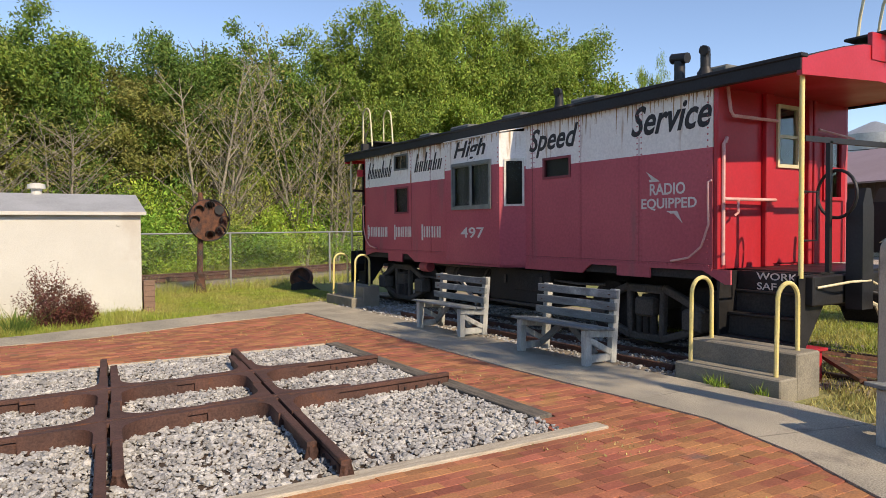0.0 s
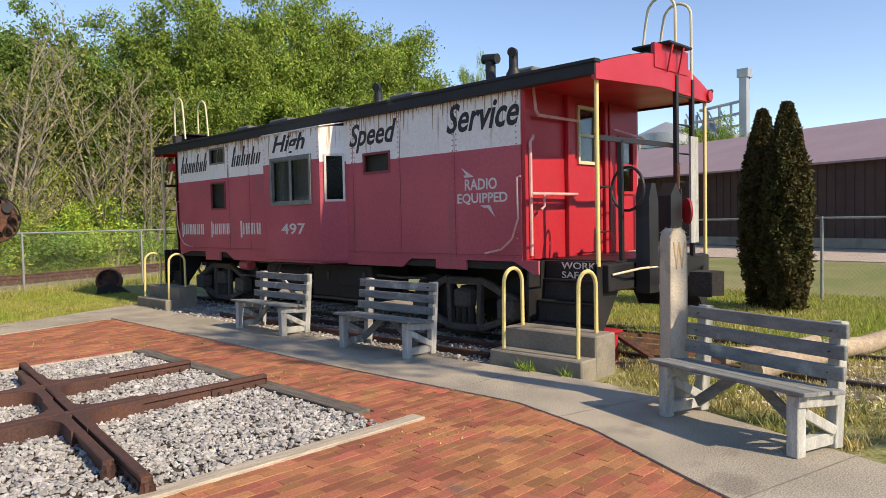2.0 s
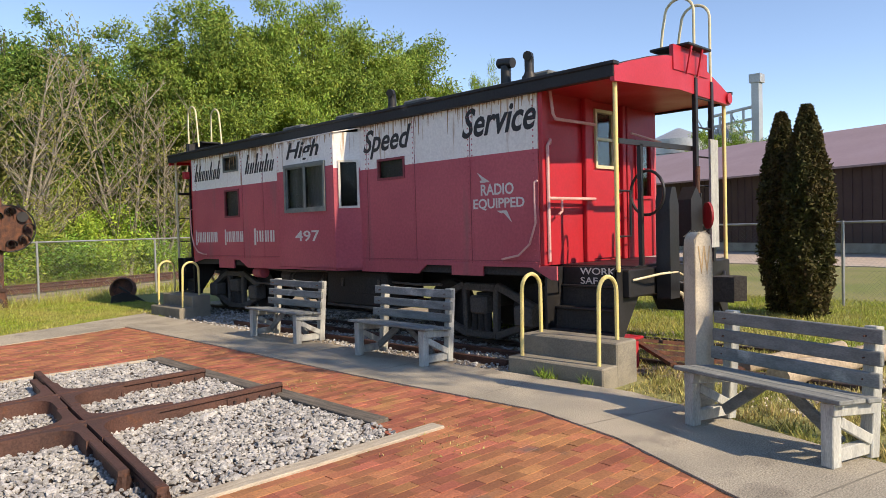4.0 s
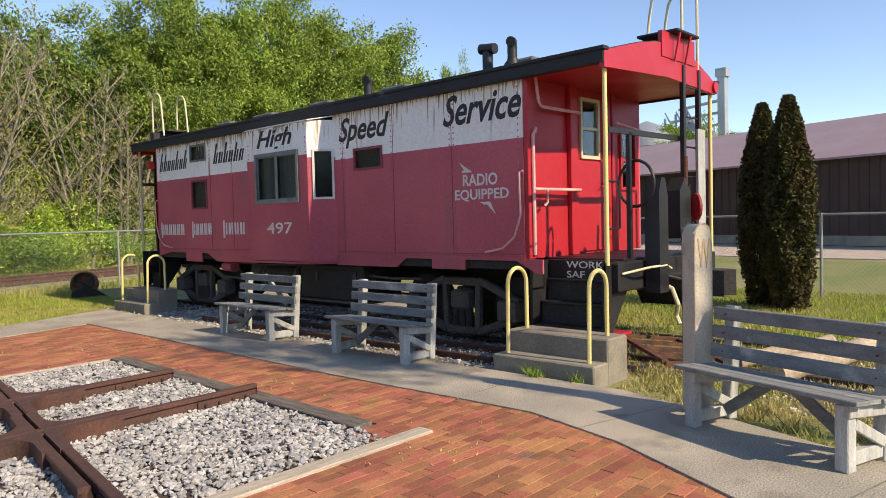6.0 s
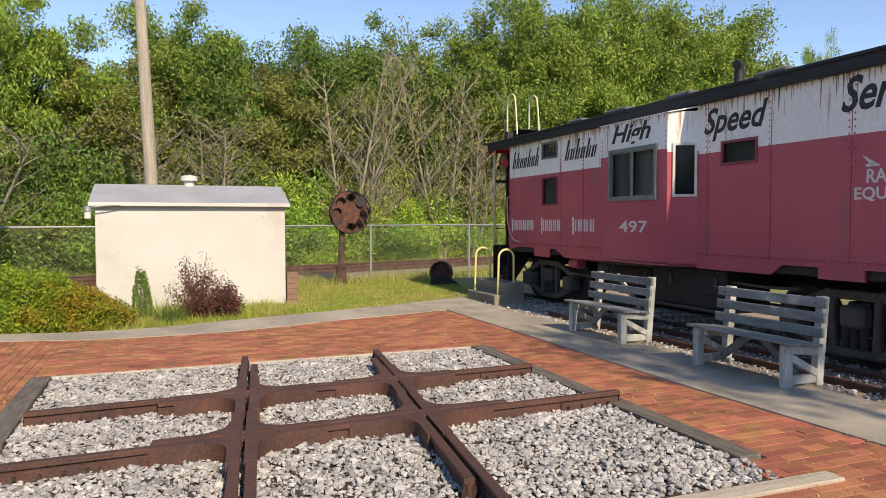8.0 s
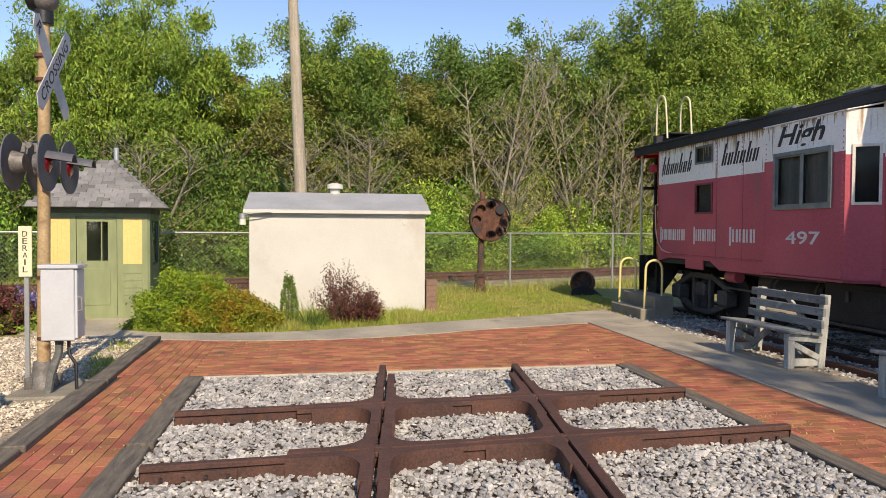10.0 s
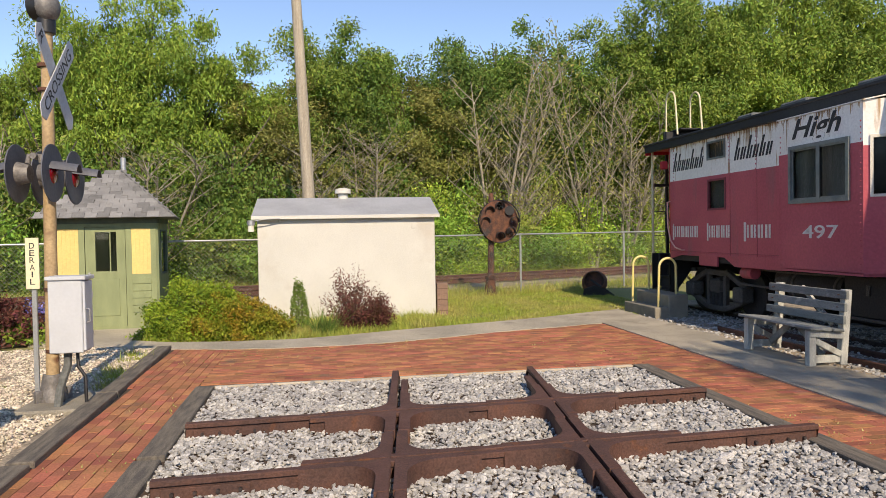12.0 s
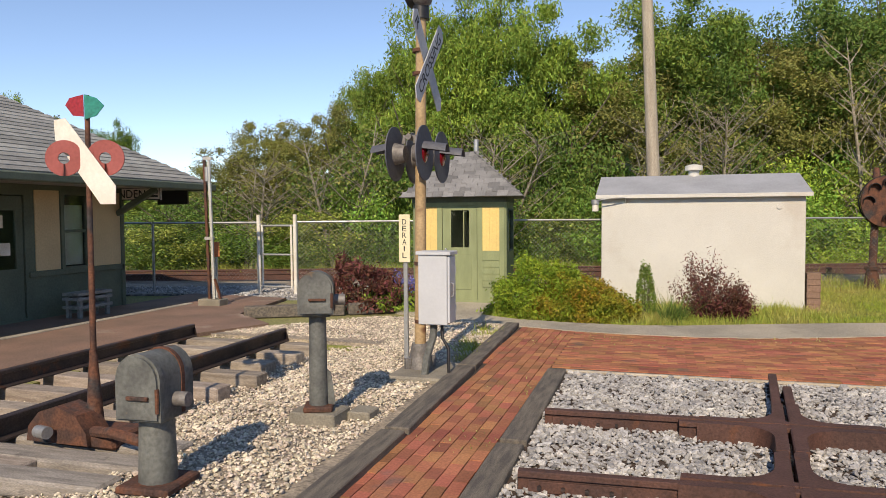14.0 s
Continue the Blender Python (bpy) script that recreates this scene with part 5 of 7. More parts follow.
for k in (0, 1, 2, 7):
    a0, a1 = Vector((*EAVE[k], 2.02)), Vector((*EAVE[(k + 1) % 8], 2.02))
    b0, b1 = Vector((*TOP[k], 2.92)), Vector((*TOP[(k + 1) % 8], 2.92))
    rows = 11
    nrm = (a1 - a0).cross(b0 - a0).normalized()
    for r in range(rows):
        s0, s1 = a0.lerp(b0, r / rows), a1.lerp(b1, r / rows)
        t0 = a0.lerp(b0, (r + 1) / rows)
        n = max(1, round((s1 - s0).length / 0.21))
        ex, ey = (s1 - s0) / n, (a0.lerp(b0, (r + 1) / rows) - s0)
        up = (a0.lerp(b0, 1) + a1.lerp(b1, 1)) / 2 - (a0 + a1) / 2
        up = up.normalized() * (ey.length * 1.0)
        for i in range(n):
            c = s0 + ex * (i + 0.5) + up * 0.5 + nrm * (0.008 + 0.004 * ((i + r) % 2))
            x = ex.normalized()
            y = up.normalized()
            m = Matrix((x, y, nrm)).transposed().to_4x4()
            m.translation = c - hut.location
            if shingle_me is None:
                shingle_me = bpy.data.meshes.new("shingle")
                t = box(BM(), -0.5, 0.5, -0.5, 0.5, -0.5, 0.5)
                t.to_mesh(shingle_me)
                t.free()
                shingle_me.materials.append(M_SHINGLE)
            ob = new("shingle", shingle_me)
            ob.parent = roof
            ob.matrix_local = m @ Matrix.Diagonal((ex.length * 0.965, up.length * 1.06, 0.012, 1))

# ---- signals and yard things ----
mast = thing("crossing_signal", (-2.5, 9.1, 0), "railroad crossing signal on a rust-stained tan mast", "crossing signal")
wpart("mast", cyl(BM(), (-2.5, 9.1, 0.2), (-2.46, 9.1, 3.85), 0.062, 0.055, 16), M_MAST, mast, "tan painted steel mast")
wpart("base_casting", cyl(BM(), (-2.5, 9.1, 0.02), (-2.5, 9.1, 0.3), 0.14, 0.09), M_LAMPCASE, mast)
for a in (45, 135, 225, 315):
    wpart("base_lug", box(BM(), -0.03, 0.03, -0.03, 0.03, 0, 0.12, 0.005, pose(-2.5 + 0.15 * math.cos(radians(a)), 9.1 + 0.15 * math.sin(radians(a)), 0.03, 0, 0, a)), M_LAMPCASE, mast)
wpart("mast_cap", cyl(BM(), (-2.46, 9.1, 3.72), (-2.46, 9.1, 3.86), 0.085), M_BLACK, mast)
wpart("bell", ball(BM(), (-2.44, 9.08, 3.98), 0.15, 0.8, 1, 1), M_LAMPCASE, mast, "grey crossing bell")
wpart("bell_case", cyl(BM(), (-2.58, 9.12, 3.98), (-2.46, 9.09, 3.98), 0.13), M_BLACK, mast)
for z in (3.38, 3.14, 1.14, 0.52):
    wpart("clamp", cyl(BM(), (-2.48, 9.1, z), (-2.48, 9.1, z + 0.035), 0.078), M_RUST, mast)
for sg, nm in ((1, "crossbuck_blade"), (-1, "crossbuck_blade")):
    m = Matrix.Translation((-2.38 + 0.012 * sg, 9.1, 3.27)) @ pose(0, 0, 0, sg * 45 + 0, 0, 0)
    bl = wpart(nm, prism(BM(), [(-0.56, -0.1), (0.56, -0.1), (0.62, 0), (0.56, 0.1), (-0.56, 0.1), (-0.62, 0)], lambda u, v, w: m @ Vector((w, u, v)), -0.004, 0.004), M_SIGNWHITE, mast, "grey-white crossbuck blade")
    lm = Matrix.Translation(-mast.location) @ m @ Matrix(((0, 0, 1, 0.005), (1, 0, 0, 0), (0, 1, 0, 0), (0, 0, 0, 1)))
    if sg > 0:
        lettering("writing", "CROSSING", M_LETTER_K, bl, 0.98, 0.12, lm @ Matrix.Translation((-0.49, -0.06, 0)), thick=0.002)
    else:
        lettering("writing", "R", M_LETTER_K, bl, 0.1, 0.12, lm @ Matrix.Translation((-0.52, -0.06, 0)), thick=0.002)
wpart("cross_arm", cyl(BM(), (-2.48, 8.72, 2.46), (-2.48, 9.5, 2.46), 0.03), M_LAMPCASE, mast)
for x, y, sg in ((-2.34, 8.80, 1), (-2.34, 9.40, 1), (-2.66, 8.84, -1), (-2.66, 9.42, -1)):
    h = wpart("signal_lamp", cyl(BM(), (x, y, 2.30), (x - sg * 0.11, y, 2.30), 0.115, 0.085, 18), M_LAMPCASE, mast, "grey round signal lamp")
    wpart("background_disc", cyl(BM(), (x, y, 2.30), (x + sg * 0.012, y, 2.30), 0.28, seg=32), M_DISC, h, "slate-grey round backboard")
    wpart("lens", ball(BM(), (x + sg * 0.005, y, 2.30), 0.105, 0.3, 1, 1, 18), M_LENS, h, "dark red lens")
    hood = BM()
    ring = [[(x + sg * (0.01 + 0.24 * (1 if k else 0)), y + (0.12 - 0.03 * k) * math.cos(radians(a)), 2.30 + 0.12 * math.sin(radians(a)) - (0.035 if k else 0)) for a in range(20, 161, 14)] for k in (0, 1)]
    for (p, q, r, s) in zip(ring[0], ring[0][1:], ring[1][1:], ring[1]):
        hood.faces.new([hood.verts.new(c) for c in (p, q, r, s)])
    bmesh.ops.remove_doubles(hood, verts=hood.verts, dist=1e-4)
    bmesh.ops.solidify(hood, geom=hood.faces[:], thickness=0.006)
    wpart("hood", hood, M_DISC, h)
    wpart("elbow", tube(BM(), [(x - sg * 0.09, y, 2.40), (x - sg * 0.10, y, 2.47), (-2.48, y, 2.46)], 0.028), M_LAMPCASE, h)
cab = thing("relay_cabinet", (-2.2, 8.95, 0.5), "pale grey steel relay cabinet hung on the signal mast", "relay cabinet")
wpart("body", box(BM(), -2.41, -2.10, 8.78, 9.02, 0.55, 1.27, 0.008), M_GREYBOX, cab)
wpart("lid", box(BM(), -2.43, -2.06, 8.76, 9.04, 1.262, 1.30, 0.006), M_GREYBOX, cab)
dr = wpart("door", box(BM(), -2.099, -2.075, 8.79, 9.01, 0.57, 1.25, 0.005), M_GREYBOX, cab)
wpart("handle", tube(BM(), [(-2.075, 8.83, 0.84), (-2.045, 8.83, 0.85), (-2.045, 8.83, 0.97), (-2.075, 8.83, 0.98)], 0.009), M_GALV, dr)
for z in (0.7, 1.1):
    wpart("hinge", cyl(BM(), (-2.08, 9.01, z - 0.03), (-2.08, 9.01, z + 0.03), 0.012, seg=8), M_GALV, dr)
wpart("conduit", tube(BM(), [(-2.28, 8.9, 0.55), (-2.28, 8.88, 0.42), (-2.34, 8.84, 0.2), (-2.36, 8.78, -0.05)], 0.04), M_GREYPAINT, cab)
wpart("conduit", tube(BM(), [(-2.2, 8.92, 0.55), (-2.19, 8.9, 0.4), (-2.12, 8.88, 0.3), (-2.11, 8.86, -0.05)], 0.017), M_BLACK, cab)
structure("ground_signal_footing", box(BM(), -2.72, -2.12, 8.62, 9.42, -0.1, 0.035, 0.02, pose(0, 0, 0)), M_STEP, "rough concrete footing of the crossing signal", "footing")
ds = thing("derail_sign", (-2.85, 9.62, 0), "narrow cream sign on a galvanised post", "sign")
wpart("post", box(BM(), -2.875, -2.825, 9.615, 9.645, -0.1, 1.66, 0.004), M_GALV, ds)
pl = wpart("plate", box(BM(), -2.92, -2.785, 9.595, 9.61, 1.13, 1.68, 0.004), M_DERAIL, ds)
for k, ch in enumerate("DERAIL"):
    lettering("writing", ch, M_LETTER_K, pl, 0.05 if ch != "I" else 0.014, 0.062, Matrix.Translation(Vector((-2.877 if ch != "I" else -2.86, 9.5945, 1.565 - 0.077 * k)) - ds.location) @ pose(0, 0, 0, 90, 0, 0), thick=0.002)


def relay_post(loc, rz, h, r, w, d, hh, label):
    b = thing("switch_box_post", loc, label, "relay post", "grey cast-iron boxes", rz=rz)
    part("pedestal", cyl(BM(), (0, 0, 0.03), (0, 0, h), r * 1.12, r, 16), M_GREYPAINT, b)
    part("foot", box(BM(), -r * 1.7, r * 1.7, -r * 1.7, r * 1.7, 0.0, 0.045, 0.01), M_RUST, b)
    prof = [(-w / 2, h)] + [(w / 2 * math.cos(radians(180 - a)), h + hh * 0.6 + hh * 0.4 * math.sin(radians(a))) for a in range(0, 181, 15)] + [(w / 2, h)]
    part("box_body", prism(BM(), prof, ON_Y, -d / 2, d / 2), M_GREYPAINT, b, "round-topped cast-iron box")
    f = part("box_door", prism(BM(), [(u * 0.94, h + (v - h) * 0.95 + 0.008) for u, v in prof], ON_Y, -d / 2 - 0.025, -d / 2), M_GREYPAINT, b)
    part("hasp", box(BM(), -w * 0.2, w * 0.3, -d / 2 - 0.045, -d / 2 - 0.025, h + hh * 0.32, h + hh * 0.38, 0.004), M_RUST, f)
    part("door_rim", prism(BM(), [(u * 1.04, h + (v - h) * 1.03 - 0.006) for u, v in prof], ON_Y, -d / 2 - 0.008, -d / 2 + 0.03), M_GREYPAINT, b)
    part("top_strap", prism(BM(), [(u * 1.035, h + (v - h) * 1.025) for u, v in prof], ON_Y, d * 0.12, d * 0.22), M_RUST, b, "rusty strap")
    part("collar", box(BM(), -w * 0.42, w * 0.42, -d * 0.36, d * 0.36, h - 0.03, h, 0.008), M_GREYPAINT, b)
    part("hinge_pin", cyl(BM(), (w * 0.47, -d / 2 - 0.02, h + 0.05), (w * 0.47, -d / 2 - 0.02, h + hh * 0.5), 0.012, seg=8), M_RUST, b)
    if r < 0.09:
        part("gusset", prism(BM(), [(r * 0.9, 0.04), (r * 2.0, 0.04), (r * 1.5, 0.3), (r * 0.9, 0.34)], ON_Y, -0.012, 0.012), M_GREYPAINT, b)
    part("side_knob", cyl(BM(), (w / 2, -0.02, h + 0.1), (w / 2 + 0.09, -0.02, h + 0.1), 0.045), M_LAMPCASE, b)
    return b


relay_post((-2.70, 7.12, 0.09), 22, 0.80, 0.068, 0.27, 0.31, 0.335, "grey cast-iron relay box on a pipe stand over gravel")
relay_post((-3.01, 5.57, 0.0), 4, 0.46, 0.105, 0.29, 0.34, 0.39, "grey-green cast-iron relay box on a thick rusty pedestal")
structure("ground_box_footing", box(BM(), -2.9, -2.5, 6.98, 7.3, -0.1, 0.09, 0.012), M_STEP, "small concrete block under the relay post", "footing")
structure("ground_box_footing_small", box(BM(), -2.5, -2.3, 7.22, 7.44, -0.1, 0.06, 0.012), M_STEP, "small concrete block in the gravel", "footing")

sw = thing("switch_stand", (-4.08, 6.2, 0), "rusty switch stand with red, white and teal targets", "switch stand")
wpart("mast", cyl(BM(), (-4.08, 6.2, 0.3), (-4.07, 6.2, 2.56), 0.024, 0.018), M_RUST, sw)
wpart("base_cone", cyl(BM(), (-4.08, 6.2, 0.05), (-4.08, 6.2, 0.68), 0.07, 0.026), M_RUST, sw)
wpart("base_casting", box(BM(), -4.3, -3.75, 6.02, 6.38, 0.0, 0.10, 0.02), M_RUST, sw)
wpart("gear_case", prism(BM(), [(-4.5, 0.03), (-4.48, 0.14), (-4.38, 0.25), (-4.22, 0.30), (-4.05, 0.24), (-3.96, 0.12), (-3.95, 0.03)], ON_Y, 5.98, 6.2), M_RUST, sw)
wpart("throw_lever", tube(BM(), [(-3.95, 6.05, 0.12), (-3.7, 5.95, 0.16), (-3.45, 5.95, 0.12)], 0.04), M_RUST, sw)
wpart("lever_lock", cyl(BM(), (-4.33, 5.92, 0.13), (-4.22, 5.9, 0.13), 0.045), M_GALV, sw)
f = lambda u, v, w: Vector((-4.07 + u, 6.2 + w, v))
wpart("arrow_blade", prism(BM(), [(-0.275, 2.385), (-0.17, 2.395), (0.267, 1.89), (0.262, 1.76), (0.13, 1.76), (-0.267, 2.24)], f, -0.035, -0.03), M_TARGET_W, sw, "white slanting target blade")
g = lambda u, v, w: f(u, v, w + 0.33 * u - 0.02)
for x in (-0.155, 0.129):
    bm = BM()
    for k in range(24):
        a, b = radians(15 * k), radians(15 * (k + 1))
        prism(bm, [(x + q * math.cos(c), 2.10 + q * math.sin(c)) for q, c in ((0.042, a), (0.132, a), (0.132, b), (0.042, b))], g, 0.0, 0.006)
    bmesh.ops.remove_doubles(bm, verts=bm.verts, dist=1e-4)
    wpart("target_disc", bm, M_TARGET_R, sw, "faded red disc with a hole")
wpart("target_link", prism(BM(), [(-0.07, 2.04), (0.05, 2.04), (0.05, 2.16), (-0.07, 2.16)], g, -0.001, 0.007), M_TARGET_R, sw)
wpart("small_target", prism(BM(), [(-0.005, 2.40), (-0.1, 2.41), (-0.17, 2.49), (-0.13, 2.54), (-0.005, 2.56)], f, -0.03, -0.026), M_TARGET_R2, sw, "deep red small target")
wpart("small_target", prism(BM(), [(0.005, 2.38), (0.11, 2.40), (0.18, 2.47), (0.11, 2.53), (0.005, 2.56)], f, -0.03, -0.026), M_TARGET_G, sw, "teal small target")

# siding track on the left
M_TIMBER_GREY = mat("bleached_switch_timber", (0.34, 0.31, 0.27), (0.21, 0.19, 0.165), 0.95, 3, 40, 0.35, 0.6, stretch=(1, 8, 8), stain=(0.13, 0.115, 0.10), stain_s=5, stain_at=0.62)
for x in (-4.70, -6.12):
    structure("rail_siding", rail(BM(), (x + 0.12, -4), (x - 0.10, 10.25), 0.055, 1.05), M_RAIL_TOP, "rusty dark siding rail on sleepers", "rail")
tie2 = link_mesh("tie", box(BM(), -1.2, 1.2, -0.11, 0.11, -0.14, 0.02, 0.012), mat("bleached_sleeper", (0.36, 0.31, 0.25), (0.24, 0.20, 0.16), 0.95, 3, 40, 0.3, 0.5, stretch=(1, 8, 8), rand="object", amount=0.2))
tagged(tie2, "bleached timber sleeper of the siding", "sleeper", "siding sleepers")
tie2.matrix_world = pose(-5.32, -2.2, 0)
for k in range(1, 23):
    copy_thing(tie2, pose(-5.34 + rng.normal(0, 0.05), -2.2 + 0.56 * k, 0.0, 0, 0, rng.normal(0, 1.2)))
for k in range(3):
    b = link_mesh("switch_timber", box(BM(), -1.0, 1.0, -0.12, 0.12, -0.1, 0.02, 0.02), M_TIMBER_GREY)
    tagged(b, "bleached long timber under the switch stand", "timber", "switch timbers")
    b.matrix_world = pose(-4.3, 5.45 + 0.36 * k, 0.005, 0, 0, 2)

# ---- depot ----
depot = thing("depot_building", (-13.0, 8.0, 0), "low depot with dark green base, tan walls and grey hip roof", "depot")
wpart("wall", pierced(BM(), 2.0, 13.1, 0.0, 2.35, [(10.1, 10.95, 0.05, 2.05), (11.68, 12.28, 0.78, 2.12)], ON_X, -10.05, -9.9), M_DEPOT_GREEN, depot, "dark green timber wall")
wpart("end_wall", box(BM(), -16.0, -10.05, 12.95, 13.1, 0, 2.35), M_DEPOT_GREEN, depot)
wpart("back_wall", box(BM(), -16.2, -16.05, 2.0, 13.1, 0, 2.35), M_DEPOT_GREEN, depot)
for y0, y1 in ((11.14, 11.64), (12.36, 13.06)):
    wpart("tan_panel", box(BM(), -9.9, -9.885, y0, y1, 0.8, 2.14), M_DEPOT_CREAM, depot, "tan clapboard panel")
wpart("belt_rail", box(BM(), -9.9, -9.86, 11.0, 13.12, 0.70, 0.79, 0.006), M_DEPOT_GREEN, depot)
wpart("corner_board", box(BM(), -9.9, -9.86, 13.06, 13.14, 0, 2.3), M_DEPOT_GREEN, depot)
d = wpart("door", pierced(BM(), 10.12, 10.93, 0.05, 2.03, [(10.25, 10.8, 0.85, 1.8)], ON_X, -9.97, -9.92), M_DEPOT_GREEN, depot, "dark green door with notices on its glass")
wpart("door_pane", box(BM(), -9.95, -9.946, 10.25, 10.8, 0.85, 1.8), M_GLASS, d)
wpart("door_rail", box(BM(), -9.92, -9.905, 10.15, 10.9, 0.78, 0.86), M_DEPOT_GREEN, d)
for y, z in ((10.35, 1.18), (10.62, 1.18), (10.5, 1.62)):
    wpart("notice", box(BM(), -9.945, -9.942, y - 0.09, y + 0.09, z - 0.1, z + 0.1), M_WHITEFRAME, d, "white paper notice")
w = wpart("sash_window", ring_frame(BM(), 11.66, 12.30, 0.76, 2.14, 0.07, ON_X, -9.93, -9.87), M_DEPOT_GREEN, depot, "tall sash window with pale blind")
wpart("pane", box(BM(), -9.93, -9.926, 11.7, 12.26, 0.8, 2.1), M_GLASS, w)
wpart("meeting_rail", box(BM(), -9.94, -9.90, 11.7, 12.26, 1.42, 1.47), M_DEPOT_GREEN, w)
# pale blind in the depot window
wpart("blind", box(BM(), -9.99, -9.985, 11.72, 12.24, 0.85, 1.9), M_WHITEFRAME, w)
RZ, RK, RSL = 2.32, 4.3, 0.60
bm = BM()
c = [(-8.7, 14.3, RZ), (-17.3, 14.3, RZ), (-17.3, 0.8, RZ), (-8.7, 0.8, RZ)]
top = [(-13.0, 14.3 - RK, RZ + RSL * RK), (-13.0, 0.8 + RK, RZ + RSL * RK)]
lo = [bm.verts.new(v) for v in c]
und = [bm.verts.new((x, y, z - 0.09)) for x, y, z in c]
t = [bm.verts.new(v) for v in top]
for f_ in ((lo[0], lo[1], t[0]), (lo[1], lo[2], t[1], t[0]), (lo[2], lo[3], t[1]), (lo[3], lo[0], t[0], t[1]), und[::-1]):
    bm.faces.new(f_)
for k in range(4):
    bm.faces.new((lo[k], und[k], und[(k + 1) % 4], lo[(k + 1) % 4]))
roof = wpart("roof", bm, M_SHINGLE_FAR, depot, "pale grey shingled hip roof", True)
# shingle courses of the slope that faces the yard
for r in range(34):
    k0 = RK * r / 34
    z0 = RZ + RSL * k0
    wpart("shingle_course", beam(BM(), (-8.7 - k0 - 0.10, 0.8 + k0 + 0.05, z0 + 0.075), (-8.7 - k0 - 0.10, 14.3 - k0 - 0.05, z0 + 0.068), 0.155, 0.014, 0, (0.44, 0, 0.90)), M_SHINGLE_ROW, roof)
wpart("gutter", box(BM(), -8.74, -8.62, 0.8, 14.34, 2.2, 2.33, 0.02), M_DEPOT_GREEN, depot)
wpart("gutter", box(BM(), -17.3, -8.74, 14.26, 14.38, 2.2, 2.33, 0.02), M_DEPOT_GREEN, depot)
wpart("eave_bracket", beam(BM(), (-9.88, 13.0, 1.75), (-9.0, 13.0, 2.2), 0.08, 0.1), M_DEPOT_GREEN, depot)
wpart("end_vent", box(BM(), -9.7, -9.0, 13.9, 13.95, 1.93, 2.2), M_BLACK, depot)
sg = thing("station_sign", (-9.6, 13.12, 2.1), "white station name board with dark letters under the eave", "sign")
wpart("board", box(BM(), -10.2, -8.98, 13.1, 13.13, 2.0, 2.24, 0.004), M_TARGET_W, sg)
wpart("border", ring_frame(BM(), -10.2, -8.98, 2.0, 2.24, 0.018, ON_Y, 13.094, 13.1), M_LETTER_K, sg)
lettering("writing", "LINDEN", M_LETTER_K, sg, 0.78, 0.15, Matrix.Translation(Vector((-10.1, 13.096, 2.045)) - sg.location) @ pose(0, 0, 0, 90, 0, 0), thick=0.003)
for z in (2.06, 2.12):
    wpart("small_text_bar", box(BM(), -9.26, -9.04, 13.094, 13.098, z, z + 0.03), M_LETTER_K, sg)
wpart("hanger", cyl(BM(), (-9.5, 13.12, 2.24), (-9.5, 13.12, 2.36), 0.01), M_BLACK, sg)
wpart("hanger", cyl(BM(), (-9.1, 13.12, 2.24), (-9.1, 13.12, 2.36), 0.01), M_BLACK, sg)
pt = thing("wooden_planter", (-9.35, 11.66, 0), "small weathered wooden planter stand by the depot wall", "planter")
for dy in (-0.3, 0.3):
    for dx in (-0.12, 0.12):
        wpart("leg", box(BM(), -9.35 + dx - 0.03, -9.35 + dx + 0.03, 11.66 + dy - 0.03, 11.66 + dy + 0.03, 0, 0.36), M_BENCH, pt)
for z in (0.16, 0.30, 0.38):
    wpart("board", box(BM(), -9.52, -9.18, 11.28, 12.04, z, z + 0.05, 0.004), M_BENCH, pt)
PLAT = [(-9.9, 2.0), (-6.55, 2.0), (-6.5, 10.4), (-5.9, 11.7), (-7.0, 12.6), (-7.4, 14.9), (-9.9, 15.2)]
slab("floor_depot_platform", PLAT, -0.1, 0.0, M_BRICK_OLD, "worn dark brick depot platform", "platform")
edging("trim_platform", (-8.75, 2.0), (-8.75, 13.6), 0.14, 0.1, M_CONCRETE, "pale concrete strip along the depot", -0.035)
sm = thing("old_signal_post", (-8.17, 13.5, 0), "slender rusty double signal post on a concrete block", "signal post")
wpart("block", box(BM(), -8.42, -7.94, 13.36, 13.66, -0.1, 0.12, 0.015), M_STEP, sm)
wpart("stile", beam(BM(), (-8.24, 13.5, 0.1), (-8.30, 13.5, 2.82), 0.035, 0.05), M_RUST, sm)
wpart("stile", beam(BM(), (-8.14, 13.5, 0.1), (-8.20, 13.5, 2.78), 0.035, 0.05), M_BENCH_LEG, sm)
wpart("counterweight", cyl(BM(), (-8.24, 13.5, 2.35), (-8.24, 13.5, 2.62), 0.045), M_GALV, sm)
for z in (1.24, 2.75):
    wpart("cross_bar", box(BM(), -8.31, -8.13, 13.47, 13.53, z, z + 0.06), M_BENCH_LEG, sm)
wpart("foot_brace", beam(BM(), (-8.0, 13.5, 0.12), (-8.12, 13.5, 0.5), 0.05, 0.03), M_RUST, sm)
tm = thing("orange_marker", (-8.85, 14.6, 0), "small faded orange trackside marker", "marker")
wpart("stake", box(BM(), -8.87, -8.83, 14.59, 14.62, -0.1, 1.0), M_BENCH_LEG, tm)
wpart("tag", box(BM(), -8.95, -8.75, 14.57, 14.59, 0.85, 1.16, 0.01), mat("faded_orange", (0.55, 0.20, 0.08), (0.5, 0.18, 0.08), 0.7), tm)
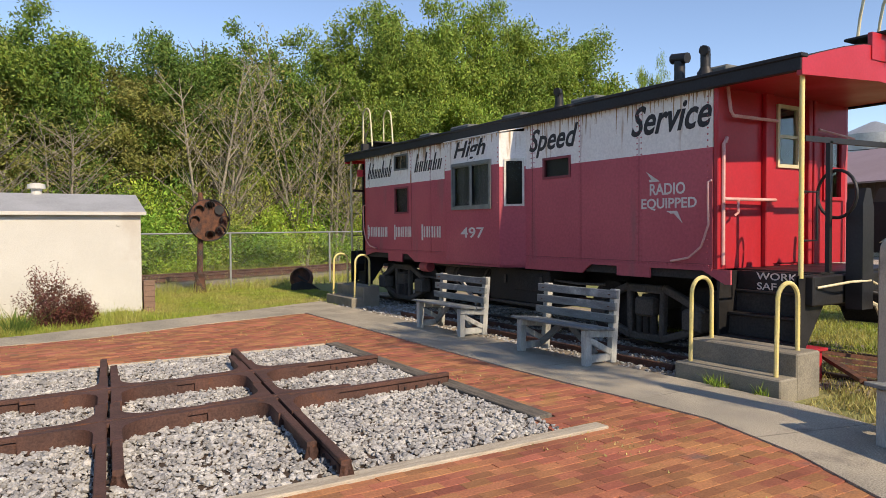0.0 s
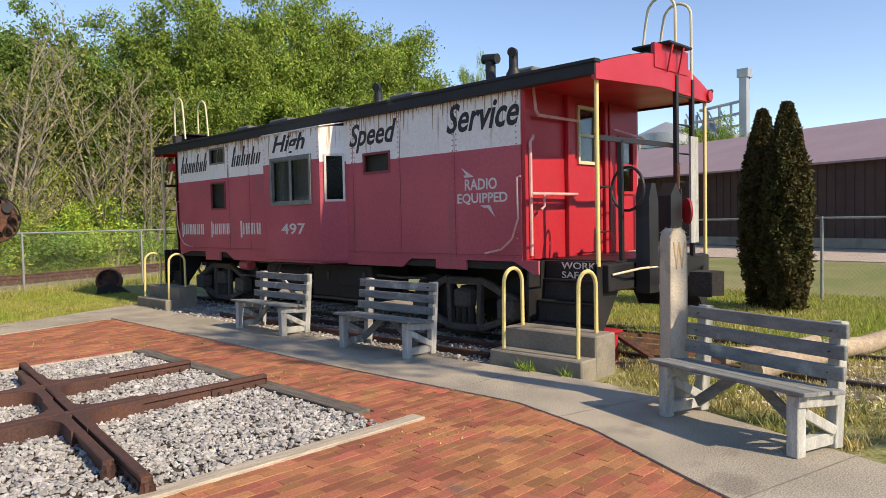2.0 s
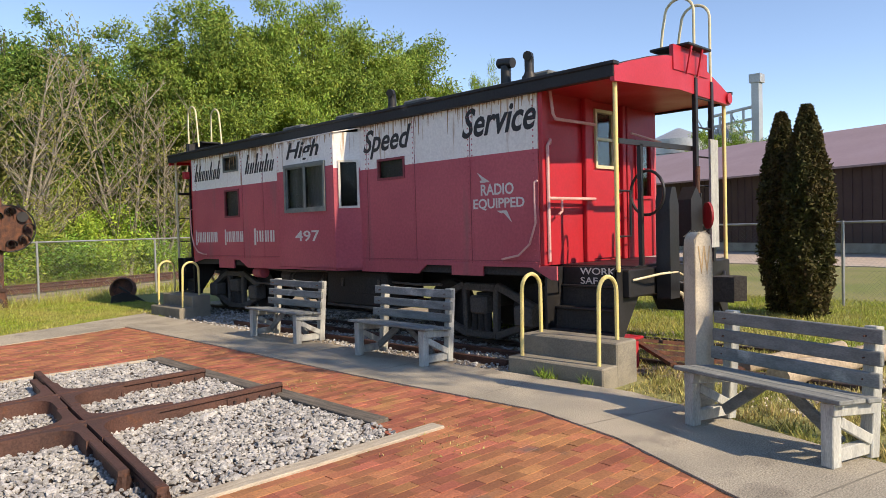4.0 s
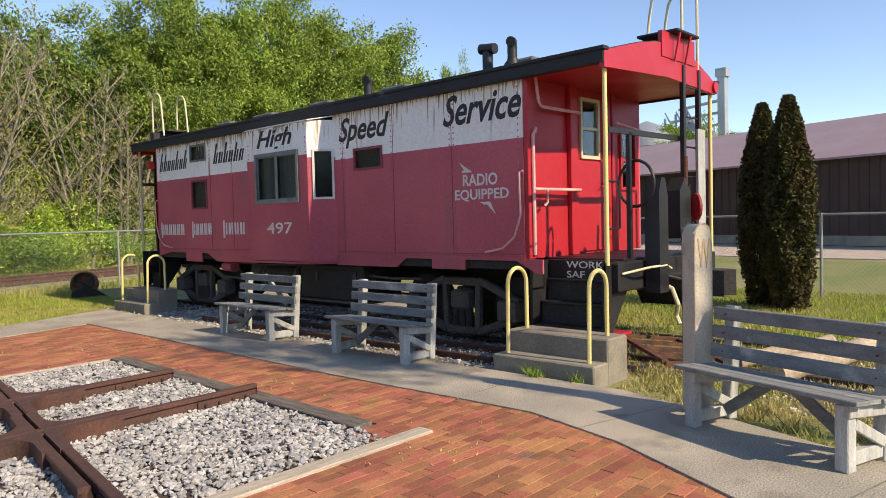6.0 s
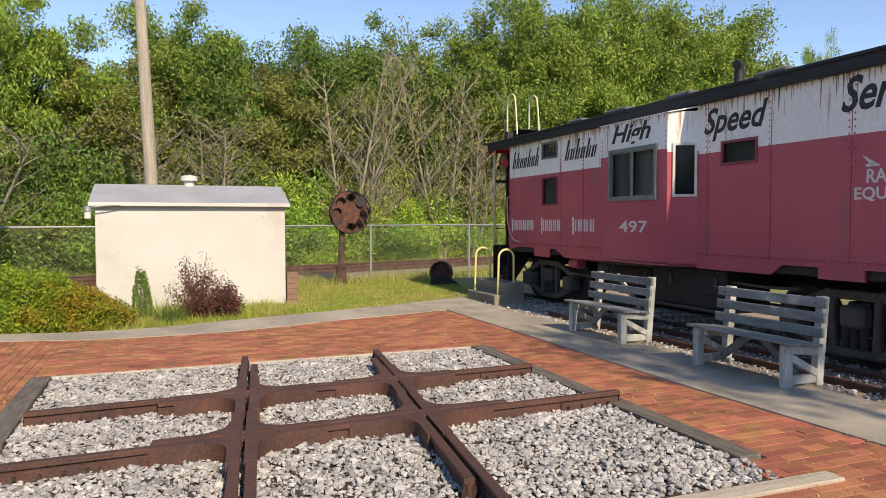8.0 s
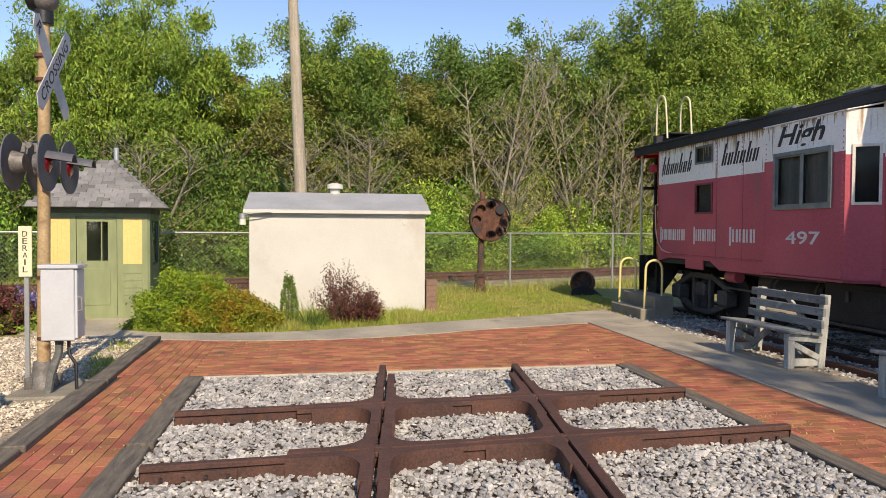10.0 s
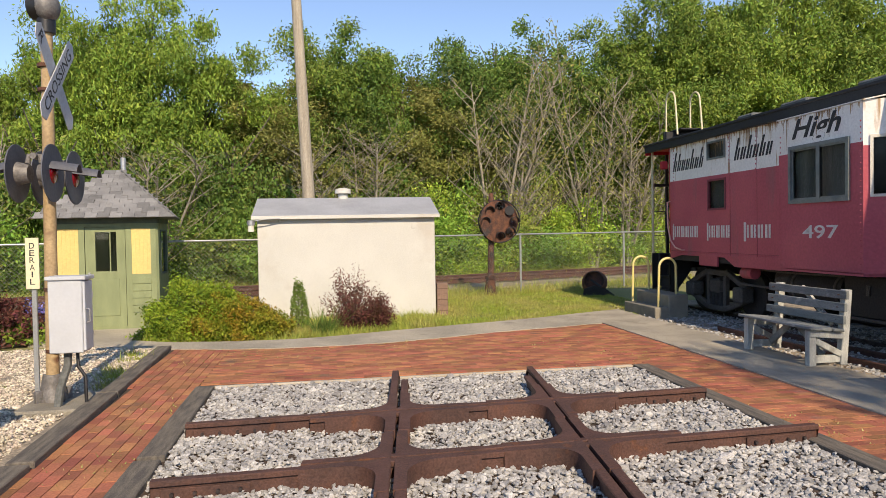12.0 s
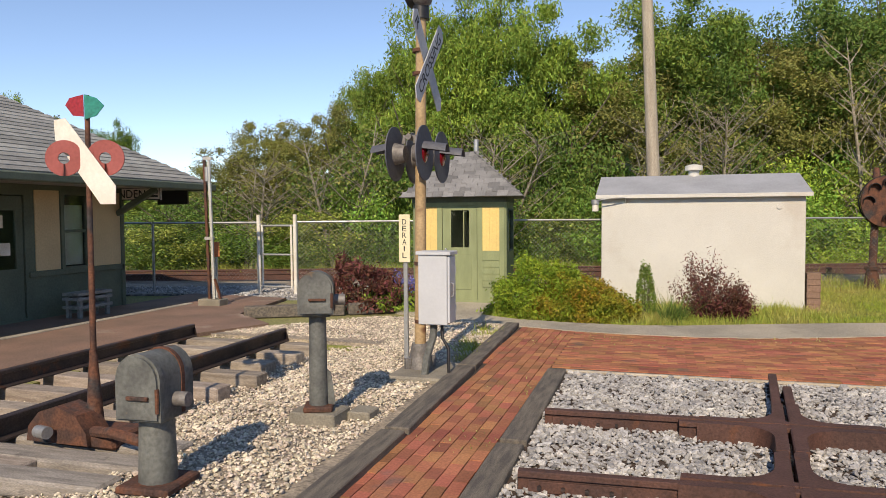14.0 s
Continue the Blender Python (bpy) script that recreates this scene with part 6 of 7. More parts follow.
for p, q in (((-6.8, 12.42), (-5.3, 13.2)), ((-5.25, 13.25), (-4.2, 14.05))):
    b = link_mesh("bed_timber", beam(BM(), (*p, 0.05), (*q, 0.05), 0.2, 0.2, 0.015), M_TIMBER)
    tagged(b, "grey-brown weathered landscape timber edging the flower bed", "timber", "flower bed timbers")

# ---- chain link fences ----
def fence(points, height, label, cell=0.085, skip=()):
    f = thing("chain_link_fence", (*points[0], 0), label, "fence", "chain-link fences")
    base = Vector((*points[0], 0))
    for k, (p, q) in enumerate(zip(points, points[1:])):
        p, q = Vector((*p, 0)) - base, Vector((*q, 0)) - base
        d = (q - p).normalized()
        L = (q - p).length
        n = max(1, round(L / 3.3))
        for i in range(n):
            c = p + d * (L * i / n)
            part("post", cyl(BM(), (c.x, c.y, -0.15), (c.x, c.y, height + 0.03), 0.03, seg=10), M_GALV, f)
        part("top_rail", cyl(BM(), (p.x, p.y, height), (q.x, q.y, height), 0.022, seg=8), M_GALV, f)
        s = np.arange(-height, L, cell)
        vs = []
        for sgn in (1, -1):
            u0 = np.clip(s, 0, L) if sgn > 0 else np.clip(s + height, 0, L)
            u1 = np.clip(s + height, 0, L) if sgn > 0 else np.clip(s, 0, L)
            z0 = (u0 - s) if sgn > 0 else (s + height - u0)
            z1 = (u1 - s) if sgn > 0 else (s + height - u1)
            a = np.array(p)[None] + np.array(d)[None] * u0[:, None] + np.array([0, 0, 1.0])[None] * z0[:, None]
            b = np.array(p)[None] + np.array(d)[None] * u1[:, None] + np.array([0, 0, 1.0])[None] * z1[:, None]
            off = np.array([0, 0, 0.0019])
            vs.append(np.stack([a - off, b - off, b + off, a + off], 1).reshape(-1, 3))
        vs = np.concatenate(vs)
        tagged(soup("wire_mesh", vs, np.arange(len(vs)).reshape(-1, 4), M_WIRE, f), kind="stuff")
    return f


FY = lambda x: 18.3 + 0.35 * x
fence([(-13.5, 15.0), (-8.45, 15.6)], 1.55, "galvanised chain-link fence beside the railway line")
fence([(-7.55, 15.65), (5.45, FY(5.45)), (12.5, FY(12.5)), (15.0, 21.5), (15.0, -6.0)], 1.56, "galvanised chain-link fence in front of the woods")
gate = thing("pedestrian_gate", (-8.0, 15.6, 0), "white pipe gate in the chain-link fence", "gate")
for x in (-8.45, -7.56):
    wpart("gate_post", cyl(BM(), (x, 15.6, -0.1), (x, 15.6, 1.72), 0.042), M_WHITEFRAME, gate)
for z in (0.15, 0.85, 1.48):
    wpart("gate_bar", cyl(BM(), (-8.45, 15.6, z), (-7.56, 15.6, z), 0.022), M_GALV, gate)
for x in (-8.36, -7.65):
    wpart("gate_stile", cyl(BM(), (x, 15.6, 0.12), (x, 15.6, 1.5), 0.025), M_WHITEFRAME, gate)
up = thing("utility_pole", (-0.2, 19.0, 0), "tall weathered wooden utility pole behind the shed", "utility pole")
wpart("pole", cyl(BM(), (-0.07, 19.0, -0.3), (-0.47, 19.0, 9.5), 0.165, 0.105, 20), M_POLE, up)

# main line behind the fence
for off in (2.2, 3.7):
    structure("rail_main", rail(BM(), (-30, FY(-30) + off + 1.2), (30, FY(30) + off + 1.2), 0.07, 1.1), M_RAIL, "rusty main-line rail beyond the fence", "rail")
slab("ground_main_ballast", [(-40, FY(-40) + 2.0), (40, FY(40) + 2.0), (40, FY(40) + 5.6), (-40, FY(-40) + 5.6)], -0.1, 0.0, M_BALLAST_BED, "grey ballast of the main line", "ballast")

slab("ground_line_shoulder", [(-16, 13.2), (-9.9, 15.25), (-7.4, 14.95), (-6.6, 15.2), (-6.4, 18.0), (-16, 14.7)], -0.1, -0.02, M_BED, "grey ballast shoulder of the main line", "ballast")
stones_on("line_ballast", -13.0, -6.4, 14.2, 18.2, 9000, 0.028, -0.012, M_STONE, "coarse grey ballast beside the main line", lambda x, y: (y > 15.05) & (y < FY(x) + 2.1))

# searchlight signal and rusty scoop
sgl = thing("disc_signal", (4.55, 19.95, 0), "rusty round position-light signal on a short post", "signal")
wpart("post", cyl(BM(), (4.55, 20.0, 0.3), (4.62, 20.0, 2.5), 0.085, 0.075), M_RUST, sgl)
wpart("pedestal", cyl(BM(), (4.55, 20.0, -0.1), (4.55, 20.0, 0.42), 0.19, 0.11), M_RUST, sgl)
wpart("pedestal_ring", cyl(BM(), (4.55, 20.0, 0.38), (4.55, 20.0, 0.46), 0.15), M_RUST, sgl)
wpart("finial", cyl(BM(), (4.6, 20.0, 2.45), (4.6, 20.0, 2.68), 0.09, 0.05), M_RUST, sgl)
fc = wpart("disc", cyl(BM(), (4.78, 19.83, 1.92), (4.77, 19.87, 1.92), 0.57, seg=40), M_RUST, sgl, "rust-mottled round signal face")
wpart("disc_rim", tube(BM(), arc((4.78, 19.83, 1.92), 0.565, 0, 354, (1, 0, 0), (0, 0, 1), 40), 0.018, 6), M_BLACK, fc)
for k in range(8):
    a = radians(90 + 45 * k)
    x, z = 4.78 + 0.40 * math.cos(a), 1.92 + 0.40 * math.sin(a)
    if k in (3, 7):
        wpart("blank_cover", cyl(BM(), (x, 19.83, z), (x, 19.815, z), 0.13, seg=18), M_BLACK, fc)
        continue
    wpart("lamp_lens", cyl(BM(), (x, 19.828, z), (x, 19.81, z), 0.10, seg=18), M_GLASS, fc)
    hood = BM()
    ring = [[(x + 0.12 * math.cos(radians(b)), 19.83 - (0.2 if e else 0.0), z + 0.12 * math.sin(radians(b))) for b in range(-20, 201, 20)] for e in (0, 1)]
    for (p, q, r, s) in zip(ring[0], ring[0][1:], ring[1][1:], ring[1]):
        hood.faces.new([hood.verts.new(c) for c in (p, q, r, s)])
    bmesh.ops.remove_doubles(hood, verts=hood.verts, dist=1e-4)
    bmesh.ops.solidify(hood, geom=hood.faces[:], thickness=0.008)
    wpart("hood", hood, M_BLACK, fc)
sc = thing("rusty_plough_blade", (7.1, 19.0, 0), "dark rusty plough blade leaning in the grass", "plough blade")
bm = cyl(BM(), (7.1, 19.0, 0.27), (7.03, 18.86, 0.33), 0.33, 0.25, 24, False)
bmesh.ops.create_circle(bm, cap_ends=True, segments=24, radius=0.33, matrix=Matrix.Translation((7.1, 19.0, 0.27)) @ Vector((0.08, 0.16, -0.06)).to_track_quat("Z", "Y").to_matrix().to_4x4())
bmesh.ops.remove_doubles(bm, verts=bm.verts, dist=0.002)
wpart("mouldboard", bm, M_RUST, sc, "round rusty dished blade")
wpart("share", prism(BM(), [(-0.42, -0.05), (-0.38, 0.14), (-0.1, 0.22), (0.2, 0.12), (0.45, -0.05)], lambda u, v, w: Vector((7.1 + u, 18.75 + w, v)), -0.02, 0.02), M_BLACK, sc)
wpart("strut", beam(BM(), (7.0, 19.0, 0.35), (7.5, 18.7, -0.05), 0.06, 0.05), M_BLACK, sc)

# clutter behind the post
for p, q, r in (((7.4, 2.75, 0.08), (10.4, 2.1, 0.10), 0.13), ((7.9, 3.3, 0.05), (9.6, 2.8, 0.06), 0.10)):
    lg = link_mesh("log", tube(BM(), [Vector(p).lerp(Vector(q), k / 7) + Vector((0, 0, 0.02 * math.sin(k * 2.1))) for k in range(8)], r, 12, r * 0.8), M_LOG)
    tagged(lg, "pale barkless log lying in dry grass", "log", "logs behind the bench")
rk = thing("scrap_grid", (7.9, 4.0, 0), "rusty angle-iron grid lying beside the caboose steps", "scrap iron")
for p, q in (((7.2, 3.75, 0.12), (7.9, 4.65, 0.22)), ((7.75, 3.25, 0.03), (8.5, 4.2, 0.12)), ((7.2, 3.75, 0.10), (7.75, 3.25, 0.03)), ((7.9, 4.65, 0.22), (8.5, 4.2, 0.12)),
             ((7.4, 4.0, 0.14), (7.95, 3.5, 0.06)), ((7.55, 4.2, 0.16), (8.1, 3.72, 0.08)), ((7.72, 4.42, 0.19), (8.3, 3.95, 0.1))):
    wpart("angle_bar", beam(BM(), p, q, 0.07, 0.04), M_RUST, rk)
jk = thing("red_stand", (7.75, 4.75, 0), "short red steel stand under the caboose platform", "stand")
wpart("column", box(BM(), 7.34, 7.62, 4.40, 5.22, -0.1, 0.29, 0.015), M_RED, jk)
wpart("top_plate", box(BM(), 7.3, 7.66, 4.36, 5.26, 0.288, 0.32, 0.006), M_RED, jk)

# ---- buildings and plant in the distance ----
wh = thing("warehouse", (38, 15, 0), "long brown sheet-metal warehouse with a mauve roof", "warehouse")
A0, A1 = Vector((33.5, 0.5, 0)), Vector((46.5, 43.0, 0))
dd = (A1 - A0).normalized()
nn = Vector((dd.y, -dd.x, 0))
wm = Matrix((dd, nn, Vector((0, 0, 1)))).transposed().to_4x4()
wm.translation = A0 - wh.location
LL = (A1 - A0).length
part("wall", box(BM(), 0, LL, 0, 14, 0, 4.05, 0, wm), M_MAROON, wh, "ribbed brown sheet wall")
for k in range(int(LL / 0.45)):
    part("wall_rib", box(BM(), k * 0.45, k * 0.45 + 0.05, -0.04, 0, 0.4, 4.0, 0, wm), M_MAROON, wh)
part("plinth", box(BM(), 0, LL, -0.06, 0, 0, 0.45, 0, wm), M_CONCRETE, wh)
part("roof", prism(BM(), [(-0.5, 4.0), (7.0, 6.6), (14.5, 4.0), (14.5, 3.9), (7.0, 6.5), (-0.5, 3.9)], lambda u, v, w: wm @ Vector((w, u, v)), -0.5, LL), M_LILAC, wh, "mauve sheet roof")
tank = thing("storage_tank", (90, 45, 0), "pale steel storage tank beyond the warehouse", "tank")
wpart("shell", cyl(BM(), (90, 45.5, 0), (90, 45.5, 12.5), 4.2, seg=28), M_SILO, tank)
wpart("cone_roof", cyl(BM(), (90, 45.5, 12.5), (90, 45.5, 14.2), 4.2, 0.3, seg=28), M_SILO, tank)
ele = thing("grain_plant", (120, 50, 0), "distant grain plant with catwalks and a tall leg", "grain plant")
wpart("leg_tower", box(BM(), 119, 120.6, 46.1, 47.3, 0, 24.5), M_SILO, ele)
wpart("leg_head", box(BM(), 118.8, 120.8, 45.8, 47.6, 24.2, 25.6), M_SILO, ele)
for z in (16.5, 18.5, 20.5):
    wpart("catwalk", beam(BM(), (120, 47, z), (120, 58 - (z - 16) * 0.8, z - 0.8), 0.8, 0.35), M_SILO, ele)
for y in (49, 51, 53, 55, 57):
    wpart("bent", box(BM(), 119.7, 120.1, y - 0.15, y + 0.15, 0, 20.5 - (y - 49) * 0.25), M_SILO, ele)
for y in (49, 51, 53, 55):
    wpart("brace", beam(BM(), (120, y, 15.5), (120, y + 2, 19.5), 0.2, 0.2), M_SILO, ele)
wpart("bin", cyl(BM(), (122, 53, 0), (122, 53, 15), 4.5, seg=24), M_SILO, ele)
wpart("bin_roof", cyl(BM(), (122, 53, 15), (122, 53, 18.5), 4.5, 0.5, seg=24), M_SILO, ele)
slab("ground_gravel_lot", [(25, -12), (33, -12), (40, 22), (29, 22)], -0.1, -0.03, M_STONE_TAN, "pale gravel lot before the warehouse", "gravel lot")
wire = thing("power_line", (60, 33, 0), "thin overhead wire on far wooden poles", "power line")
wpart("cable", tube(BM(), [(60, 33 - 3.2 * k, 7.9 - 0.3 * math.sin(k / 12 * math.pi)) for k in range(13)], 0.03, 5), M_BLACK, wire)
for y in (33.0, -5.4):
    wpart("pole", cyl(BM(), (60, y, -0.1), (60, y, 8.3), 0.15, 0.11), M_POLE, wire)

# ---- trees and plants ----
def crown_points(rng, clusters, leaves, rx, rz, zc, spread, low=0.0, lumpy=0.25):
    """Leaf centres in clumps that fill an uneven crown, denser near its skin."""
    d = rng.normal(size=(clusters, 3))
    d /= np.linalg.norm(d, axis=1, keepdims=True)
    rad = rng.uniform(0.3, 1.0, clusters) ** 0.55 * (1 + np.clip(rng.normal(0, lumpy, clusters), -0.5, 0.1))
    c = d * rad[:, None] * np.array([rx, rx, rz]) + np.array([0, 0, zc])
    c[:, 2] = np.maximum(c[:, 2], low)
    size = spread * rng.uniform(0.35, 1.25, clusters)
    pick = rng.integers(0, clusters, leaves)
    p = rng.normal(size=(leaves, 3))
    p *= (rng.uniform(0.3, 1.0, leaves) ** 0.4 / np.linalg.norm(p, axis=1))[:, None] * np.array([1.0, 1.0, 0.7])
    return c[pick] + p * size[pick][:, None] + rng.normal(0, 0.15, (leaves, 3)), c


def limbs(bm, rng, height, n, spread, r0, z0=0.25, up=0.75):
    tops = []
    bend = rng.normal(0, 0.25, 2)
    stem = [Vector((bend[0] * k / 6, bend[1] * (k / 6) ** 2, height * k / 6)) for k in range(7)]
    tube(bm, [Vector((0, 0, -0.3))] + stem, r0, 8, r0 * 0.25)
    for i in range(n):
        t = rng.uniform(z0, 0.92)
        s = Vector((0, 0, height * t)) + Vector((bend[0] * t, bend[1] * t * t, 0))
        a = rng.uniform(0, 2 * math.pi)
        L = spread * (1.15 - 0.7 * t) * rng.uniform(0.6, 1.15)
        d = Vector((math.cos(a), math.sin(a), up * rng.uniform(0.6, 1.4)))
        pts = [s + d * (L * k / 4) + Vector((0, 0, 0.05 * L * (k / 4) ** 2)) for k in range(5)]
        tube(bm, pts, r0 * 0.38 * (1.1 - 0.6 * t), 5, 0.012)
        tops.append((pts, L))
    return tops


def tree(name, seed, material, height, rx, leaves, label, clusters=70, size=0.075, spread=1.0, low=0.8, droop=0.0, zc=None, rz=None, bark=M_BARK):
    r = np.random.default_rng(seed)
    t = thing(name, (0, -400, 0), label, "tree", "trees of the woods")
    bm = BM()
    limbs(bm, r, height * 0.86, 14, rx * 0.9, 0.15)
    part("trunk", bm, bark, t)
    p, _ = crown_points(r, clusters, leaves, rx, rz or height * 0.42, zc or height * 0.57, spread, low)
    v, f = leaf_cloud(p, size * r.uniform(0.6, 1.3, len(p)), r, 1.5, droop)
    soup("crown", v, f, material, t)
    return t


def twig_tree(seed, height, label, leaves=1500):
    r = np.random.default_rng(seed)
    t = thing("bare_tree", (0, -400, 0), label, "tree", "thin trees by the fence")
    bm = BM()
    tops = []
    for k in range(3):
        base = r.normal(0, 0.15, 2)
        lean = Vector((r.normal(0, 0.16), r.normal(0, 0.1), 1))
        h = height * r.uniform(0.75, 1)
        pts = [Vector((*base, -0.2)) + lean * h * j / 7 for j in range(8)]
        tube(bm, pts, 0.075, 6, 0.012)
        for i in range(22):
            s = pts[0].lerp(pts[-1], r.uniform(0.15, 0.95))
            a = r.uniform(0, 2 * math.pi)
            L = r.uniform(0.7, 2.2) * (1.15 - s.z / height * 0.7)
            d = Vector((math.cos(a), math.sin(a) * 0.8, r.uniform(0.5, 1.3)))
            br = [s + d * L * j / 3 for j in range(4)]
            tube(bm, br, 0.022, 4, 0.006)
            tops.append(br[-1])
            for j in range(4):
                q = br[1].lerp(br[3], r.uniform(0, 1))
                e = Vector((r.normal(), r.normal(), abs(r.normal()) + 0.3)).normalized() * r.uniform(0.3, 0.8)
                tube(bm, [q, q + e * 0.5, q + e], 0.009, 3, 0.004)
                tops.append(q + e)
    part("trunk", bm, M_TWIG, t)
    c = np.array([tuple(v) for v in tops])
    p = c[r.integers(0, len(c), leaves)] + r.normal(0, 0.22, (leaves, 3))
    v, f = leaf_cloud(p, 0.045 * r.uniform(0.6, 1.3, leaves), r)
    soup("crown", v, f, M_LEAF[2], t)
    return t


KINDS = [tree("broadleaf_tree", 11, M_LEAF[0], 10, 3.2, 50000, "tall broadleaf tree with fresh green leaves", 130, 0.051, 0.62),
         tree("broadleaf_tree", 12, M_LEAF[1], 10, 3.0, 50000, "tall dark green broadleaf tree", 130, 0.051, 0.62),
         tree("broadleaf_tree", 13, M_LEAF[2], 10, 3.3, 50000, "olive-green half-leaved tree of the woods", 130, 0.051, 0.62),
         tree("willow_tree", 14, M_LEAF[3], 10, 3.1, 50000, "drooping light green willow-like tree", 130, 0.051, 0.62, 1.0, 0.7)]
SHRUBS = [tree("thicket_shrub", 21, M_LEAF_BUSH[0], 3, 1.9, 24000, "dense bright green undergrowth bush", 60, 0.038, 0.58, 0.1, 0, 1.1, 1.25),
          tree("thicket_shrub", 22, M_LEAF_BUSH[1], 3, 1.8, 22000, "dense olive undergrowth bush", 60, 0.038, 0.58, 0.1, 0, 1.2, 1.3),
          tree("thicket_shrub", 23, M_LEAF_BUSH[2], 3, 1.9, 24000, "dense dark green vine-covered bush", 60, 0.038, 0.58, 0.1, 0, 1.1, 1.25),
          tree("thicket_shrub", 24, M_LEAF[1], 3, 1.9, 22000, "shady deep green undergrowth bush", 60, 0.036, 0.58, 0.1, 0, 1.15, 1.3)]
BARE = [twig_tree(31, 6.6, "thin grey half-bare tree with sparse leaves"), twig_tree(32, 6.0, "grey twiggy half-bare sapling clump", 1100)]


def plant_at(kind, az, dist, top, width=1.0):
    a = radians(az)
    c = copy_thing(kind, pose(dist * math.sin(a), dist * math.cos(a), -0.06, 0, 0, rng.uniform(0, 360)))
    h = {"thicket_shrub": 2.9, "bare_tree": 6.6}.get(kind.name.split(".")[0], 10.7)
    c.scale = (width, width, top / h)
    return c


def edge(az):
    return 25.8 / max(0.32, math.cos(radians(az)) - 0.35 * math.sin(radians(az)))


# skyline: bearing, elevation of the top, kind
for az, el, kind in ((-31.3, 5.0, 2), (-28.8, 7.0, 2), (-26, 6.6, 2), (-23.6, 9.0, 2), (-20.8, 11.4, 0), (-17.8, 14.8, 3), (-15, 16.6, 3), (-11.6, 17.6, 3), (-8, 14.8, 3), (-4.8, 9.0, 2), (-2.6, 11.5, 2), (0.4, 15.8, 0), (2.8, 16.2, 1),
                     (5.8, 12.8, 2), (8.2, 10.8, 2), (10.8, 15.0, 1), (13.2, 17.0, 1), (16.8, 14.6, 1), (19.6, 13.6, 1), (22.4, 15.0, 0), (25.2, 17.0, 0), (28.4, 18.0, 0), (31.2, 17.8, 3),
                     (34.4, 18.0, 0), (37, 16.6, 0), (39.8, 15.6, 3), (41.9, 15.4, 0)):
    D = (edge(az) + 4.5) * (1.0 if az < 25 else 0.92)
    plant_at(KINDS[kind], az, D, 1.66 + D * math.tan(radians(el + 0.9)), (0.88 if az > -14 else (0.72 if az > -19 else 0.5)) * D / 30 + 0.05)
for az in range(-34, 47, 4):
    D = edge(az) + 10
    plant_at(KINDS[(az // 4) % 3], az + rng.uniform(-1, 1), D, 1.66 + D * math.tan(radians(3.0 if az < -18 else (8 if abs(az + 4) < 3 or abs(az - 8) < 2 else 9.5))), 1.25)
for k, az in enumerate(np.arange(-36, 47, 2.2)):
    D = edge(az) + rng.uniform(1.2, 2.4)
    plant_at(SHRUBS[k % 3 if az > 7 else (3, 1, 3, 2)[k % 4]], az, D, rng.uniform(2.2, 3.6) if az > -26 else rng.uniform(1.7, 2.4), rng.uniform(0.9, 1.25))
for k, az in enumerate(np.arange(-34, 47, 2.7)):
    D = edge(az) + rng.uniform(2.5, 4.0)
    plant_at(SHRUBS[(k * 2 + 1) % 3 if az > 7 else 3], az, D, rng.uniform(3.8, 5.6) if az > -24 else rng.uniform(2.2, 3.0), rng.uniform(1.1, 1.5))
for az, el, k in ((13.0, 13.4, 0), (14.6, 11.5, 1), (21.0, 13.0, 0), (22.8, 11.5, 1), (24.6, 9.5, 0), (3.5, 9.5, 1), (-1.5, 8.6, 1), (-12.5, 7.5, 1), (-24, 7.0, 0), (-30, 5.5, 1)):
    D = edge(az) + 0.2
    plant_at(BARE[k], az, D, 1.66 + D * math.tan(radians(el)), 1.15)
# unseen trees added to close the place behind the walk and darken pane reflections
for k, az in enumerate(range(98, 268, 9)):
    plant_at(KINDS[k % 3], az + rng.uniform(-2, 2), rng.uniform(34, 42), rng.uniform(5, 7.5), 1.3)
# far trees beyond the depot and the warehouse
for az, el, D, kind, w in ((-47.2, 9.6, 46, 3, 0.45), (-44.5, 8.0, 48, 2, 0.5), (-40.4, 8.2, 46, 1, 0.5), (-38, 3.4, 70, 1, 1.6), (-50, 5, 60, 0, 1.5), (-35, 3.0, 75, 0, 1.8), (48.4, 13.8, 52, 3, 0.42), (66.3, 7.8, 88, 3, 1.3), (68.6, 6.6, 88, 0, 1.1)):
    plant_at(KINDS[kind], az, D, 1.66 + D * math.tan(radians(el)), w)
for az in range(-64, -34, 5):
    plant_at(KINDS[1], az, 95, 6.5, 2.4)
for o in (*KINDS, *SHRUBS, *BARE):
    # the first of each kind stands behind the walk among the woods
    i = (*KINDS, *SHRUBS, *BARE).index(o)
    az = 13 + 4 * i
    o.matrix_world = pose((edge(az) + 13) * math.sin(radians(az)), (edge(az) + 13) * math.cos(radians(az)), -0.06)


# out-of-view tree, its place and crown fitted to the shade on the walk
slim = tree("slender_tree", 71, M_LEAF[1], 12.8, 0.55, 1000, "unseen slender tree, added to dapple the walk with shade", 30, 0.085, 0.6, 8.6, 0, 10.8, 1.7)
slim.matrix_world = pose(6.85, -7.2, -0.06)
tagged(slim, group="trees behind the walk")


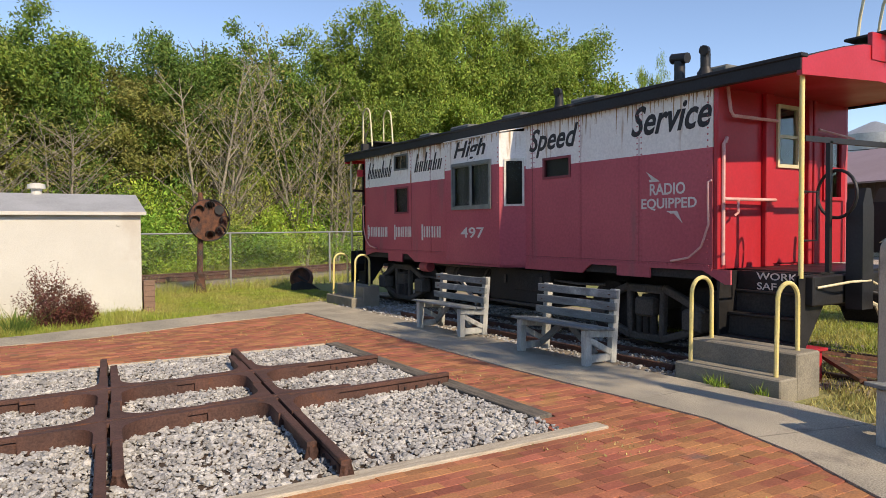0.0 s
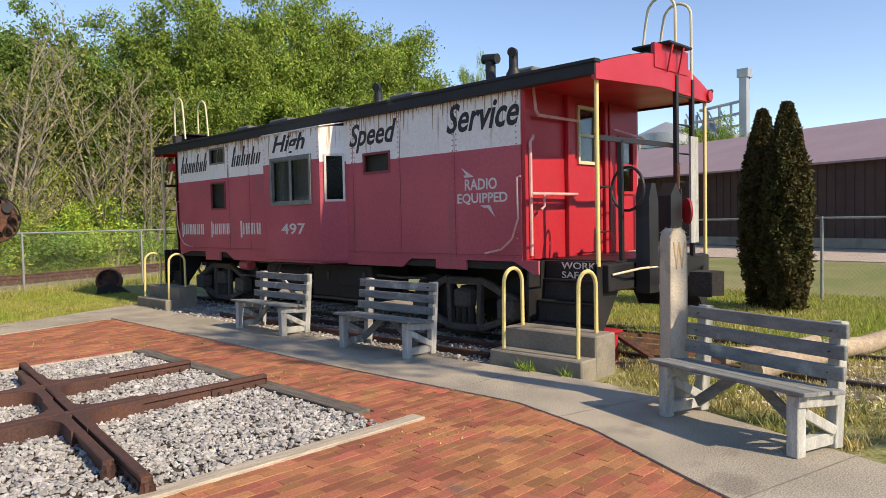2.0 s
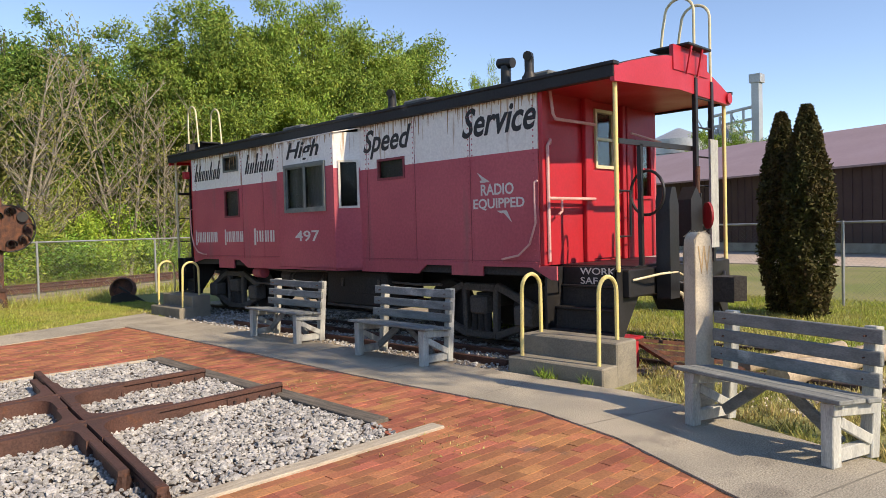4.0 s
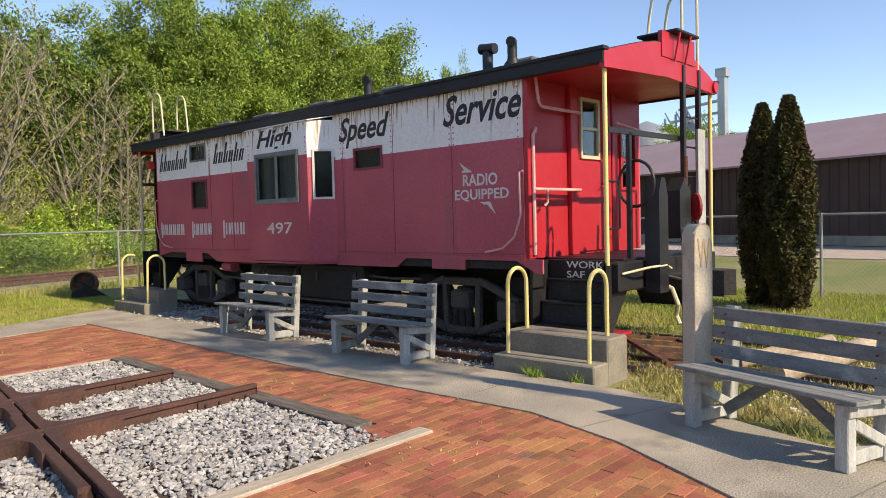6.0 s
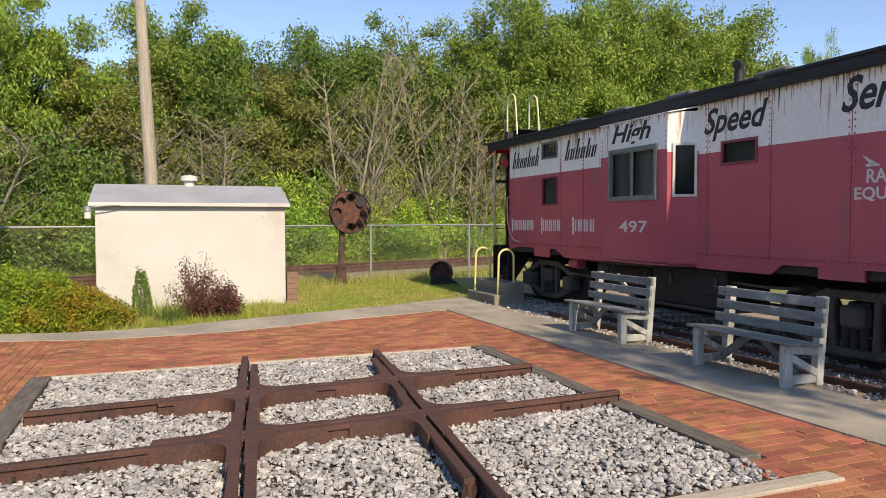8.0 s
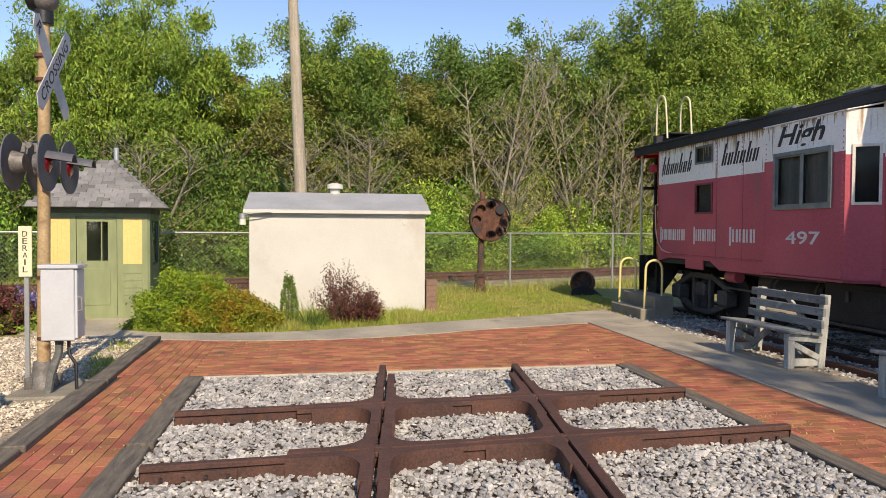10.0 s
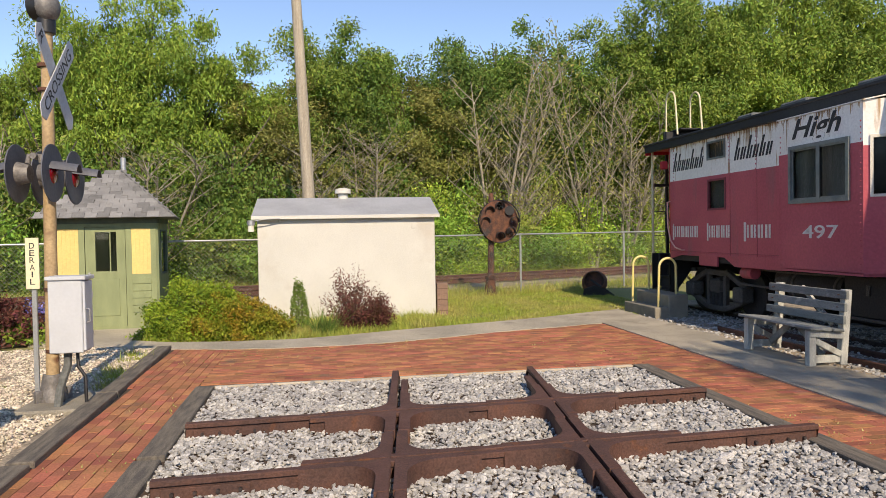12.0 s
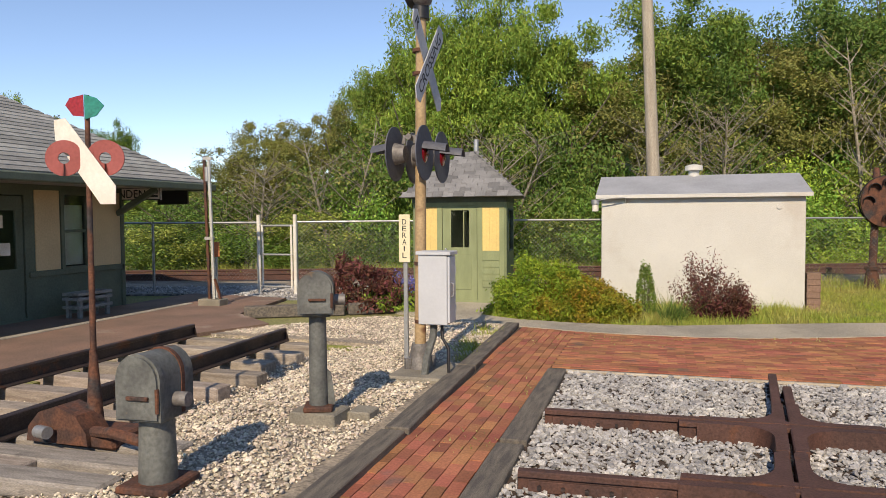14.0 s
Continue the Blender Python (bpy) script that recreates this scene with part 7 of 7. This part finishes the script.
def mound(name, loc, rx, ry, h, n, size, material, label, seed, category="bush", lumpy=0.1):
    r = np.random.default_rng(seed)
    t = thing(name, loc, label, category, "garden shrubs")
    d = r.normal(size=(n, 3))
    d[:, 2] = np.abs(d[:, 2])
    d /= np.linalg.norm(d, axis=1, keepdims=True)
    bump = 1 + lumpy * (np.sin(d[:, 0] * 9 + 1) * np.sin(d[:, 1] * 8) + np.sin(d[:, 2] * 11 + d[:, 0] * 5)) + r.normal(0, 0.035, n)
    p = d * np.array([rx, ry, h]) * (bump * r.uniform(0.82, 1.02, n))[:, None]
    v, f = leaf_cloud(p, size * r.uniform(0.6, 1.3, n), r)
    soup("foliage", v, f, material, t)
    bm = BM()
    for k in range(7):
        a = k * 0.9
        tube(bm, [(0.05 * math.cos(a), 0.05 * math.sin(a), -0.1), (rx * 0.3 * math.cos(a), ry * 0.3 * math.sin(a), h * 0.4), (rx * 0.6 * math.cos(a), ry * 0.6 * math.sin(a), h * 0.7)], 0.018, 5, 0.006)
    tagged(part("stem", bm, M_BARK, t), kind="stuff")
    return t


mound("clipped_hedge_bush", (-1.82, 13.78, -0.05), 0.98, 0.75, 0.98, 22000, 0.018, M_LEAF_HEDGE, "rounded yellow-green hedge bush beside the path", 41)
mound("clipped_hedge_bush", (-1.28, 13.58, -0.05), 0.88, 0.62, 0.72, 17000, 0.018, M_LEAF_RUSSET, "rounded russet-tinged hedge bush beside the path", 42)
mound("purple_barberry", (-5.2, 13.75, 0.0), 0.85, 0.5, 0.85, 5000, 0.03, M_LEAF_PURPLE, "dark red barberry bush in the flower bed", 44, lumpy=0.2)
fl = mound("flower_clump", (-4.45, 14.2, 0.0), 0.5, 0.4, 0.55, 1500, 0.025, M_FLOWER, "blue flowers in the timber-edged bed", 45, "flowers", 0.2)
mound("leafy_clump", (-4.5, 13.95, 0.0), 0.7, 0.45, 0.38, 2500, 0.035, M_LEAF[3], "green leaves in the timber-edged bed", 46, "flowers", 0.2)
mound("dwarf_conifer", (-0.26, 14.2, -0.05), 0.17, 0.17, 0.92, 3600, 0.014, M_LEAF[0], "small upright green conifer by the shed", 47, "conifer", 0.05)


def barberry(loc, h, seed):
    r = np.random.default_rng(seed)
    t = thing("purple_barberry", loc, "spiky dark red barberry bush before the shed", "bush", "garden shrubs")
    bm = BM()
    tips = []
    for k in range(60):
        a, lean = r.uniform(0, 2 * math.pi), abs(r.normal(0, 0.62))
        L = h * r.uniform(0.45, 0.9) * max(0.4, 1.15 - 0.5 * lean)
        d = Vector((math.cos(a) * lean, math.sin(a) * lean * 0.8, 1)).normalized()
        pts = [d * L * j / 4 + Vector((math.cos(a), math.sin(a), -0.5)) * 0.10 * (j / 4) ** 2 * L for j in range(5)]
        tube(bm, pts, 0.007, 4, 0.002)
        for j in range(130):
            q = pts[0].lerp(pts[4], r.uniform(0.12, 1.0))
            tips.append(tuple(q + Vector(r.normal(0, 0.05, 3))))
    part("stem", bm, M_BARK, t)
    p = np.array(tips)
    v, f = leaf_cloud(p, 0.014 * r.uniform(0.6, 1.4, len(p)), r)
    soup("foliage", v, f, M_LEAF_PURPLE, t)
    return t


barberry((0.66, 13.95, -0.05), 1.22, 51)
barberry((1.15, 14.15, -0.05), 0.72, 52)
for loc, h, seed, rad in (((13.46, 4.86, -0.05), 3.60, 61, 0.38), ((13.06, 4.30, -0.05), 3.62, 62, 0.40)):
    r = np.random.default_rng(seed)
    t = thing("arborvitae", loc, "tall narrow dark green arborvitae with brownish shade", "conifer", "pair of arborvitae")
    n = 26000
    z = r.uniform(0, 1, n) ** 0.85
    prof = np.clip(np.minimum(0.62 + 1.5 * z, 1.0) * np.clip((1.02 - z) * 2.3, 0, 1) ** 0.62, 0.03, 1)
    a = r.uniform(0, 2 * math.pi, n)
    lump = 1 + 0.10 * np.sin(a * 5 + z * 14) + 0.07 * np.sin(a * 9 - z * 31) + r.normal(0, 0.04, n)
    rr = rad * prof * lump * r.uniform(0.72, 1.0, n)
    p = np.stack([rr * np.cos(a), rr * np.sin(a), z * h], 1)
    v, f = leaf_cloud(p, 0.026 * r.uniform(0.6, 1.4, n), r, 1.6)
    soup("foliage", v, f, M_LEAF_ARBOR, t)
    part("trunk", cyl(BM(), (0, 0, -0.1), (0, 0, h * 0.9), 0.09, 0.02), M_BARK, t)


def blades(name, n, area, h, material, label, poly=None, clump=0.0, z=-0.05):
    x0, x1, y0, y1 = area
    if clump:
        k = max(4, int(n / 60))
        c = np.stack([rng.uniform(x0, x1, k), rng.uniform(y0, y1, k)], 1)
        p = c[rng.integers(0, k, n)] + rng.normal(0, clump, (n, 2))
    else:
        p = np.stack([rng.uniform(x0, x1, n), rng.uniform(y0, y1, n)], 1)
    if poly is not None:
        p = p[poly(p[:, 0], p[:, 1])]
    n = len(p)
    a = rng.uniform(0, 2 * math.pi, n)
    hh = h * rng.lognormal(0, 0.35, n)
    w = 0.006 * rng.uniform(0.7, 1.5, n) * (1 + h)
    base = np.column_stack([p, np.full(n, z)])
    side = np.stack([np.cos(a), np.sin(a), np.zeros(n)], 1) * w[:, None]
    tip = base + np.stack([rng.normal(0, 0.45, n) * hh, rng.normal(0, 0.45, n) * hh, hh], 1)
    v = np.stack([base - side, base + side, tip], 1).reshape(-1, 3)
    return tagged(soup(name, v, np.arange(3 * n).reshape(n, 3), material), label, "grass", kind="stuff")


off_path = lambda x, y: ~inside(PATH_SHED, x, y) & ~inside(WALK, x, y) & (y > 12.8 + 0.33 * (x - 1))
blades("lawn_grass", 52000, (2.3, 7.4, 13.5, 21.0), 0.038, M_GRASS, "patchy mown grass before the fence", off_path)
blades("verge_grass", 14000, (-2.8, 2.6, 12.9, 15.7), 0.11, M_GRASS, "grass round the shrubs and shed", off_path, 0.1)
blades("tall_grass", 60000, (-14, 15, 15.0, 29), 0.22, M_GRASS, "tall grass along the fence and railway", lambda x, y: (y > FY(x) + 4.8) | ((x > -6.4) & (y > FY(x) - 0.6) & (y < FY(x) + 1.6)), 0.25)
blades("dry_grass", 17000, (6.3, 9.6, 0.2, 5.2), 0.05, M_DRYGRASS, "dry yellowish grass among the scrap", lambda x, y: ~inside(WALK, x, y) & ~((x < 7.1) & (y > 3.9)), 0.12)
blades("side_lawn", 60000, (9.0, 16.0, -2.0, 9.0), 0.065, M_GRASS, "green grass beyond the track", None)
blades("post_grass", 3000, (5.6, 7.2, 0.0, 3.8), 0.08, M_DRYGRASS, "weeds round the concrete post", lambda x, y: ~inside(WALK, x, y), 0.06)
blades("joint_weeds", 2600, (-1.6, 5.0, 1.0, 12.2), 0.015, M_DRYGRASS, "tiny dry weeds in the brick joints", lambda x, y: inside(PLAZA, x, y) & ~((x > -1.1) & (x < 4.1) & (y > 4.3) & (y < 9.55)), 0.3, 0.0)
blades("step_weeds", 110, (6.2, 6.32, 4.2, 5.2), 0.09, M_LEAF[3], "small green weeds at the foot of the steps", None, 0.03, 0.0)
blades("iris_leaves", 260, (0.0, 0.35, 13.45, 13.75), 0.32, M_LEAF[1], "grey-green strap leaves before the shed")
blades("timber_weeds", 900, (-2.5, -2.2, 9.6, 12.0), 0.10, M_GRASS, "grass tufts beside the timber edging", None, 0.05)
stones_on("yard_scrap_gravel", 6.6, 10.5, 0.4, 3.0, 2500, 0.02, -0.045, M_STONE_TAN, "scattered gravel in the dry grass", lambda x, y: ~inside(WALK, x, y))

# ---- brick paving, last ----
floor_ob = slab("floor_brick_plaza", PLAZA, -0.12, -0.012, M_SAND, "sand bed between red paving bricks", "brick paving")
LB, WB = 0.203, 0.102


def lay(x0, x1, y0, y1, across):
    """Centres of running-bond bricks over a rectangle; across: the courses run along x."""
    out = []
    if across:
        for j in range(int((y1 - y0) / WB)):
            xs = np.arange(x0 + LB / 2 - (LB / 2 if j % 2 else 0), x1, LB)
            out.append(np.column_stack([xs, np.full(len(xs), y0 + (j + 0.5) * WB), np.zeros(len(xs))]))
    else:
        for j in range(int((x1 - x0) / WB)):
            ys = np.arange(y0 + LB / 2 - (LB / 2 if j % 2 else 0), y1, LB)
            out.append(np.column_stack([np.full(len(ys), x0 + (j + 0.5) * WB), ys, np.ones(len(ys))]))
    return np.concatenate(out)


cells = np.concatenate([lay(-2.1, -1.18, -3.6, 12.4, False), lay(-1.17, 5.25, -3.6, 13.5, True)])
bed = (cells[:, 0] > -1.18) & (cells[:, 0] < 4.08) & (cells[:, 1] > 4.23) & (cells[:, 1] < 9.62)
cells = cells[(cells[:, 2] > 0) | ~(bed & ~((cells[:, 0] > 3.9) & (cells[:, 1] < 4.8) & (cells[:, 1] > 4.38)))]
cells = cells[inside(PLAZA, cells[:, 0], cells[:, 1])]
n = len(cells)
ang = np.where(cells[:, 2] > 0, math.pi / 2, 0) + rng.normal(0, 0.012, n)
zz = rng.normal(-0.002, 0.0014, n)
tilt = rng.normal(0, 0.004, (n, 2))
a, b, c = LB / 2 - 0.0004, WB / 2 - 0.0030, 0.0018
BRICK_V = np.array([(-a, -b, -0.05), (a, -b, -0.05), (a, b, -0.05), (-a, b, -0.05), (-a, -b, -c), (a, -b, -c), (a, b, -c), (-a, b, -c), (-a + 0.0006, -b + c, 0), (a - 0.0006, -b + c, 0), (a - 0.0006, b - c, 0), (-a + 0.0006, b - c, 0)])
BRICK_F = np.array([(0, 1, 5, 4), (1, 2, 6, 5), (2, 3, 7, 6), (3, 0, 4, 7), (4, 5, 9, 8), (5, 6, 10, 9), (6, 7, 11, 10), (7, 4, 8, 11), (8, 9, 10, 11)])
near = (cells[:, 0] > 0.8) & (cells[:, 0] < 4.4) & (cells[:, 1] > 2.5) & (cells[:, 1] < 4.2)
near &= np.cumsum(near) <= 298
far = ~near
ca, sa = np.cos(ang[far]), np.sin(ang[far])
v = np.repeat(BRICK_V[None], far.sum(), 0)
vx, vy = v[:, :, 0] * ca[:, None] - v[:, :, 1] * sa[:, None], v[:, :, 0] * sa[:, None] + v[:, :, 1] * ca[:, None]
vz = v[:, :, 2] + zz[far][:, None] + vx * tilt[far][:, :1] + vy * tilt[far][:, 1:]
v = np.stack([vx + cells[far][:, 0:1], vy + cells[far][:, 1:2], vz], -1).reshape(-1, 3)
f = (BRICK_F[None] + (np.arange(far.sum()) * 12)[:, None, None]).reshape(-1, 4)
tagged(soup("brick_paving", v, f, M_BRICK, floor_ob), "worn red paving bricks in running bond", kind="stuff")
brick_me = bpy.data.meshes.new("brick")
brick_me.from_pydata(BRICK_V.tolist(), [], BRICK_F.tolist())
brick_me.materials.append(M_BRICK_ONE)
for i in np.nonzero(near)[0]:
    o = new("brick", brick_me)
    o.parent = floor_ob
    o.matrix_local = pose(cells[i, 0], cells[i, 1], zz[i], math.degrees(tilt[i, 1]), math.degrees(tilt[i, 0]), math.degrees(ang[i]))
